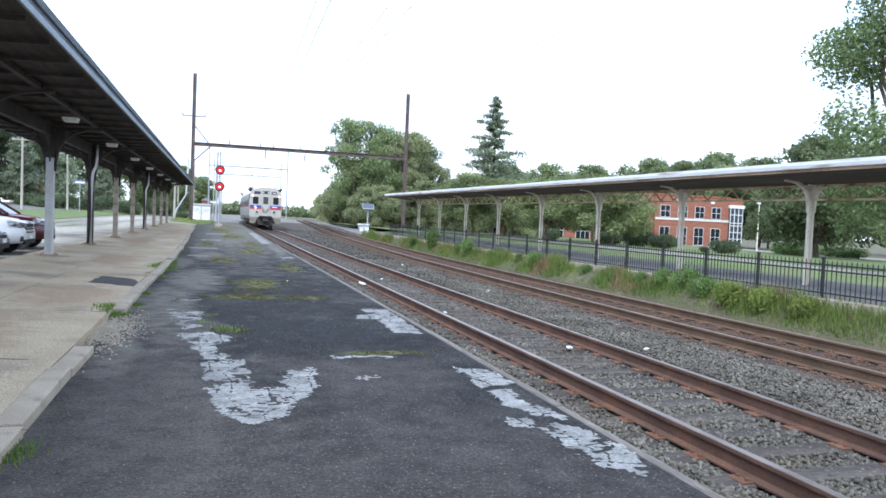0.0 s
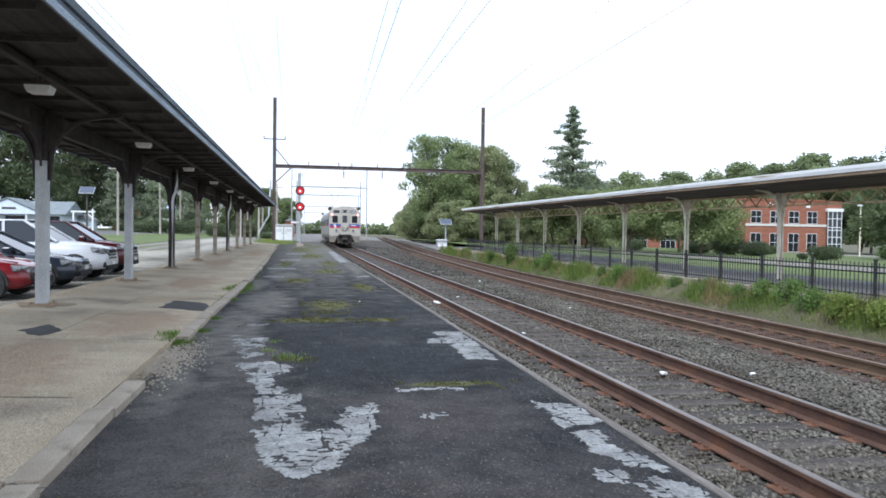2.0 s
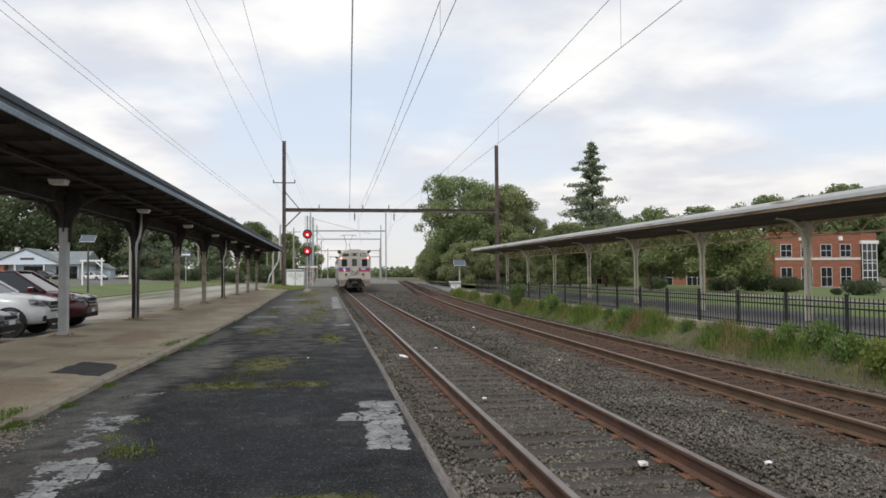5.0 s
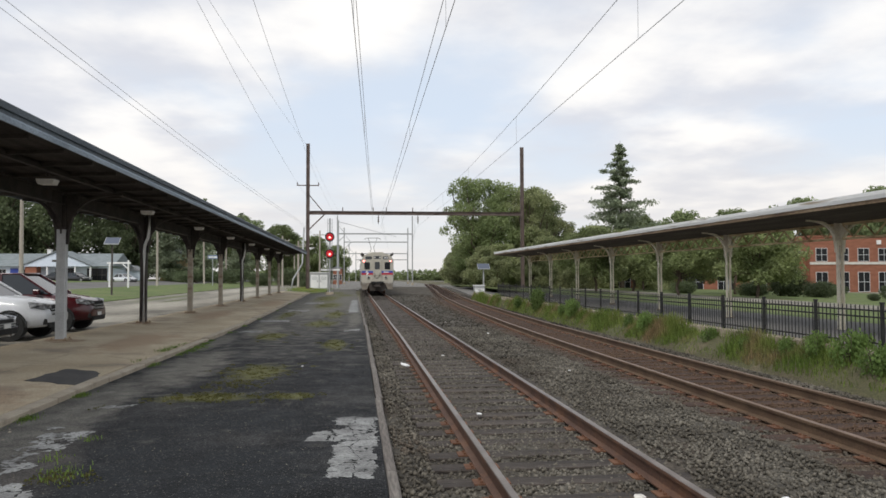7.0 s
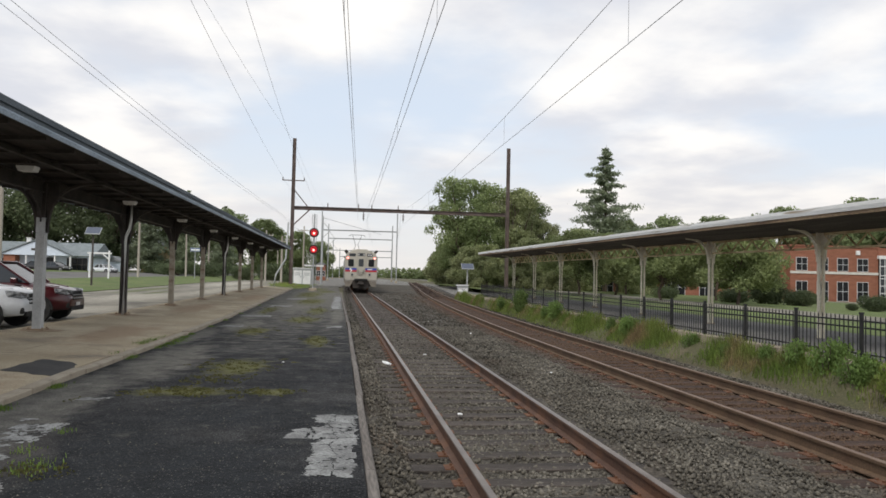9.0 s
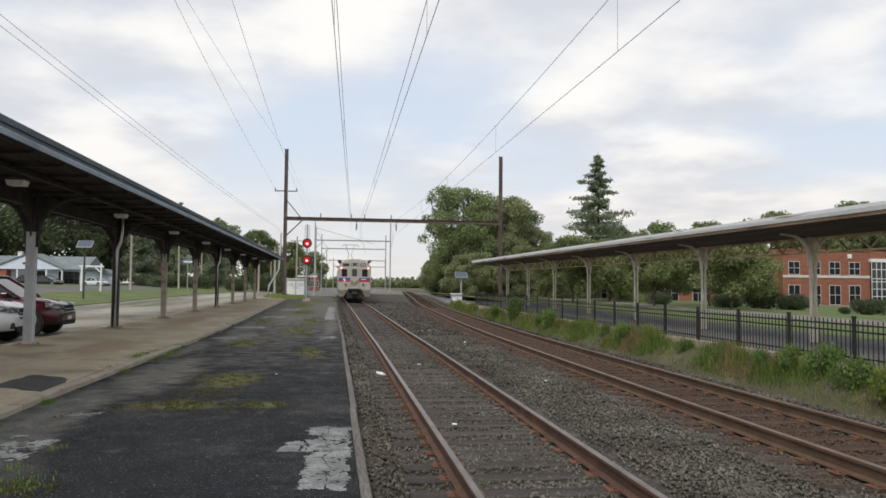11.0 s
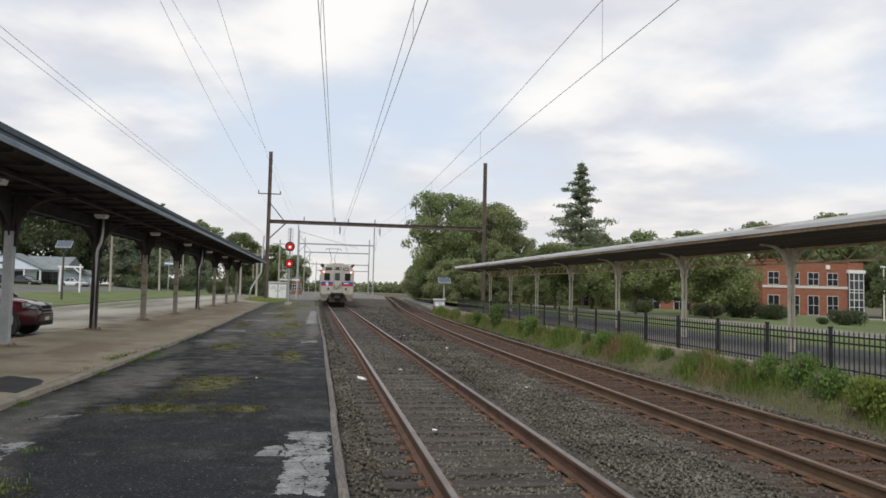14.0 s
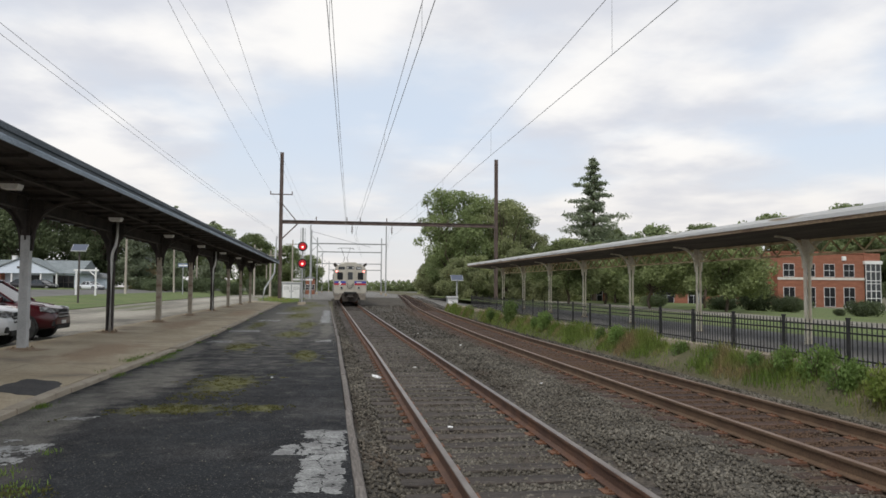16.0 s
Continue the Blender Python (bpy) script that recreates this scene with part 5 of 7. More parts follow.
paint_patch([[(-3.95, 6.5), (-3.82, 5.7), (-3.55, 5.42), (-3.3, 5.55), (-3.22, 6.0), (-2.98, 6.5), (-2.84, 7.45), (-3.18, 7.3), (-3.28, 6.6), (-3.52, 6.6), (-3.56, 7.85), (-3.98, 7.9)]], 0.26, -0.34, 1, frayed=0.09)
paint_patch([[(-3.98, 7.9), (-3.72, 7.9), (-3.85, 8.8), (-3.66, 9.45), (-4.0, 9.8), (-4.32, 9.7), (-4.15, 8.8)]], 0.24, -0.26, 2, frayed=0.10)
paint_patch([[(-4.3, 10.0), (-4.05, 10.2), (-4.1, 11.8), (-4.62, 12.1), (-4.5, 11.0)]], 0.24, 0.0, 22, frayed=0.12)
paint_patch([[(-1.47, 9.65), (-1.08, 9.55), (-1.0, 12.2), (-1.47, 12.2)], [(-1.75, 11.0), (-1.52, 11.0), (-1.52, 11.5), (-1.7, 11.4)]], 0.24, -0.44, 3, frayed=0.06)
paint_patch([[(-1.42, 6.35), (-0.99, 6.5), (-1.0, 7.05), (-1.36, 7.35)], [(-1.42, 5.75), (-1.30, 5.4), (-1.06, 5.1), (-1.14, 6.25), (-1.38, 6.2)],
             [(-1.68, 5.2), (-1.5, 4.98), (-1.34, 5.3), (-1.62, 5.36)], [(-1.42, 5.0), (-1.42, 4.5), (-1.38, 4.1), (-1.14, 3.9), (-1.0, 4.35), (-1.06, 4.85), (-1.18, 5.12)]], 0.22, -0.36, 4, frayed=0.08)
paint_patch([[(-1.75, 37.5), (-1.25, 37.5), (-1.35, 54), (-1.75, 54)]], 0.4, -0.5, 5)
for k, (x0, x1, y0, y1) in enumerate(((-5.0, -3.9, 31.2, 32.2), (-4.7, -3.7, 39, 40.5), (-4.6, -3.4, 48, 50), (-4.55, -4.15, 13.2, 13.45), (-1.7, -1.2, 26, 27.0), (-4.9, -4.2, 26.0, 26.8), (-2.6, -1.9, 7.9, 8.05), (-2.5, -2.3, 6.8, 7.0))):
    paint_patch([[(x0, y0), (x1, y0), (x1, y1), (x0, y1)]], 0.25, -0.2, 10 + k)


def flat_patch(name, outline, z, mat, label, category, seed, kind=""):
    """A thin patch with a ragged outline."""
    pts = []
    for (x0, y0), (x1, y1) in zip(outline, outline[1:] + outline[:1]):
        for i in range(6):
            u = i / 6
            x, y = x0 + (x1 - x0) * u, y0 + (y1 - y0) * u
            pts.append((x + 0.06 * noise.noise((x * 4, y * 4, seed)), y + 0.10 * noise.noise((x * 4, y * 4, seed + 7)), z(x, y) if callable(z) else z))
    bm = bmesh.new()
    prism(bm, pts, (0, 0, 0.004))
    return tagged(part(name, bm, mat), label, category, kind=kind)


def walk_z(x, y):
    return 0.131 + (kerb_x(y) - 0.2 - x) / (8.75 + kerb_x(y) - 0.2) * 0.155 + grade(y)


flat_patch("tar_patch", [(-6.25, 15.2), (-5.38, 14.8), (-5.36, 15.6), (-5.6, 16.4), (-6.2, 16.6)], walk_z, TAR, "dark tar repair patch on the walkway", "tar patch", 1)
flat_patch("tar_patch", [(-7.45, 11.6), (-7.05, 11.2), (-6.9, 11.8), (-7.3, 12.4)], walk_z, TAR, "small dark tar patch on the walkway", "tar patch", 2)


def build_walk_cracks():
    """Open joints and crooked cracks of the walkway, as narrow dark strips."""
    cracks = thing("walkway_joints", "dark open joints and crooked cracks in the walkway", "crack", kind="structure")
    rng = random.Random(12)
    runs = [[(-6.95, -4 + 0.7 * i) for i in range(80)]]
    for y in (1.6, 4.4, 7.65, 10.9, 13.9, 17.2, 20.6, 24.0, 28.0, 33.0, 39.0, 46.0, 54.0):
        runs.append([(-8.6 + 0.3 * i, y) for i in range(int((8.4 - 5.3) / 0.3) + 1)])
    for x, y, n in ((-7.6, 14.4, 6), (-6.5, 11.0, 7), (-7.1, 16.8, 8), (-6.2, 18.5, 9), (-7.9, 8.0, 7), (-6.1, 5.5, 8), (-7.0, 22.0, 8), (-5.9, 26.5, 7)):
        a = rng.uniform(-0.6, 0.6)
        runs.append([(x + 0.2 * i, y + 0.2 * i * math.tan(a) + 0.05 * math.sin(2.1 * i + x)) for i in range(n)])
    for k, run in enumerate(runs):
        bm = bmesh.new()
        prev = None
        for x, y in run:
            dx, dy = 0.05 * noise.noise((x * 2, y * 2, k)), 0.05 * noise.noise((x * 2, y * 2, k + 40))
            w = (0.004 if k == 0 else 0.008) + 0.012 * max(noise.noise((x * 3, y * 3, k + 9)), -0.3)
            across = (w, 0) if abs(run[-1][1] - run[0][1]) > abs(run[-1][0] - run[0][0]) else (0, w)
            pair = []
            for s in (-1, 1):
                px, py = x + dx + s * across[0], y + dy + s * across[1]
                pair.append(bm.verts.new((px, py, walk_z(px, py) + 0.004)))
            if prev:
                bm.faces.new((prev[0], prev[1], pair[1], pair[0]))
            prev = pair
        part("crack", bm, TAR, cracks)
    return cracks


build_walk_cracks()


# ---- signal, cabinet and line-side things ----
def build_signal():
    s = thing("railway_signal", "two-headed railway signal on a pale post showing red", "railway signal")
    x, y, g = -3.85, 68.0, grade(68)
    bm = bmesh.new()
    bar(bm, (x, y, g + 0.05), (x, y, 7.0), 0.075, 10)
    part("post", bm, GALV, s)
    bm = bmesh.new()
    box(bm, x - 0.35, x + 0.35, y - 0.35, y + 0.35, g, g + 0.3, 0.03)
    part("footing", bm, KERB, s)
    for z in (5.33, 3.85):
        bm = bmesh.new()
        bar(bm, (x, y - 0.20, z), (x, y - 0.12, z), 0.42, 26)
        head = part("signal_head", bm, RUBBER, s, "round black signal head")
        bm = bmesh.new()
        for k in range(10):
            a0, a1 = math.pi * k / 10, math.pi * (k + 1) / 10
            q = [(x + 0.2 * math.cos(a), z + 0.2 * math.sin(a)) for a in (a0, a1)]
            bm.faces.new([bm.verts.new(p) for p in ((q[0][0], y - 0.2, q[0][1]), (q[1][0], y - 0.2, q[1][1]), (q[1][0], y - 0.45, q[1][1]), (q[0][0], y - 0.45, q[0][1]))])
        bmesh.ops.remove_doubles(bm, verts=bm.verts, dist=0.001)
        part("hood", bm, RUBBER, head)
        bm = bmesh.new()
        bar(bm, (x, y - 0.22, z), (x, y - 0.20, z), 0.30, 22)
        part("halo_lens", bm, RED_GLOW, head, "lit red lens")
        bm = bmesh.new()
        bar(bm, (x, y - 0.25, z - 0.05), (x, y - 0.22, z - 0.05), 0.10, 16)
        part("lamp", bm, RED_CORE, head, "bright red lamp")
    bm = bmesh.new()
    for k in range(22):
        bar(bm, (x - 0.2, y + 0.2, g + 0.4 + 0.3 * k), (x + 0.2, y + 0.2, g + 0.4 + 0.3 * k), 0.012, 5)
    for sx in (-0.2, 0.2):
        bar(bm, (x + sx, y + 0.2, g + 0.2), (x + sx, y + 0.2, 7.0), 0.02, 6)
    part("ladder", bm, GALV, s)
    bm = bmesh.new()
    box(bm, x - 0.8, x + 0.9, y + 0.3, y + 0.36, 2.35, 2.5)
    part("white_board", bm, WHITE, s)
    return s


build_signal()


def build_cabinet(x, y, z, w, d, h, name, label):
    c = thing(name, label, "equipment cabinet", at=pose(x, y, z))
    bm = bmesh.new()
    box(bm, -w / 2, w / 2, -d / 2, d / 2, 0.1, h - 0.08, 0.015)
    part("body", bm, GALV, c)
    bm = bmesh.new()
    prism(bm, [(-w / 2 - 0.06, -d / 2 - 0.06, h - 0.08), (w / 2 + 0.06, -d / 2 - 0.06, h - 0.08), (w / 2, -d / 2 - 0.06, h), (-w / 2, -d / 2 - 0.06, h)], (0, d + 0.12, 0))
    part("lid", bm, WHITE, c)
    for s in (-1, 1):
        bm = bmesh.new()
        x0 = s * w * 0.24
        box(bm, x0 - w * 0.21, x0 + w * 0.21, -d / 2 - 0.02, -d / 2 + 0.01, 0.25, h - 0.3, 0.006)
        dr = part("door", bm, WHITE, c)
        bm = bmesh.new()
        box(bm, x0 - s * w * 0.16 - 0.02, x0 - s * w * 0.16 + 0.02, -d / 2 - 0.05, -d / 2 - 0.018, h * 0.45, h * 0.55)
        part("handle", bm, RUBBER, dr)
        for k in range(4):
            bm = bmesh.new()
            zz = h * 0.58 + 0.1 * k
            box(bm, x0 - w * 0.14, x0 + w * 0.14, -d / 2 - 0.03, -d / 2 - 0.018, zz, zz + 0.04)
            part("louvre", bm, GALV, dr)
    bm = bmesh.new()
    box(bm, -w / 2 - 0.1, w / 2 + 0.1, -d / 2 - 0.1, d / 2 + 0.1, -0.2, 0.1)
    part("plinth", bm, KERB, c)
    return c


build_cabinet(-5.75, 86.5, 0.30, 2.1, 1.6, 2.05, "relay_cabinet", "white metal equipment cabinet with louvred doors by the track")
build_cabinet(10.2, 72, 0.02, 1.0, 0.8, 0.95, "line_side_cabinet", "small pale equipment cabinet on the ballast edge")


def build_solar_lamp(x, y, z, h, name="solar_lamp", mat=None):
    s = thing(name, "solar panel on a thin dark pole", "solar panel", "solar panels", at=pose(x, y, z))
    bm = bmesh.new()
    bar(bm, (0, 0, -0.1), (0, 0, h), 0.12, 10, 0.10)
    part("pole", bm, mat or DARK_STEEL, s)
    bm = bmesh.new()
    prism(bm, [(-0.85, -0.45, h - 0.12), (0.85, -0.45, h - 0.12), (0.85, 0.45, h + 0.42), (-0.85, 0.45, h + 0.42)], (0, -0.03, 0.06))
    pn = part("panel_frame", bm, GALV, s)
    bm = bmesh.new()
    prism(bm, [(-0.8, -0.42, h - 0.03), (0.8, -0.42, h - 0.03), (0.8, 0.41, h + 0.465), (-0.8, 0.41, h + 0.465)], (0, -0.004, 0.012))
    part("panel_glass", bm, SOLAR, pn)
    return s


build_solar_lamp(-20.5, 62.5, 0.25, 4.22).scale = (0.66, 0.66, 1.0)
build_solar_lamp(11.0, 74, -0.1, 2.7, mat=GALV).scale = (0.72, 0.72, 1.0)


def build_pole(x, y, z, h, lean=0.0):
    p = thing("utility_pole", "tall weathered wooden utility pole with a cross-arm", "utility pole", "utility poles along the street", at=pose(x, y, z, 0, lean, 0))
    bm = bmesh.new()
    bar(bm, (0, 0, -0.2), (0, 0, h), 0.16, 12, 0.11)
    part("shaft", bm, POLE_WOOD, p)
    bm = bmesh.new()
    box(bm, -1.1, 1.1, -0.06, 0.06, h - 0.8, h - 0.67)
    arm = part("cross_arm", bm, POLE_WOOD, p)
    for k in (-1.0, -0.45, 0.45, 1.0):
        bm = bmesh.new()
        bar(bm, (k, 0, h - 0.67), (k, 0, h - 0.5), 0.05, 8, 0.03)
        part("insulator", bm, GALV, arm)
    return p


for y, h in ((60, 9.5), (96, 9.0), (123, 9.4), (142, 9.2), (172, 9.2), (216, 9.2)):
    build_pole(-26.1, y, 0.52 + grade(y), h, random.Random(y).uniform(-1, 1))
for x, y, h in ((-13.2, 118, 8.0), (-11.0, 140, 8.4), (-16, 170, 8.0), (-8.0, 128, 9.5), (-9.6, 104, 6.5)):
    build_pole(x, y, 0.3, h)


def build_street_lamp(x, y, z, h):
    s = thing("street_lamp", "pale lamp post with a square lamp head", "street lamp", "street lamps", at=pose(x, y, z))
    bm = bmesh.new()
    bar(bm, (0, 0, 0), (0, 0, h), 0.09, 10, 0.06)
    part("pole", bm, CREAM_STEEL, s)
    bm = bmesh.new()
    box(bm, -0.35, 0.15, -0.15, 0.15, h - 0.05, h + 0.14, 0.02)
    part("lamp_head", bm, WHITE, s)
    return s


build_street_lamp(64, 78, -0.62, 6.3)


def build_hanging_sign():
    s = thing("sign_frame", "white timber post frame for a hanging sign", "sign post", at=pose(-26.5, 83, 0.55))
    for x in (-0.95, 0.95):
        bm = bmesh.new()
        box(bm, x - 0.075, x + 0.075, -0.075, 0.075, 0, 3.1 if x > 0 else 2.9, 0.01)
        part("post", bm, WHITE, s)
    bm = bmesh.new()
    box(bm, -1.2, 1.2, -0.08, 0.08, 2.72, 2.9, 0.01)
    part("cross_bar", bm, WHITE, s)
    bm = bmesh.new()
    beam(bm, (0.9, 0, 2.2), (0.3, 0, 2.75), 0.1, 0.1)
    part("brace", bm, WHITE, s)
    return s


build_hanging_sign()


def build_blue_sign():
    s = thing("street_sign", "small blue and white sign on a pole", "sign", at=pose(-22.6, 112, 0.5))
    bm = bmesh.new()
    bar(bm, (0, 0, 0), (0, 0, 4.6), 0.06, 8)
    part("pole", bm, GALV, s)
    bm = bmesh.new()
    box(bm, -0.7, 0.7, -0.03, 0.03, 4.05, 4.6, 0.01)
    part("board", bm, BLUE_SIGN, s)
    bm = bmesh.new()
    box(bm, -0.6, 0.6, -0.037, -0.03, 4.2, 4.4)
    part("bar", bm, WHITE, s)
    return s


build_blue_sign()


# ---- cars ----
def loft(bm, rings):
    vs = [[bm.verts.new(p) for p in r] for r in rings]
    n = len(rings[0])
    for a, b in zip(vs, vs[1:]):
        for k in range(n):
            bm.faces.new((a[k], a[(k + 1) % n], b[(k + 1) % n], b[k]))
    bm.faces.new(vs[0][::-1])
    bm.faces.new(vs[-1])
    return bm


def car_paint(name, c):
    m = material(name, c, tuple(min(1, v * 1.12) for v in c), 1.5, 0.28, fine=20, fine_amount=0.04)
    m.node_tree.nodes["Principled BSDF"].inputs["Coat Weight"].default_value = 0.6
    return m


def build_vehicle(name, label, paint, suv=False, length=4.6, detail=True):
    """Nose towards +x, wheels on z = 0."""
    v = thing(name, label, "car", "parked cars")
    w = 0.92 if suv else 0.89
    L = length / 2
    belt, roof, sill, hood = (1.14, 1.76, 0.32, 1.14) if suv else (0.92, 1.44, 0.22, 0.90)
    st = [(-L, 0.55, belt - 0.18, 0.70), (-L + 0.12, 0.32, belt - 0.05, 0.86), (-L + 0.7, sill, belt + 0.02, 0.97), (-0.4, sill, belt, 1.0), (0.9, sill, hood + 0.02, 1.0),
          (L - 0.75, sill, hood - 0.06, 0.97), (L - 0.28, sill + 0.02, hood - 0.16, 0.88), (L - 0.06, 0.36, hood - 0.30, 0.74), (L, 0.46, hood - 0.42, 0.66)]

    def ring(x, z0, z1, f):
        ww = w * f
        h = z1 - z0
        return [(x, s * ww * a, z0 + h * b) for s, a, b in ((1, 0.86, 0.0), (1, 0.97, 0.12), (1, 1.0, 0.45), (1, 0.97, 0.78), (1, 0.86, 0.96), (1, 0.55, 1.0), (-1, 0.55, 1.0), (-1, 0.86, 0.96), (-1, 0.97, 0.78), (-1, 1.0, 0.45), (-1, 0.97, 0.12), (-1, 0.86, 0.0))]

    bm = loft(bmesh.new(), [ring(*s) for s in st])
    part("body", bm, paint, v, smooth=True)
    # glasshouse: rear, roof, screen
    x0, x1, x2, x3 = (-L + 0.25, -L + 0.75, 0.25, 1.15) if suv else (-L + 0.75, -L + 1.45, 0.15, 1.15)

    def cab(x, z, f):
        return [(x, s * w * f * a, z + b) for s, a, b in ((1, 1.0, 0.0), (1, 0.97, 0.03), (1, 0.6, 0.06), (-1, 0.6, 0.06), (-1, 0.97, 0.03), (-1, 1.0, 0.0))]

    bm = bmesh.new()
    low = [(x0, w * 0.88), (x3, w * 0.88)]
    pts_low = [(x0, -w * 0.86, belt - 0.03), (x3, -w * 0.86, hood - 0.01), (x3, w * 0.86, hood - 0.01), (x0, w * 0.86, belt - 0.03)]
    pts_top = [(x1, -w * 0.70, roof - 0.05), (x2, -w * 0.70, roof - 0.05), (x2, w * 0.70, roof - 0.05), (x1, w * 0.70, roof - 0.05)]
    loft(bm, [pts_low, pts_top])
    part("glasshouse", bm, GLASS, v, "dark tinted glass")
    bm = bmesh.new()
    box(bm, x1 - 0.02, x2 + 0.04, -w * 0.71, w * 0.71, roof - 0.055, roof, 0.025)
    part("roof", bm, paint, v, smooth=True)
    for s in (-1, 1):
        for a, b in (((x0, belt - 0.02), (x1, roof - 0.03)), ((x3, hood), (x2, roof - 0.03)), ((-0.25, belt), (-0.30, roof - 0.03))):
            bm = bmesh.new()
            beam(bm, (a[0], s * w * 0.87, a[1]), (b[0], s * w * 0.71, b[1]), 0.07, 0.05)
            part("pillar", bm, paint, v)
        bm = bmesh.new()
        box(bm, 0.72, 0.90, min(s * w * 0.92, s * w * 1.10), max(s * w * 0.92, s * w * 1.10), belt - 0.02, belt + 0.13, 0.03)
        part("mirror", bm, paint, v)
        bm = bmesh.new()
        zc = hood - 0.26
        prism(bm, [(L - 0.40, s * w * 0.885, zc + 0.10), (L - 0.10, s * w * 0.70, zc + 0.06), (L - 0.02, s * w * 0.44, zc + 0.02), (L - 0.02, s * w * 0.44, zc - 0.07), (L - 0.08, s * w * 0.70, zc - 0.09), (L - 0.36, s * w * 0.90, zc - 0.03)], (0.03, s * 0.02, 0.01))
        part("headlight", bm, HEADLAMP, v, "clear headlight")
        bm = bmesh.new()
        box(bm, -L - 0.01, -L + 0.10, min(s * w * 0.5, s * w * 0.82), max(s * w * 0.5, s * w * 0.82), belt - 0.32, belt - 0.16, 0.02)
        part("tail_light", bm, RED, v)
        for xw in (L - 0.80, -L + 0.85):
            r = 0.36 if suv else 0.33
            bm = bmesh.new()
            bar(bm, (xw, s * (w - 0.22), r), (xw, s * (w + 0.005), r), r, 26)
            wh = part("wheel", bm, RUBBER, v, smooth=False)
            bm = bmesh.new()
            bar(bm, (xw, s * (w - 0.01), r), (xw, s * (w + 0.012), r), r * 0.66, 22, r * 0.6)
            part("rim", bm, GALV, wh)
            bm = bmesh.new()
            for k in range(5):
                a = math.tau * k / 5
                beam(bm, (xw, s * (w + 0.016), r), (xw + 0.6 * r * math.cos(a), s * (w + 0.016), r + 0.6 * r * math.sin(a)), 0.02, 0.05)
            part("spokes", bm, DARK_STEEL, wh)
            bm = bmesh.new()
            for k in range(12):
                a0, a1 = math.pi * k / 12, math.pi * (k + 1) / 12
                ps = []
                for a in (a0, a1):
                    for rr in (r + 0.02, r + 0.075):
                        ps.append((xw + rr * math.cos(a), s * (w + 0.008), r + rr * math.sin(a)))
                bm.faces.new([bm.verts.new(ps[i]) for i in (0, 1, 3, 2)])
            bmesh.ops.remove_doubles(bm, verts=bm.verts, dist=0.001)
            bmesh.ops.solidify(bm, geom=list(bm.faces), thickness=0.02)
            part("wheel_arch", bm, RUBBER, v)
    bm = bmesh.new()
    deep = 0.50 if suv else 0.40
    prism(bm, [(L - 0.04, -w * 0.52, hood - 0.24), (L - 0.04, w * 0.52, hood - 0.24), (L + 0.014, w * 0.40, hood - deep), (L + 0.014, -w * 0.40, hood - deep)], (-0.10, 0, 0))
    grille = part("grille", bm, RUBBER, v)
    for k in range(2):
        bm = bmesh.new()
        z = hood - 0.30 - (deep - 0.30) * (0.25 + 0.5 * k)
        box(bm, L - 0.04, L + 0.022, -w * 0.45, w * 0.45, z - 0.012, z + 0.012)
        part("chrome_bar", bm, GALV, grille)
    for s in (-1, 1):
        bm = bmesh.new()
        ya, yb = sorted((s * w * 0.52, s * w * 0.74))
        box(bm, L - 0.16, L - 0.012, ya, yb, 0.40, 0.56, 0.03)
        part("fog_lamp_recess", bm, RUBBER, v)
    for s in (-1, 1):
        bm = bmesh.new()
        beam(bm, (0.9, s * w * 0.52, hood + 0.028), (L - 0.4, s * w * 0.42, hood - 0.125), 0.03, 0.03)
        part("bonnet_crease", bm, paint, v)
    bm = bmesh.new()
    box(bm, L - 0.14, L + 0.02, -w * 0.60, w * 0.60, 0.32, 0.46, 0.03)
    part("lower_grille", bm, RUBBER, v)
    bm = bmesh.new()
    box(bm, L + 0.005, L + 0.03, -0.16, 0.16, 0.47, 0.57, 0.004)
    part("number_plate", bm, WHITE, v, "blank number plate")
    bm = bmesh.new()
    box(bm, -L + 0.5, L - 0.5, -w * 0.95, w * 0.95, sill - 0.04, sill + 0.06)
    part("sill", bm, RUBBER, v)
    return v


P_RED = car_paint("car_red", (0.17, 0.008, 0.013))
P_DARK = car_paint("car_navy", (0.018, 0.024, 0.038))
P_WHITE = car_paint("car_white", (0.62, 0.64, 0.66))
P_MAROON = car_paint("car_maroon", (0.055, 0.005, 0.008))
P_BLACK = car_paint("car_black", (0.012, 0.012, 0.014))
NOSE = -9.15
v1 = build_vehicle("sedan", "red sedan parked nose to the walkway", P_RED)
v1.matrix_basis = pose(NOSE - 2.3, 17.9, 0.13)
v2 = build_vehicle("sedan", "dark navy sedan parked nose to the walkway", P_DARK, length=4.7)
v2.matrix_basis = pose(NOSE - 2.30, 20.75, 0.13, 0, 0, 1)
v3 = build_vehicle("pickup_suv", "white sport utility vehicle parked nose to the walkway", P_WHITE, suv=True, length=4.9)
v3.matrix_basis = pose(NOSE - 2.45, 23.75, 0.13, 0, 0, -1)
v4 = build_vehicle("crossover", "dark red crossover parked nose to the walkway", P_MAROON, suv=True, length=4.5)
v4.matrix_basis = pose(NOSE - 2.3, 26.8, 0.13, 0, 0, 1)
for src, x, y, rz, in ((v3, -30.8, 168, 86), ):
    copy_thing(src, pose(x, y, 0.98, 0, 0, rz))
v5 = build_vehicle("sedan", "black sedan parked by the low white building", P_BLACK)
v5.matrix_basis = pose(-42.3, 114, 1.17, 0, 0, -20)
copy_thing(v5, pose(-46, 117, 1.24, 0, 0, 20))
v6 = build_vehicle("sedan", "white sedan parked by the low white building", P_WHITE)
v6.matrix_basis = pose(-37.2, 119, 1.02, 0, 0, -35)


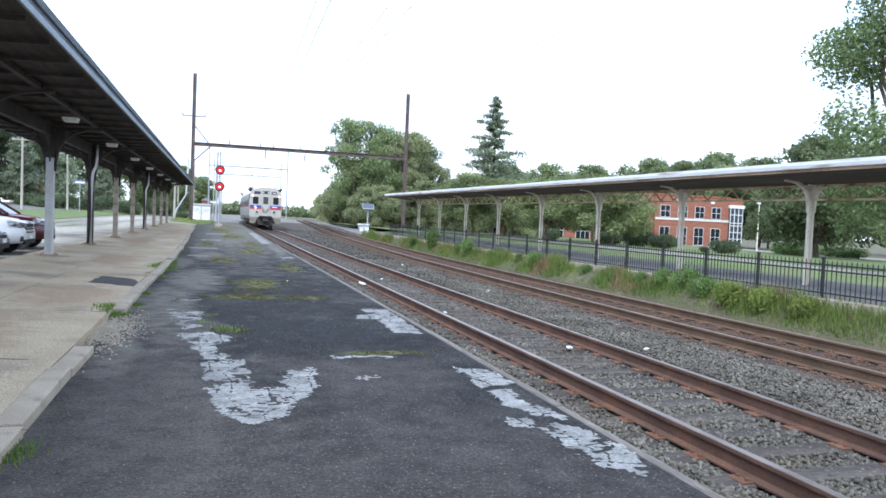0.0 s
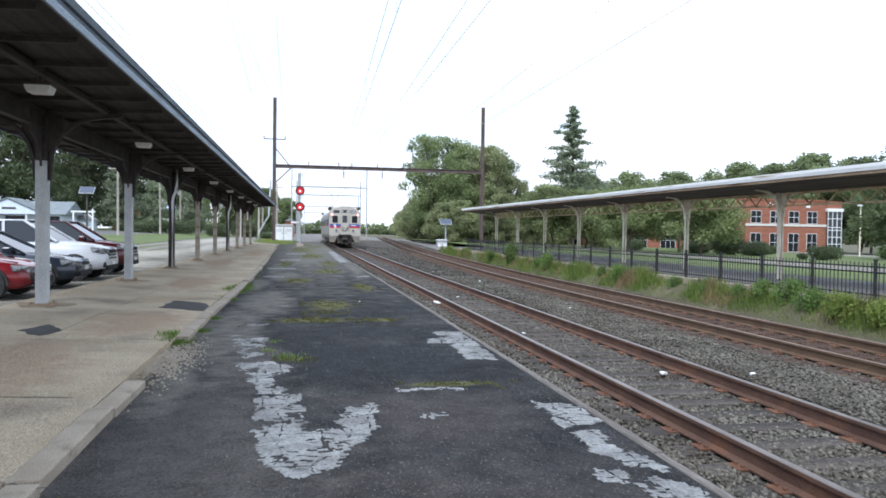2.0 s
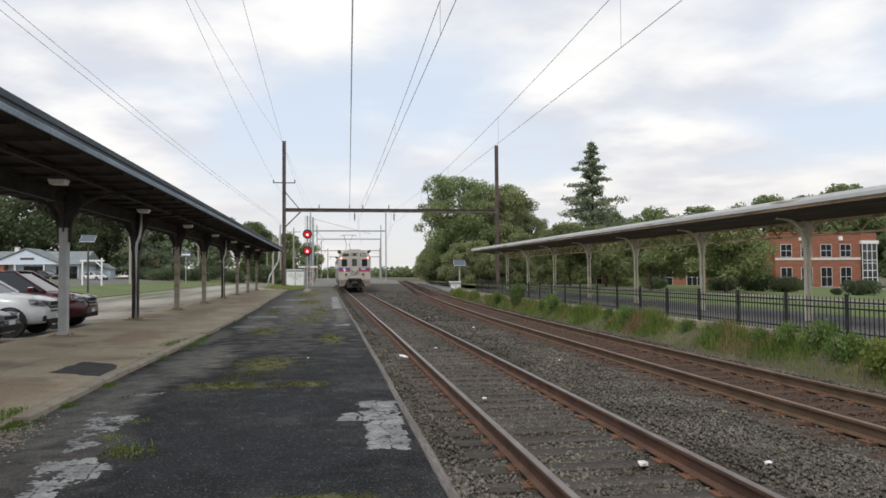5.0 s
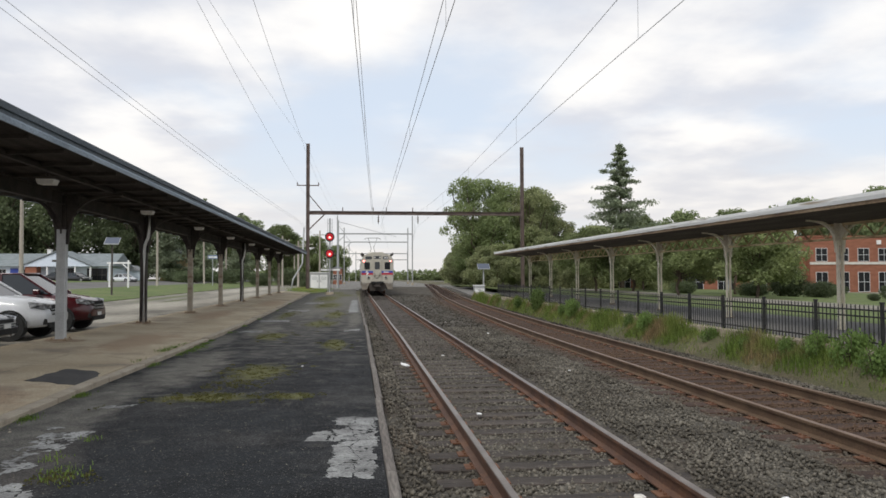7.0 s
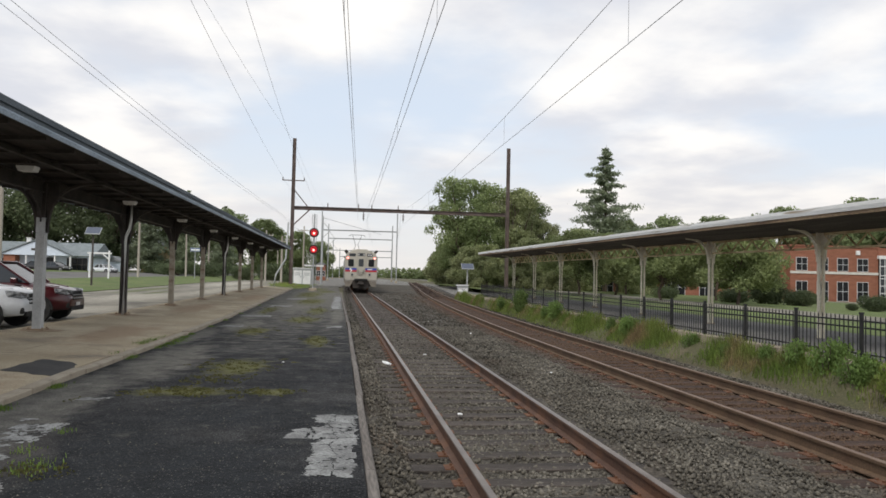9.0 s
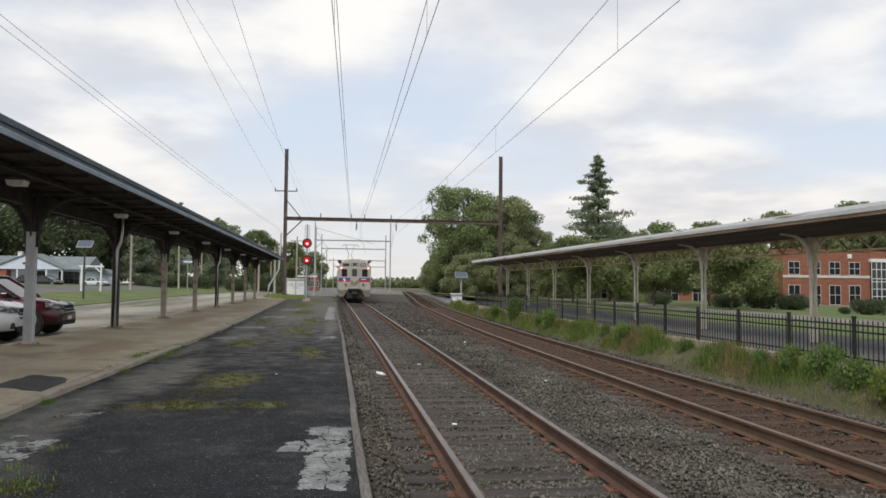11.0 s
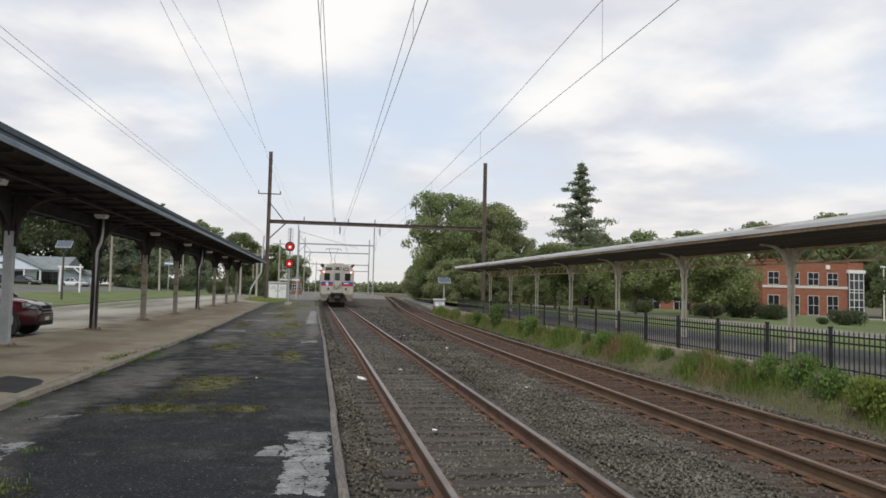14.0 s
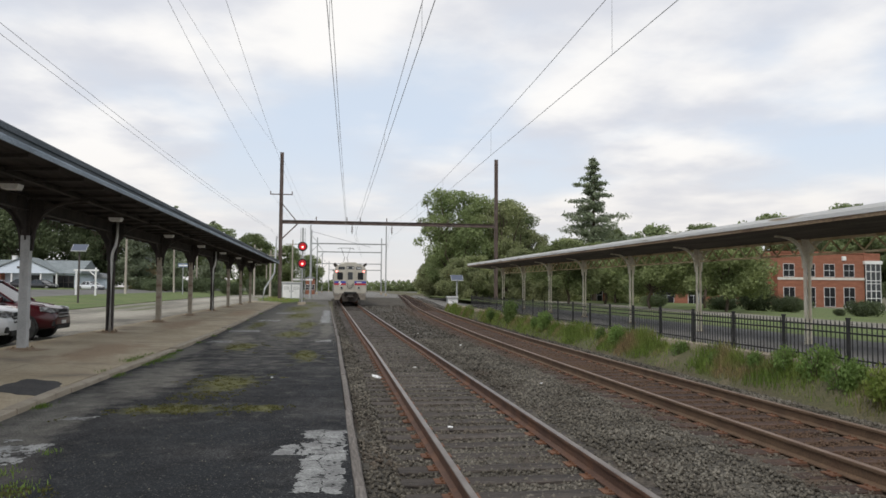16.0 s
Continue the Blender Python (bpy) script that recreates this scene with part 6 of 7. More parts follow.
# ---- buildings ----
def window(parent, x, y, z, w, h, cols, rows, frame_mat, name="window"):
    """A window in a wall that faces -y: surround, pane and glazing bars."""
    bm = bmesh.new()
    box(bm, x - w / 2 - 0.07, x + w / 2 + 0.07, y - 0.05, y + 0.12, z - 0.07, z + h + 0.07)
    fr = part(name, bm, frame_mat, parent)
    bm = bmesh.new()
    box(bm, x - w / 2, x + w / 2, y - 0.055, y - 0.045, z, z + h)
    part("pane", bm, WINDOW_GLASS, fr)
    for i in range(1, cols):
        bm = bmesh.new()
        xx = x - w / 2 + w * i / cols
        box(bm, xx - 0.025, xx + 0.025, y - 0.08, y - 0.05, z, z + h)
        part("mullion", bm, frame_mat, fr)
    for i in range(1, rows):
        bm = bmesh.new()
        zz = z + h * i / rows
        box(bm, x - w / 2, x + w / 2, y - 0.078, y - 0.052, zz - 0.03, zz + 0.03)
        part("glazing_bar", bm, frame_mat, fr)
    return fr


def build_brick_building():
    b = thing("brick_building", "two-storey red brick office building with white bands", "building")
    y0, z0, top = 110.0, -1.40, 7.9
    bm = bmesh.new()
    box(bm, 70.5, 86.0, y0, y0 + 24, z0 - 0.4, top)
    part("main_wall", bm, BRICK, b)
    bm = bmesh.new()
    box(bm, 36, 70.5, y0 + 1.2, y0 + 22, z0 - 0.4, 5.4)
    part("low_wing_wall", bm, BRICK, b)
    bm = bmesh.new()
    box(bm, 70.3, 86.2, y0 - 0.12, y0 + 24.2, top, top + 0.25)
    box(bm, 71, 85.5, y0 + 0.6, y0 + 23, top + 0.25, top + 0.3)
    part("parapet_cap", bm, BRICK, b)
    bm = bmesh.new()
    box(bm, 35.8, 70.5, y0 + 1.0, y0 + 22.2, 5.4, 5.7)
    part("wing_roof", bm, STONE_BAND, b)
    bm = bmesh.new()
    box(bm, 70.45, 86.0, y0 - 0.10, y0 + 0.02, 3.55, 3.95)
    part("stone_band", bm, STONE_BAND, b)
    bm = bmesh.new()
    box(bm, 70.45, 86.0, y0 - 0.12, y0 + 0.02, z0, z0 + 0.5)
    part("plinth", bm, STONE_BAND, b)
    for x in (72.45, 76.1, 79.65, 83.2):
        window(b, x, y0, 4.1, 1.85, 2.0, 2, 2, SASH)
        window(b, x, y0, -0.75, 1.9, 3.05, 2, 2, SASH)
    for x in (40, 46, 51.5, 57, 62.5, 67.5):
        window(b, x, y0 + 1.2, -0.6, 2.6 if x != 51.5 else 3.4, 3.0, 3, 2, SASH)
    for x in (75.1, 82.3):
        bm = bmesh.new()
        box(bm, x - 0.35, x + 0.35, y0 - 0.2, y0 + 0.02, 6.75, 7.45, 0.03)
        part("wall_panel", bm, WHITE, b)
    # glazed stair corner
    bm = bmesh.new()
    box(bm, 86.0, 88.8, y0 - 0.3, y0 + 6, z0 - 0.3, 6.2)
    st = part("glazed_corner", bm, GLASS, b)
    bm = bmesh.new()
    box(bm, 85.8, 89.0, y0 - 0.5, y0 + 6.2, 6.2, 6.75)
    part("corner_cornice", bm, WHITE, st)
    bm = bmesh.new()
    box(bm, 85.9, 88.9, y0 - 0.1, y0 + 6.1, 6.75, 8.0)
    part("corner_top", bm, BRICK, st)
    for i in range(4):
        bm = bmesh.new()
        x = 86.06 + 2.68 * i / 3
        box(bm, x - 0.05, x + 0.05, y0 - 0.36, y0 - 0.3, z0, 6.2)
        part("mullion", bm, WHITE, st)
    for z in (0.6, 1.8, 3.0, 3.5, 5.0):
        bm = bmesh.new()
        box(bm, 86.0, 88.8, y0 - 0.35, y0 - 0.3, z - 0.05, z + 0.05)
        part("glazing_bar", bm, WHITE, st)
    b.location.x = -0.8
    return b


build_brick_building()


def build_white_house():
    h = thing("low_white_building", "low pale blue-white building with teal-grey roof and brick porch", "building")
    y0, z0 = 125.0, 1.2
    bm = bmesh.new()
    box(bm, -66, -41.5, y0, y0 + 9, z0 - 0.2, z0 + 2.55)
    part("wall", bm, PALE_SIDING, h)
    bm = bmesh.new()
    prism(bm, [(-66.8, y0 - 0.6, z0 + 2.5), (-66.8, y0 + 9.6, z0 + 2.5), (-66.8, y0 + 4.5, z0 + 4.7)], (26.2, 0, 0))
    part("roof", bm, TEAL_ROOF, h)
    bm = bmesh.new()
    prism(bm, [(-54.0, y0 - 1.8, z0 + 2.45), (-43.5, y0 - 1.8, z0 + 2.45), (-48.6, y0 - 1.8, z0 + 4.75)], (0, 6, 0))
    g = part("gable", bm, PALE_SIDING, h)
    bm = bmesh.new()
    for s, xa in ((-1, -54.4), (1, -43.1)):
        prism(bm, [(xa, y0 - 2.0, z0 + 2.35), (-48.6, y0 - 2.0, z0 + 4.85), (-48.6, y0 - 2.0, z0 + 5.02), (xa, y0 - 2.0, z0 + 2.5)], (0, 6.2, 0))
    part("gable_roof", bm, TEAL_ROOF, g)
    bm = bmesh.new()
    box(bm, -49.4, -47.4, y0 - 1.86, y0 - 1.8, z0 + 3.2, z0 + 3.5)
    part("lettering_bar", bm, DARK_STEEL, g)
    bm = bmesh.new()
    box(bm, -53.5, -51.8, y0 - 1.6, y0 + 0.1, z0 - 0.2, z0 + 2.45)
    part("brick_pier", bm, BRICK, h)
    for x in (-50.2, -46.0, -43.7):
        bm = bmesh.new()
        bar(bm, (x, y0 - 1.6, z0 - 0.1), (x, y0 - 1.6, z0 + 2.45), 0.14, 10)
        part("porch_post", bm, WHITE, h)
    bm = bmesh.new()
    box(bm, -56.4, -55.2, y0 - 0.06, y0 + 0.05, z0, z0 + 2.2)
    part("door", bm, BLUE, h)
    for x in (-64, -62.3, -60.6, -58.9, -57.6, -54.4):
        window(h, x, y0, z0 + 0.8, 1.1, 1.2, 2, 1, WHITE)
    for x in (-48.0, -43.2):
        window(h, x, y0 - 0.02, z0 + 0.1, 3.0, 2.0, 4, 2, DARK_STEEL)
    bm = bmesh.new()
    box(bm, -52.5, -51.9, y0 + 3.9, y0 + 4.5, z0 + 4.2, z0 + 5.3)
    cu = part("chimney", bm, WHITE, h)
    bm = bmesh.new()
    box(bm, -52.56, -51.84, y0 + 3.84, y0 + 4.56, z0 + 5.3, z0 + 5.4)
    part("chimney_cap", bm, STONE_BAND, cu)
    return h


build_white_house()


def build_house(x, y, z, w, d, h, wall_mat, label):
    b = thing("house", label, "house", at=pose(x, y, z))
    bm = bmesh.new()
    box(bm, -w / 2, w / 2, 0, d, -0.3, h)
    part("wall", bm, wall_mat, b)
    bm = bmesh.new()
    prism(bm, [(-w / 2 - 0.3, -0.3, h - 0.05), (w / 2 + 0.3, -0.3, h - 0.05), (0, -0.3, h + w * 0.36)], (0, d + 0.6, 0))
    part("roof", bm, SHINGLE, b)
    for zz in [0.9 + 2.8 * k for k in range(int(h // 2.7))]:
        for xx in (-w * 0.25, w * 0.25):
            window(b, xx, 0, zz, 1.0, 1.3, 2, 2, WHITE)
    return b


YELLOW_WALL = material("yellow_siding", (0.40, 0.29, 0.14), (0.48, 0.36, 0.18), 1, 0.8, fine=12, stretch=(0.2, 0.2, 6))
build_house(-36.6, 144, 1.1, 3.8, 6, 5.2, YELLOW_WALL, "yellow two-storey house among dark trees")
build_house(-40.6, 134, 1.15, 2.6, 3.0, 1.9, PALE_SIDING, "small white garden shed")
build_house(-6.9, 190, 0.3, 2.2, 8, 3.8, BRICK, "low red brick house far down the line")


# rust washed out of the canopy posts onto the walkway
for k, y in enumerate(POST_Y[2:9]):
    ring = [(-8.2 + 0.42 * math.cos(a) * (1 + 0.35 * math.sin(3 * a + k)), y + 0.55 * math.sin(a) * (1 + 0.3 * math.cos(2 * a + k))) for a in [math.tau * i / 18 for i in range(18)]]
    flat_patch("rust_stain", ring, lambda x, y: walk_z(x, y) + 0.004, RUST_STAIN, "brown rust stain round the foot of a post", "stain", 60 + k, "stuff")


# ---- vegetation ----
def leaf_quads(centre, normal_dir, size, rng, aspect=0.6):
    """Small bent leaves (two triangles each) at the given centres. Returns vertices and faces."""
    n = len(centre)
    d = rng.normal(size=(n, 3)) + normal_dir * 0.7
    d /= np.linalg.norm(d, axis=1)[:, None] + 1e-9
    u = np.cross(d, rng.normal(size=(n, 3)))
    u /= np.linalg.norm(u, axis=1)[:, None] + 1e-9
    w = np.cross(d, u)
    s = size * rng.uniform(0.6, 1.3, (n, 1))
    bend = d * s * rng.uniform(-0.25, 0.25, (n, 1))
    v = np.stack([centre - u * s, centre + w * s * aspect + bend, centre + u * s, centre - w * s * aspect + bend], 1).reshape(-1, 3)
    f = np.arange(n * 4).reshape(n, 4)
    return v, f


def blob_leaves(blobs, count, size, rng):
    """Leaves spread in the outer shells of round clumps (x, y, z, r), thinned by noise so that gaps show."""
    blobs = np.array(blobs, float)
    p = blobs[:, 3] ** 2
    pick = rng.choice(len(blobs), count, p=p / p.sum())
    d = rng.normal(size=(count, 3))
    d /= np.linalg.norm(d, axis=1)[:, None]
    r = blobs[pick, 3] * (0.35 + 0.75 * rng.random(count) ** 0.7)
    c = blobs[pick, :3] + d * r[:, None] * np.array([1, 1, 0.8])
    # sprigs: pull the leaves towards shared points, so that they bunch
    k = max(8, count // 14)
    seeds = c[rng.choice(count, k)]
    own = rng.integers(0, k, count)
    near = np.linalg.norm(seeds[own] - c, axis=1) < blobs[pick, 3] * 0.9
    c[near] = c[near] * 0.4 + seeds[own][near] * 0.6 + rng.normal(size=(near.sum(), 3)) * size * 2.2
    return leaf_quads(c, d, size, rng)


def limb(bm, a, b, r0, r1, rng, n=4):
    pts = [Vector(a).lerp(Vector(b), i / n) + Vector(rng.normal(size=3)) * 0.06 * (Vector(b) - Vector(a)).length * (0 < i < n) * 0.6 for i in range(n + 1)]
    for i in range(n):
        bar(bm, pts[i], pts[i + 1], r0 + (r1 - r0) * i / n, 7, r0 + (r1 - r0) * (i + 1) / n)


def broad_tree(name, label, h, r, seed, leaf, leaves, size, trunk_share=0.28, group="trees", clumps=20, columnar=0.0):
    leaves, size, clumps = int(leaves * 1.6), size * 0.66, int(clumps * 1.5)
    rng = np.random.default_rng(seed)
    t = thing(name, label, "tree", group)
    blobs = []
    clumps = int(clumps * 2)
    for i in range(clumps):
        u = (i + 0.5) / clumps
        z = h * (trunk_share + (1 - trunk_share) * (u ** 0.8)) * 0.97
        spread = r * (math.sin(math.pi * min(0.98, (0.22 + 0.72 * u))) ** (0.7 - 0.4 * columnar))
        a = rng.uniform(0, math.tau)
        q = spread * rng.uniform(0.2, 0.95)
        rad = r * rng.uniform(0.13, 0.34) * (1.1 - 0.35 * u)
        blobs.append((q * math.cos(a), q * math.sin(a), min(z, h - rad * 0.75), rad))
    bm = bmesh.new()
    limb(bm, (0, 0, -0.3), (0, 0, h * 0.55), 0.035 * h * 0.6, 0.015 * h, rng)
    for b in blobs[:: 4]:
        limb(bm, (0, 0, h * trunk_share * rng.uniform(0.8, 1.3)), b[:3], 0.010 * h, 0.003 * h, rng)
    part("trunk", bm, BARK, t)
    v, f = blob_leaves(blobs, leaves, size, rng)
    ob = new("crown", raw_mesh("crown", v, f, leaf))
    ob.parent = t
    return t


def conifer(name, label, h, r, seed, leaves=9000, size=0.30):
    rng = np.random.default_rng(seed)
    t = thing(name, label, "tree", "conifers")
    bm = bmesh.new()
    bar(bm, (0, 0, -0.3), (0, 0, h), 0.016 * h, 9, 0.02)
    cs = []
    n = 84
    for i in range(n):
        u = i / n
        z = h * (0.10 + 0.88 * u) + rng.normal() * 0.25
        reach = r * (1 - u) ** 0.95 * rng.uniform(0.35, 1.15) + 0.25
        a = i * 2.4 + rng.uniform(-0.4, 0.4)
        tip = Vector((reach * math.cos(a), reach * math.sin(a), z + reach * rng.uniform(-0.10, 0.34)))
        bar(bm, (0, 0, z), tip, 0.05, 5, 0.012)
        m = int(leaves / n * (0.4 + 1.2 * (1 - u)))
        w = rng.uniform(0.22, 1.05, m)
        c = np.array((0, 0, z)) + w[:, None] * (np.array(tip) - np.array((0, 0, z)))
        c += rng.normal(size=(m, 3)) * np.array([0.5, 0.5, 0.3]) * (0.35 + 0.9 * (1 - u))
        cs.append(c)
    part("trunk", bm, BARK, t)
    c = np.concatenate(cs)
    v, f = leaf_quads(c, np.zeros_like(c) + (0, 0, 0.5), size, rng, 0.4)
    ob = new("crown", raw_mesh("crown", v, f, NEEDLE))
    ob.parent = t
    return t


def put(t, *places):
    """The first place takes the tree itself, the others copies; each place: x, y, z, turn, size."""
    for i, (x, y, z, rz, s) in enumerate(places):
        m = pose(x, y, on_lawn(x, y, z), 0, 0, rz) @ Matrix.Diagonal((s, s, s * (0.95 + 0.1 * ((i * 7) % 3) / 2), 1))
        if i == 0:
            t.matrix_basis = m
        else:
            c = copy_thing(t, Matrix.Identity(4))
            c.matrix_basis = m


# the great tree by the line, in two crowns
put(broad_tree("oak_tree", "large spreading green tree beside the railway line", 16.9, 6.4, 11, LEAF_OAK, 26000, 0.25, 0.12, clumps=36, columnar=0.9), (16.6, 106, 0, 20, 1.0), (26, 112, 0, 140, 0.80))
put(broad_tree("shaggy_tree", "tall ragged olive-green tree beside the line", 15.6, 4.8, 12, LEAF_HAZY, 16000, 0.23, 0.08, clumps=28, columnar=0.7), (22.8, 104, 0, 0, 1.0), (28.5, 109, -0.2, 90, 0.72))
put(conifer("spruce_tree", "tall ragged grey-green conifer", 23.5, 9.0, 21, 20000, 0.25), (37.6, 107, -0.2, 0, 1.0))
put(conifer("spruce_tree", "dark conifer beyond the street", 17, 4.2, 22, 6000, 0.34), (-36.5, 141, 1.0, 30, 1.0), (-31, 146, 0.9, 120, 0.95), (-63, 150, 1.2, 200, 1.0), (-27, 165, 0.7, 70, 0.95))
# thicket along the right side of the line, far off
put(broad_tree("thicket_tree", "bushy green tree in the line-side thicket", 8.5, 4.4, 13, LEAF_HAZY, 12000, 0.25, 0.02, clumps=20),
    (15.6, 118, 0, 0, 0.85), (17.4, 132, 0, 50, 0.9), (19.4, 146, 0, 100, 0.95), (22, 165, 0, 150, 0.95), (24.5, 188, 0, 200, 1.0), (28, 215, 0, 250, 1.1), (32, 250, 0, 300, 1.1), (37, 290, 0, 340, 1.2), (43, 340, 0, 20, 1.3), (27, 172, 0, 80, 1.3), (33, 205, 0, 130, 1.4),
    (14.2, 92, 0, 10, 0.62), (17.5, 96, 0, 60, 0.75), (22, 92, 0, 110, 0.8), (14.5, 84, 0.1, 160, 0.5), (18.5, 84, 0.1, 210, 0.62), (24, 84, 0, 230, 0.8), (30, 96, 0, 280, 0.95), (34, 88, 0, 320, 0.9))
put(broad_tree("pale_tree", "light green tree behind the far canopy", 9.5, 4.2, 14, LEAF_PALE, 6500, 0.34, 0.15, clumps=20),
    (33.5, 112, -0.2, 0, 0.95), (46, 112, -0.3, 90, 1.0))
# trees on the right lawn, trunks showing under low crowns
put(broad_tree("lawn_tree", "round green tree on the lawn by the brick building", 7.6, 4.6, 15, LEAF, 12500, 0.21, 0.26, clumps=22),
    (27.5, 53, 0.2, 0, 0.80), (23.5, 57, 0.2, 100, 0.74), (33, 66, 0.1, 200, 0.88), (25.5, 72, 0.2, 300, 0.86), (19.8, 66, 0.3, 30, 0.76), (30, 80, 0.1, 60, 0.78), (41, 76, 0, 130, 0.78), (47, 86, -0.1, 180, 0.80), (37, 95, 0, 220, 0.88))
put(broad_tree("tall_tree", "tall leafy tree behind the far platform", 19.0, 5.4, 16, LEAF_PALE, 22000, 0.17, 0.1, clumps=26, columnar=0.6), (30.0, 28, 0.1, 0, 1.0))
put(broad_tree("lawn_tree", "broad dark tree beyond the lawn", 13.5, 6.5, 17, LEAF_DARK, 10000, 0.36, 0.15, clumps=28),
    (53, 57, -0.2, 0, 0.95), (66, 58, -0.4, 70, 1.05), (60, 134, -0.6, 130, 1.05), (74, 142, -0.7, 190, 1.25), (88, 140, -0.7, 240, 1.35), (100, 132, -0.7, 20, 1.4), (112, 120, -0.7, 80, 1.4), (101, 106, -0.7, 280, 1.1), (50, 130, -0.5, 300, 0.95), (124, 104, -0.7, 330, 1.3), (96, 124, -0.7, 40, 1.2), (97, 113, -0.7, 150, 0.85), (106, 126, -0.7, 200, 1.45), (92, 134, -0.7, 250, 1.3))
# woods beyond the street
put(broad_tree("street_tree", "tall dark tree behind the low white building", 17.5, 7.2, 18, LEAF_DEEP, 10000, 0.42, 0.08, clumps=30),
    (-44, 146, 1.2, 0, 1.0), (-56, 144, 1.2, 60, 1.1), (-68, 142, 1.2, 120, 1.15), (-80, 138, 1.2, 180, 1.1), (-92, 132, 1.2, 240, 1.15), (-104, 120, 1.2, 300, 1.2), (-50, 158, 1.2, 30, 1.2),
    (-40, 176, 1.2, 210, 1.0), (-112, 100, 1.2, 80, 1.2), (-75, 156, 1.2, 10, 1.25))
# paler leaf than the street trees, its colour standing in for distance haze
put(broad_tree("lane_tree", "leafy green tree far down the lane", 16.5, 6.6, 19, LEAF_OAK, 9000, 0.42, 0.12, clumps=26),
    (-20, 178, 0.6, 90, 0.88), (-30, 184, 0.9, 150, 0.98), (-13.5, 205, 0.3, 270, 0.75), (-22, 222, 0.5, 330, 0.92), (-8.5, 235, 0.2, 45, 0.72))



def build_far_woods():
    rng = np.random.default_rng(40)
    blobs = []
    for k in range(150):
        x = -70 + 230 * k / 150
        blobs.append((x + rng.normal(), 430 + 12 * rng.normal(), 2.0 + 2.5 * rng.random() + 1.6 * noise.noise((x * 0.06, 0, 0)), 3.2))
        blobs.append((x + rng.normal(), 425, 0.8, 3.0))
    v, f = blob_leaves(blobs, 16000, 0.9, rng)
    return tagged(new("far_woods", raw_mesh("far_woods", v, f, LEAF_DARK)), "low hazy tree line at the horizon", "woods", kind="stuff")


build_far_woods()


def hedge(name, label, places, seed, leaf, count=6500, size=0.09):
    """Clipped or rounded shrubs, each a bush of its own."""
    rng = np.random.default_rng(seed)
    blobs = [(0.45 * rng.normal(), 0.45 * rng.normal(), 0.36 + 0.2 * rng.random(), 0.55) for _ in range(9)]
    t = thing(name, label, "shrub", "shrubs")
    v, f = blob_leaves(blobs, count, size * 0.55, rng)
    ob = new("foliage", raw_mesh("foliage", v, f, leaf))
    ob.parent = t
    bm = bmesh.new()
    for k in range(5):
        limb(bm, (0, 0, -0.05), (0.3 * rng.normal(), 0.3 * rng.normal(), 0.8), 0.03, 0.01, rng)
    part("stems", bm, BARK, t)
    for i, (x, y, z, sx, sz) in enumerate(places):
        m = pose(x, y, on_lawn(x, y, z), 0, 0, 53 * i) @ Matrix.Diagonal((sx, sx, sz, 1))
        if i == 0:
            t.matrix_basis = m
        else:
            c = copy_thing(t, Matrix.Identity(4))
            c.matrix_basis = m


hedge("round_shrub", "rounded dark green shrub on the lawn", ((36.2, 58, -0.05, 1.15, 1.35), (36.6, 50, 0.0, 1.05, 1.15), (34.4, 50, 0.0, 0.42, 0.5), (34.4, 61, 0, 1.5, 2.5), (31.0, 60, 0.05, 1.1, 1.2), (28, 66, 0.1, 1.1, 1.2), (46, 70, -0.1, 1.0, 1.0)), 31, LEAF_DEEP, 9000)
hedge("pale_shrub", "pale green shrub by the forecourt", ((58, 66, -0.2, 2.8, 1.6), (62, 68, -0.3, 2.2, 1.5), (66, 66, -0.3, 2.4, 1.4)), 32, LEAF_PALE)
hedge("weed_bush", "leafy green weed bush beside the iron fence", ((7.2, 14.5, 0.05, 0.40, 0.60), (7.3, 15.3, 0.1, 0.38, 0.70), (7.34, 16.2, 0.12, 0.30, 0.58), (7.3, 17.0, 0.1, 0.22, 0.42), (7.25, 23.9, 0.12, 0.30, 0.6), (7.3, 31.5, 0.2, 0.34, 0.7), (7.3, 37.5, 0.2, 0.46, 1.05), (7.2, 8.2, 0.1, 0.45, 0.7), (7.25, 20.3, 0.1, 0.24, 0.40), (7.3, 25.6, 0.1, 0.24, 0.46), (7.3, 33.0, 0.15, 0.26, 0.44), (7.25, 41.0, 0.15, 0.3, 0.5), (7.3, 18.6, 0.1, 0.18, 0.3)), 33, LEAF_WEED, 2400, 0.12)
hedge("yellow_weed_bush", "yellow-green weed bush at the track side", ((7.1, 13.3, 0.0, 0.36, 0.62), (7.15, 12.3, 0.0, 0.36, 0.56), (7.15, 11.2, 0.0, 0.32, 0.5)), 34, LEAF_YELLOW, 1600, 0.14)
hedge("verge_shrub", "dark rounded shrub at the far end of the lane", ((-13, 130, 0.3, 2.6, 3.0), (-18, 128, 0.4, 1.8, 2.2), (-9.0, 108, 0.3, 1.0, 1.0), (-29.5, 133, 0.95, 3.2, 2.4), (-24.5, 139, 0.8, 3.0, 2.6), (-34, 140, 1.1, 3, 2.6)), 35, LEAF_DEEP)


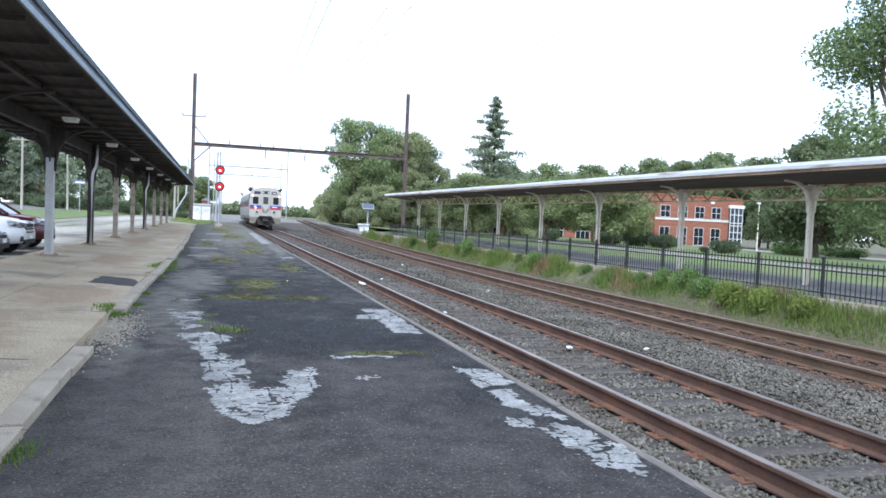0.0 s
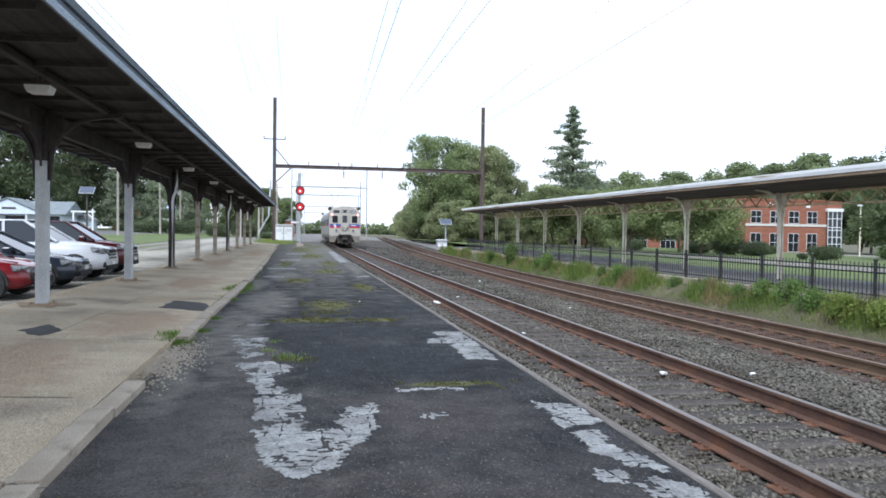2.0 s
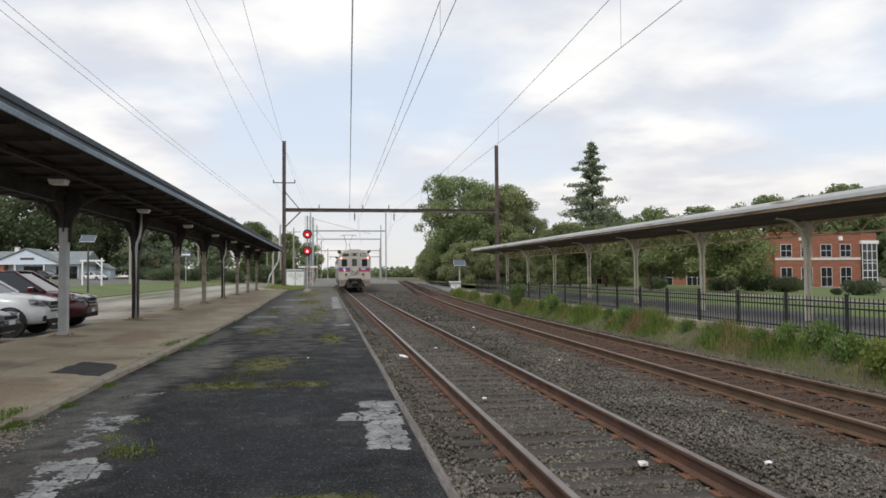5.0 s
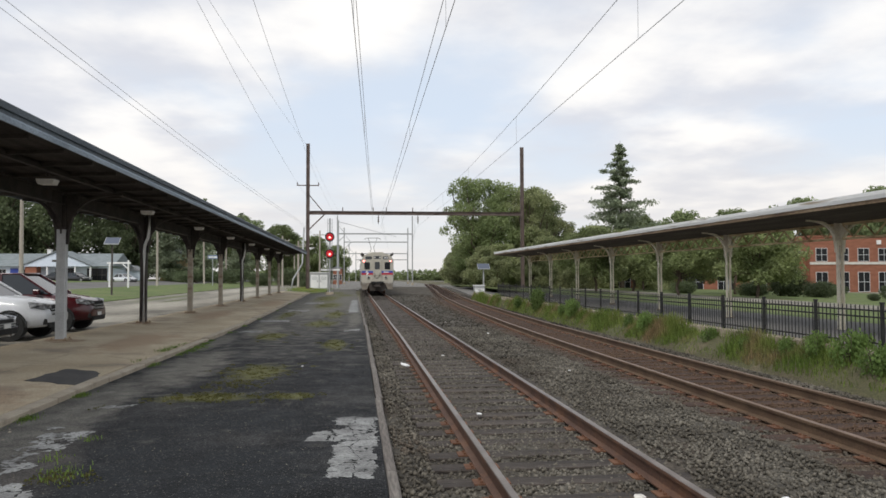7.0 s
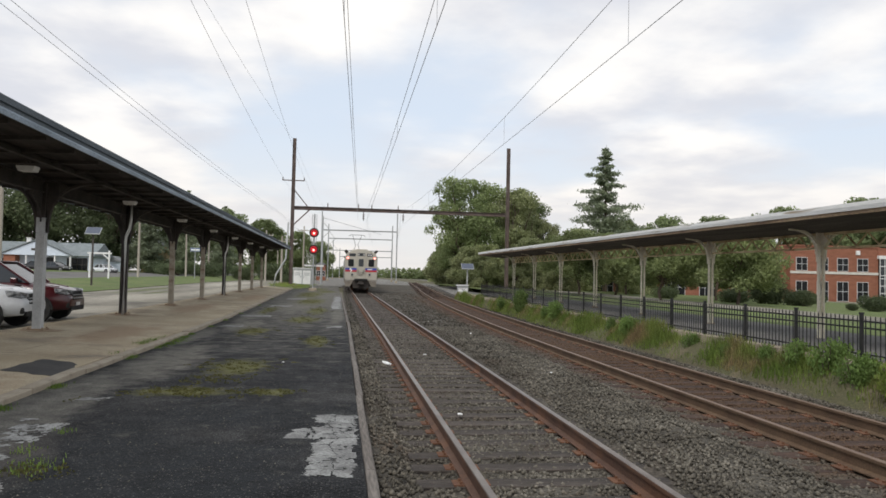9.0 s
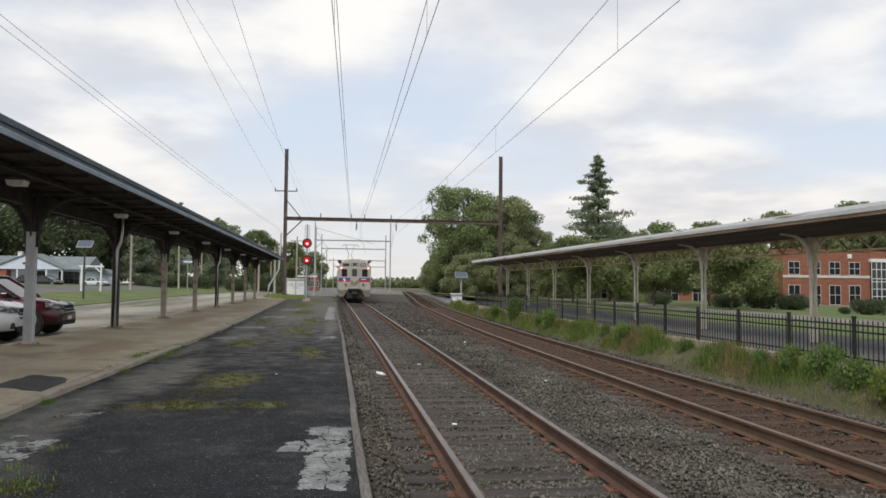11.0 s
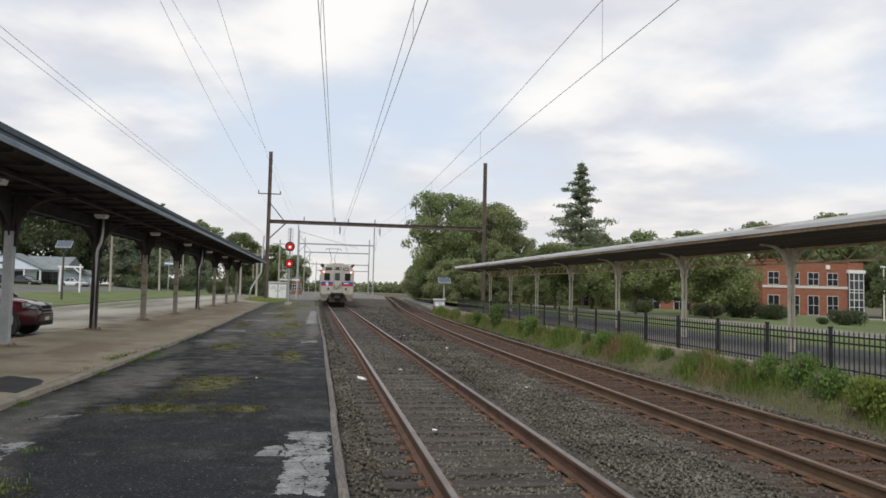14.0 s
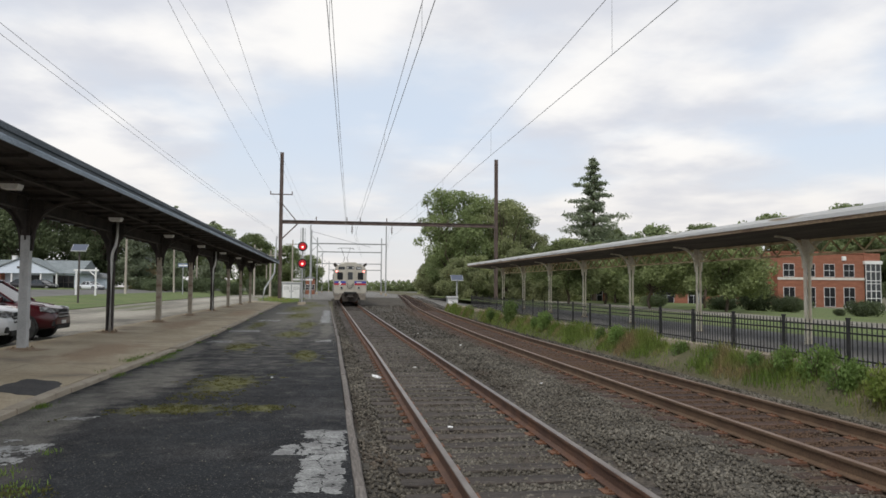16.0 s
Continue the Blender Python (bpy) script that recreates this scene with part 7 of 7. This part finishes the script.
def build_blades(name, spots, label, mat, seed, width=0.006):
    """spots: arrays of base point and height; each a bent blade of two quads."""
    rng = np.random.default_rng(seed)
    base, h = spots
    n = len(base)
    a = rng.uniform(0, math.tau, n)
    side = np.stack([np.cos(a), np.sin(a), np.zeros(n)], 1) * width * rng.uniform(0.7, 1.6, (n, 1))
    lean = np.stack([np.cos(a + 1.57), np.sin(a + 1.57), np.zeros(n)], 1) * (h * rng.uniform(0.05, 0.5, n))[:, None]
    up = np.array([0, 0, 1.0])
    mid = base + up * (h * 0.6)[:, None] + lean * 0.4
    tip = base + up * (h * 0.95)[:, None] + lean
    v = np.stack([base - side, base + side, mid + side * 0.8, mid - side * 0.8, tip + side * 0.12, tip - side * 0.12], 1).reshape(-1, 3)
    f = np.concatenate([np.arange(n)[:, None] * 6 + np.array([0, 1, 2, 3]), np.arange(n)[:, None] * 6 + np.array([3, 2, 4, 5])])
    return tagged(new(name, raw_mesh(name, v, f, mat)), label, "grass", kind="stuff")


def fence_grass():
    rng = np.random.default_rng(5)
    n = 52000
    y = -4 + 62 * rng.random(n) ** 1.25
    x = 6.86 + 0.64 * rng.random(n) ** 0.75
    clump = np.array([noise.noise((a * 0.9, b * 0.55, 2)) for a, b in zip(x, y)])
    keep = 1.5 * clump + 0.3 * (x - 6.75) > rng.uniform(-0.85, 0.2, n)
    x, y, clump = x[keep], y[keep], clump[keep]
    z = np.array([ground_height(a, b) for a, b in zip(x, y)])
    h = (0.06 + 0.26 * np.clip(x - 6.75, 0, 1) + 0.32 * np.clip(clump, 0, 1)) * rng.uniform(0.5, 1.35, len(x))
    return np.stack([x, y, z - 0.02], 1), h


build_blades("weedy_grass", fence_grass(), "tall uneven weedy grass between track and fence", BLADE, 6, 0.007)


def tufts(spots, per, r, h, seed, zf):
    rng = np.random.default_rng(seed)
    b, hs = [], []
    for x, y, s in spots:
        m = int(per * s)
        px, py = x + rng.normal(size=m) * r * s, y + rng.normal(size=m) * r * 1.6 * s
        for a, c in zip(px, py):
            b.append((a, c, zf(a, c)))
            hs.append(h * rng.uniform(0.4, 1.3))
    return np.array(b), np.array(hs)


def plat_z(x, y):
    return (walk_z(x, y) if x < kerb_x(y) - 0.2 else 0.05 + grade(y)) - 0.01


kerb_spots = [(kerb_x(y) + dx, y, s) for y, dx, s in ((3.2, -0.02, 0.6), (5.0, 0.02, 0.7), (11.3, -0.1, 0.8), (11.7, -0.2, 1.1), (12.6, 0.04, 0.6), (14.3, 0.04, 0.7), (17.9, -0.02, 0.9), (19.9, -0.1, 1.3), (20.6, -0.05, 1.5), (21.4, 0.0, 1.2), (22.3, 0.03, 0.7), (23.2, 0.03, 0.5), (26, 0.03, 0.6), (29, 0.03, 0.5), (33, 0.0, 0.6), (40, 0.0, 0.6), (48, 0, 0.8))]
build_blades("kerb_grass", tufts(kerb_spots, 620, 0.11, 0.05, 7, plat_z), "small green grass tufts along the kerb", FRESH_BLADE, 8, 0.004)
lot_spots = [(-6.4 + 0.6 * math.sin(3 * k), 72 + 1.1 * k, 2.2) for k in range(14)]
build_blades("verge_grass", tufts(lot_spots, 220, 0.40, 0.06, 17, lambda x, y: max(0.12, plat_z(x, y)) + (grade(y) if y > 60 else 0)), "green grass tufts at the end of the walkway", BLADE, 18, 0.01)
flat_patch("grass_patch", [(-8.4, 73), (-5.9, 70), (-4.6, 76), (-4.4, 95), (-9.5, 96)], lambda x, y: 0.075 + grade(y) * 1.0 + 0.12 * max(0, min(1, (y - 73) / 6)), GRASS, "bright green grass patch at the platform's end", "lawn", 3, "structure")


def moss_spots():
    rng = np.random.default_rng(9)
    out = []
    for x, y, rx, ry, n in ((-3.3, 13.9, 0.75, 0.35, 70), (-2.2, 13.9, 0.45, 0.25, 30), (-3.0, 16.8, 0.6, 0.9, 60), (-3.1, 15.2, 0.4, 0.7, 40), (-3.7, 24.5, 0.5, 1.3, 50), (-1.85, 21.8, 0.35, 1.5, 45), (-3.9, 58, 0.7, 5, 70), (-3.2, 46, 0.6, 4, 60), (-2.2, 36, 0.5, 3, 40),
                            (-3.7, 9.9, 0.22, 0.2, 22), (-2.0, 8.2, 0.45, 0.12, 18), (-2.6, 30, 0.6, 2, 40), (-4.3, 36, 0.4, 3, 40)):
        for _ in range(n):
            out.append((x + rx * rng.normal() * 0.6, y + ry * rng.normal() * 0.6, rng.uniform(0.3, 0.8)))
    return out


build_blades("moss", tufts(moss_spots(), 26, 0.055, 0.018, 10, lambda x, y: 0.052 + grade(y)), "yellow-green moss and low weeds in the asphalt", MOSS, 11, 0.011)
build_blades("platform_weeds", tufts([(-3.66, 9.95, 1.0), (-3.8, 10.1, 0.8), (-4.0, 10.6, 0.7), (-3.95, 11.4, 0.6)], 70, 0.09, 0.04, 12, lambda x, y: 0.052), "small green weeds growing through the asphalt", FRESH_BLADE, 13, 0.004)


# ---- loose bits ----
def litter(name, x, y, z, s, seed, mat, label):
    rng = random.Random(seed)
    bm = bmesh.new()
    bmesh.ops.create_icosphere(bm, subdivisions=1, radius=s)
    for v in bm.verts:
        v.co = Vector((v.co.x * 1.5, v.co.y, v.co.z * 0.5)) * rng.uniform(0.7, 1.2)
    ob = tagged(part(name, bm, mat), label, "litter", "litter")
    ob.matrix_basis = pose(x, y, z, rng.uniform(-15, 15), rng.uniform(-15, 15), rng.uniform(0, 360))
    return ob


litter("crumpled_paper", -0.29, 18.1, -0.05, 0.075, 1, WHITE, "crumpled white paper by the rail")
litter("crumpled_paper", 1.12, 9.4, -0.13, 0.06, 2, STONE_BAND, "pale scrap of litter between the rails")
for k, (x, y) in enumerate(((2.3, 9.2), (3.0, 27.0), (2.9, 17.4), (5.9, 28.0), (0.75, 20.5), (0.4, 13.2), (2.3, 33), (-2.27, 17.3))):
    litter("pale_stone", x, y, -0.13 if x > -1 else 0.062, 0.035 if x > -1 else 0.022, 10 + k, WHITE, "single white stone on the ballast" if x > -1 else "single white stone on the asphalt")


# ---- ties and ballast stones ----
def build_ties(track, xc, far_from, wood):
    rng = random.Random(int(xc * 10))
    meshes = []
    for k in range(5):
        bm = bmesh.new()
        box(bm, -1.28, 1.28, -0.11, 0.11, -0.20, 0, 0.012)
        for v in bm.verts:
            v.co += Vector((0.02 * noise.noise(v.co * 3 + Vector((k, 0, 0))), 0.012 * noise.noise(v.co * 4 + Vector((0, k, 0))), 0.01 * noise.noise(v.co * 5)))
        meshes.append(mesh_of("tie", bm, wood))
    bm = bmesh.new()
    for s in (-0.752, 0.752):
        box(bm, s - 0.17, s + 0.17, -0.09, 0.09, 0.0, 0.014)
        for a in (-0.1, 0.1):
            for b in (-0.05, 0.05):
                box(bm, s + a - 0.012, s + a + 0.012, b - 0.012, b + 0.012, 0.01, 0.035)
    plate = mesh_of("tie_plates", bm, RUST_IRON)
    y = -6.0
    i = 0
    while y < far_from:
        t = new("tie", rng.choice(meshes))
        t.parent = track
        t.matrix_basis = pose(line_x(xc, y) + rng.uniform(-0.05, 0.05), y, -0.176 + rng.uniform(-0.008, 0.004) + grade(y), 0, rng.uniform(-0.3, 0.3), rng.uniform(-1.2, 1.2))
        p = new("tie_plates", plate)
        p.parent = track
        p.matrix_basis = pose(line_x(xc, y), y, -0.178 + grade(y))
        y += 0.54 + rng.uniform(-0.03, 0.03)
        i += 1
    bm = bmesh.new()
    while y < 180:
        x = line_x(xc, y)
        box(bm, x - 1.28, x + 1.28, y - 0.11, y + 0.11, -0.3 + grade(y), -0.178 + grade(y))
        y += 0.54
    tagged(part("far_ties", bm, wood, track), kind="stuff")


build_ties(track_near, 0.7525, 60, TIE)
build_ties(track_far, 4.8225, 60, TIE_RUST)


def build_stones(name, n, x0, x1, y0, y1, size, seed, power=1.6, label="loose grey crushed ballast stones"):
    rng = np.random.default_rng(seed)
    y = y0 + (y1 - y0) * rng.random(n) ** power
    x = rng.uniform(x0, x1, n)
    ok = np.ones(n, bool)
    for xr in (0.0, 1.505, 4.085, 5.56):
        ok &= np.abs(x - xr) > 0.10
    x, y = x[ok], y[ok]
    n = len(x)
    z = np.full(n, -0.178)
    z[(x > 1.9) & (x < 3.35)] += 0.03
    z[x < -0.55] += 0.10
    z += np.clip((y - 30) * 0.004, 0, 0.24) - np.clip(x - 6.4, 0, 1) * 0.12 + rng.uniform(-0.012, 0.02, n)
    # between the rails the stones lie a little under the ties' tops
    inner = ((x > -0.5) & (x < 2.0)) | ((x > 3.45) & (x < 6.2))
    z[inner] -= 0.023
    u = np.clip((x - 1.9) / 1.6, 0, 1)
    near, far = (np.array([line_x(q, t) - q for t in y]) for q in (2.9, 4.9))
    x = x + near * (1 - u) + far * u
    base = np.array([(1, 0, 0), (-1, 0, 0), (0, 1, 0), (0, -1, 0), (0, 0, 1), (0, 0, -1)], float)
    tri = np.array([(0, 2, 4), (2, 1, 4), (1, 3, 4), (3, 0, 4), (2, 0, 5), (1, 2, 5), (3, 1, 5), (0, 3, 5)])
    s = size * rng.uniform(0.45, 1.25, (n, 1, 3)) * rng.uniform(0.7, 1.3, (n, 1, 1))
    v = base[None] * s + rng.normal(size=(n, 6, 3)) * size * 0.14
    q = rng.normal(size=(n, 4))
    q /= np.linalg.norm(q, axis=1)[:, None]
    w, a, b, c = q.T
    rot = np.stack([np.stack([1 - 2 * (b * b + c * c), 2 * (a * b - c * w), 2 * (a * c + b * w)], 1), np.stack([2 * (a * b + c * w), 1 - 2 * (a * a + c * c), 2 * (b * c - a * w)], 1), np.stack([2 * (a * c - b * w), 2 * (b * c + a * w), 1 - 2 * (a * a + b * b)], 1)], 1)
    v = np.einsum("nij,nkj->nki", rot, v) + np.stack([x, y, z], 1)[:, None]
    f = (tri[None] + (np.arange(n) * 6)[:, None, None]).reshape(-1, 3)
    return tagged(new(name, raw_mesh(name, v.reshape(-1, 3), f, STONE)), label, "ballast", kind="stuff")


build_stones("ballast_stones", 98000, -0.86, 6.75, 3.0, 30, 0.025, 1, 1.7)
build_stones("far_ballast_stones", 22000, -0.86, 6.75, 20, 75, 0.036, 2, 1.9)


def build_gravel():
    rng = np.random.default_rng(3)
    n = 1800
    y = 10.0 + 1.1 * rng.normal(size=n) * 0.7
    x = np.array([kerb_x(t) for t in y]) - 0.02 + 0.16 * rng.normal(size=n)
    s = 0.014 * rng.uniform(0.5, 1.6, n)
    base = np.array([(1, 0, 0), (-0.6, 0.8, 0), (-0.6, -0.8, 0), (0, 0, 0.8)])
    v = base[None] * s[:, None, None] + np.stack([x, y, np.full(n, 0.058)], 1)[:, None]
    f = (np.array([(0, 1, 3), (1, 2, 3), (2, 0, 3)])[None] + (np.arange(n) * 4)[:, None, None]).reshape(-1, 3)
    return tagged(new("gravel", raw_mesh("gravel", v.reshape(-1, 3), f, KERB)), "pale gravel in a gap of the kerb", "gravel", kind="stuff")


build_gravel()


def build_grit():
    """Loose pale grit strewn over the asphalt."""
    rng = np.random.default_rng(23)
    n = 3000
    y = 2.5 + 32 * rng.random(n) ** 1.8
    x = rng.uniform(-5.0, -1.05, n)
    s = 0.0042 * rng.uniform(0.4, 2.0, n) * (1 + y / 40)
    base = np.array([(1, 0, 0), (-0.6, 0.8, 0), (-0.6, -0.8, 0), (0, 0, 0.8)])
    v = base[None] * s[:, None, None] + np.stack([x, y, np.full(n, 0.0555)], 1)[:, None]
    f = (np.array([(0, 1, 3), (1, 2, 3), (2, 0, 3)])[None] + (np.arange(n) * 4)[:, None, None]).reshape(-1, 3)
    return tagged(new("grit", raw_mesh("grit", v.reshape(-1, 3), f, STONE)), "loose pale grit strewn over the asphalt", "gravel", kind="stuff")


build_grit()
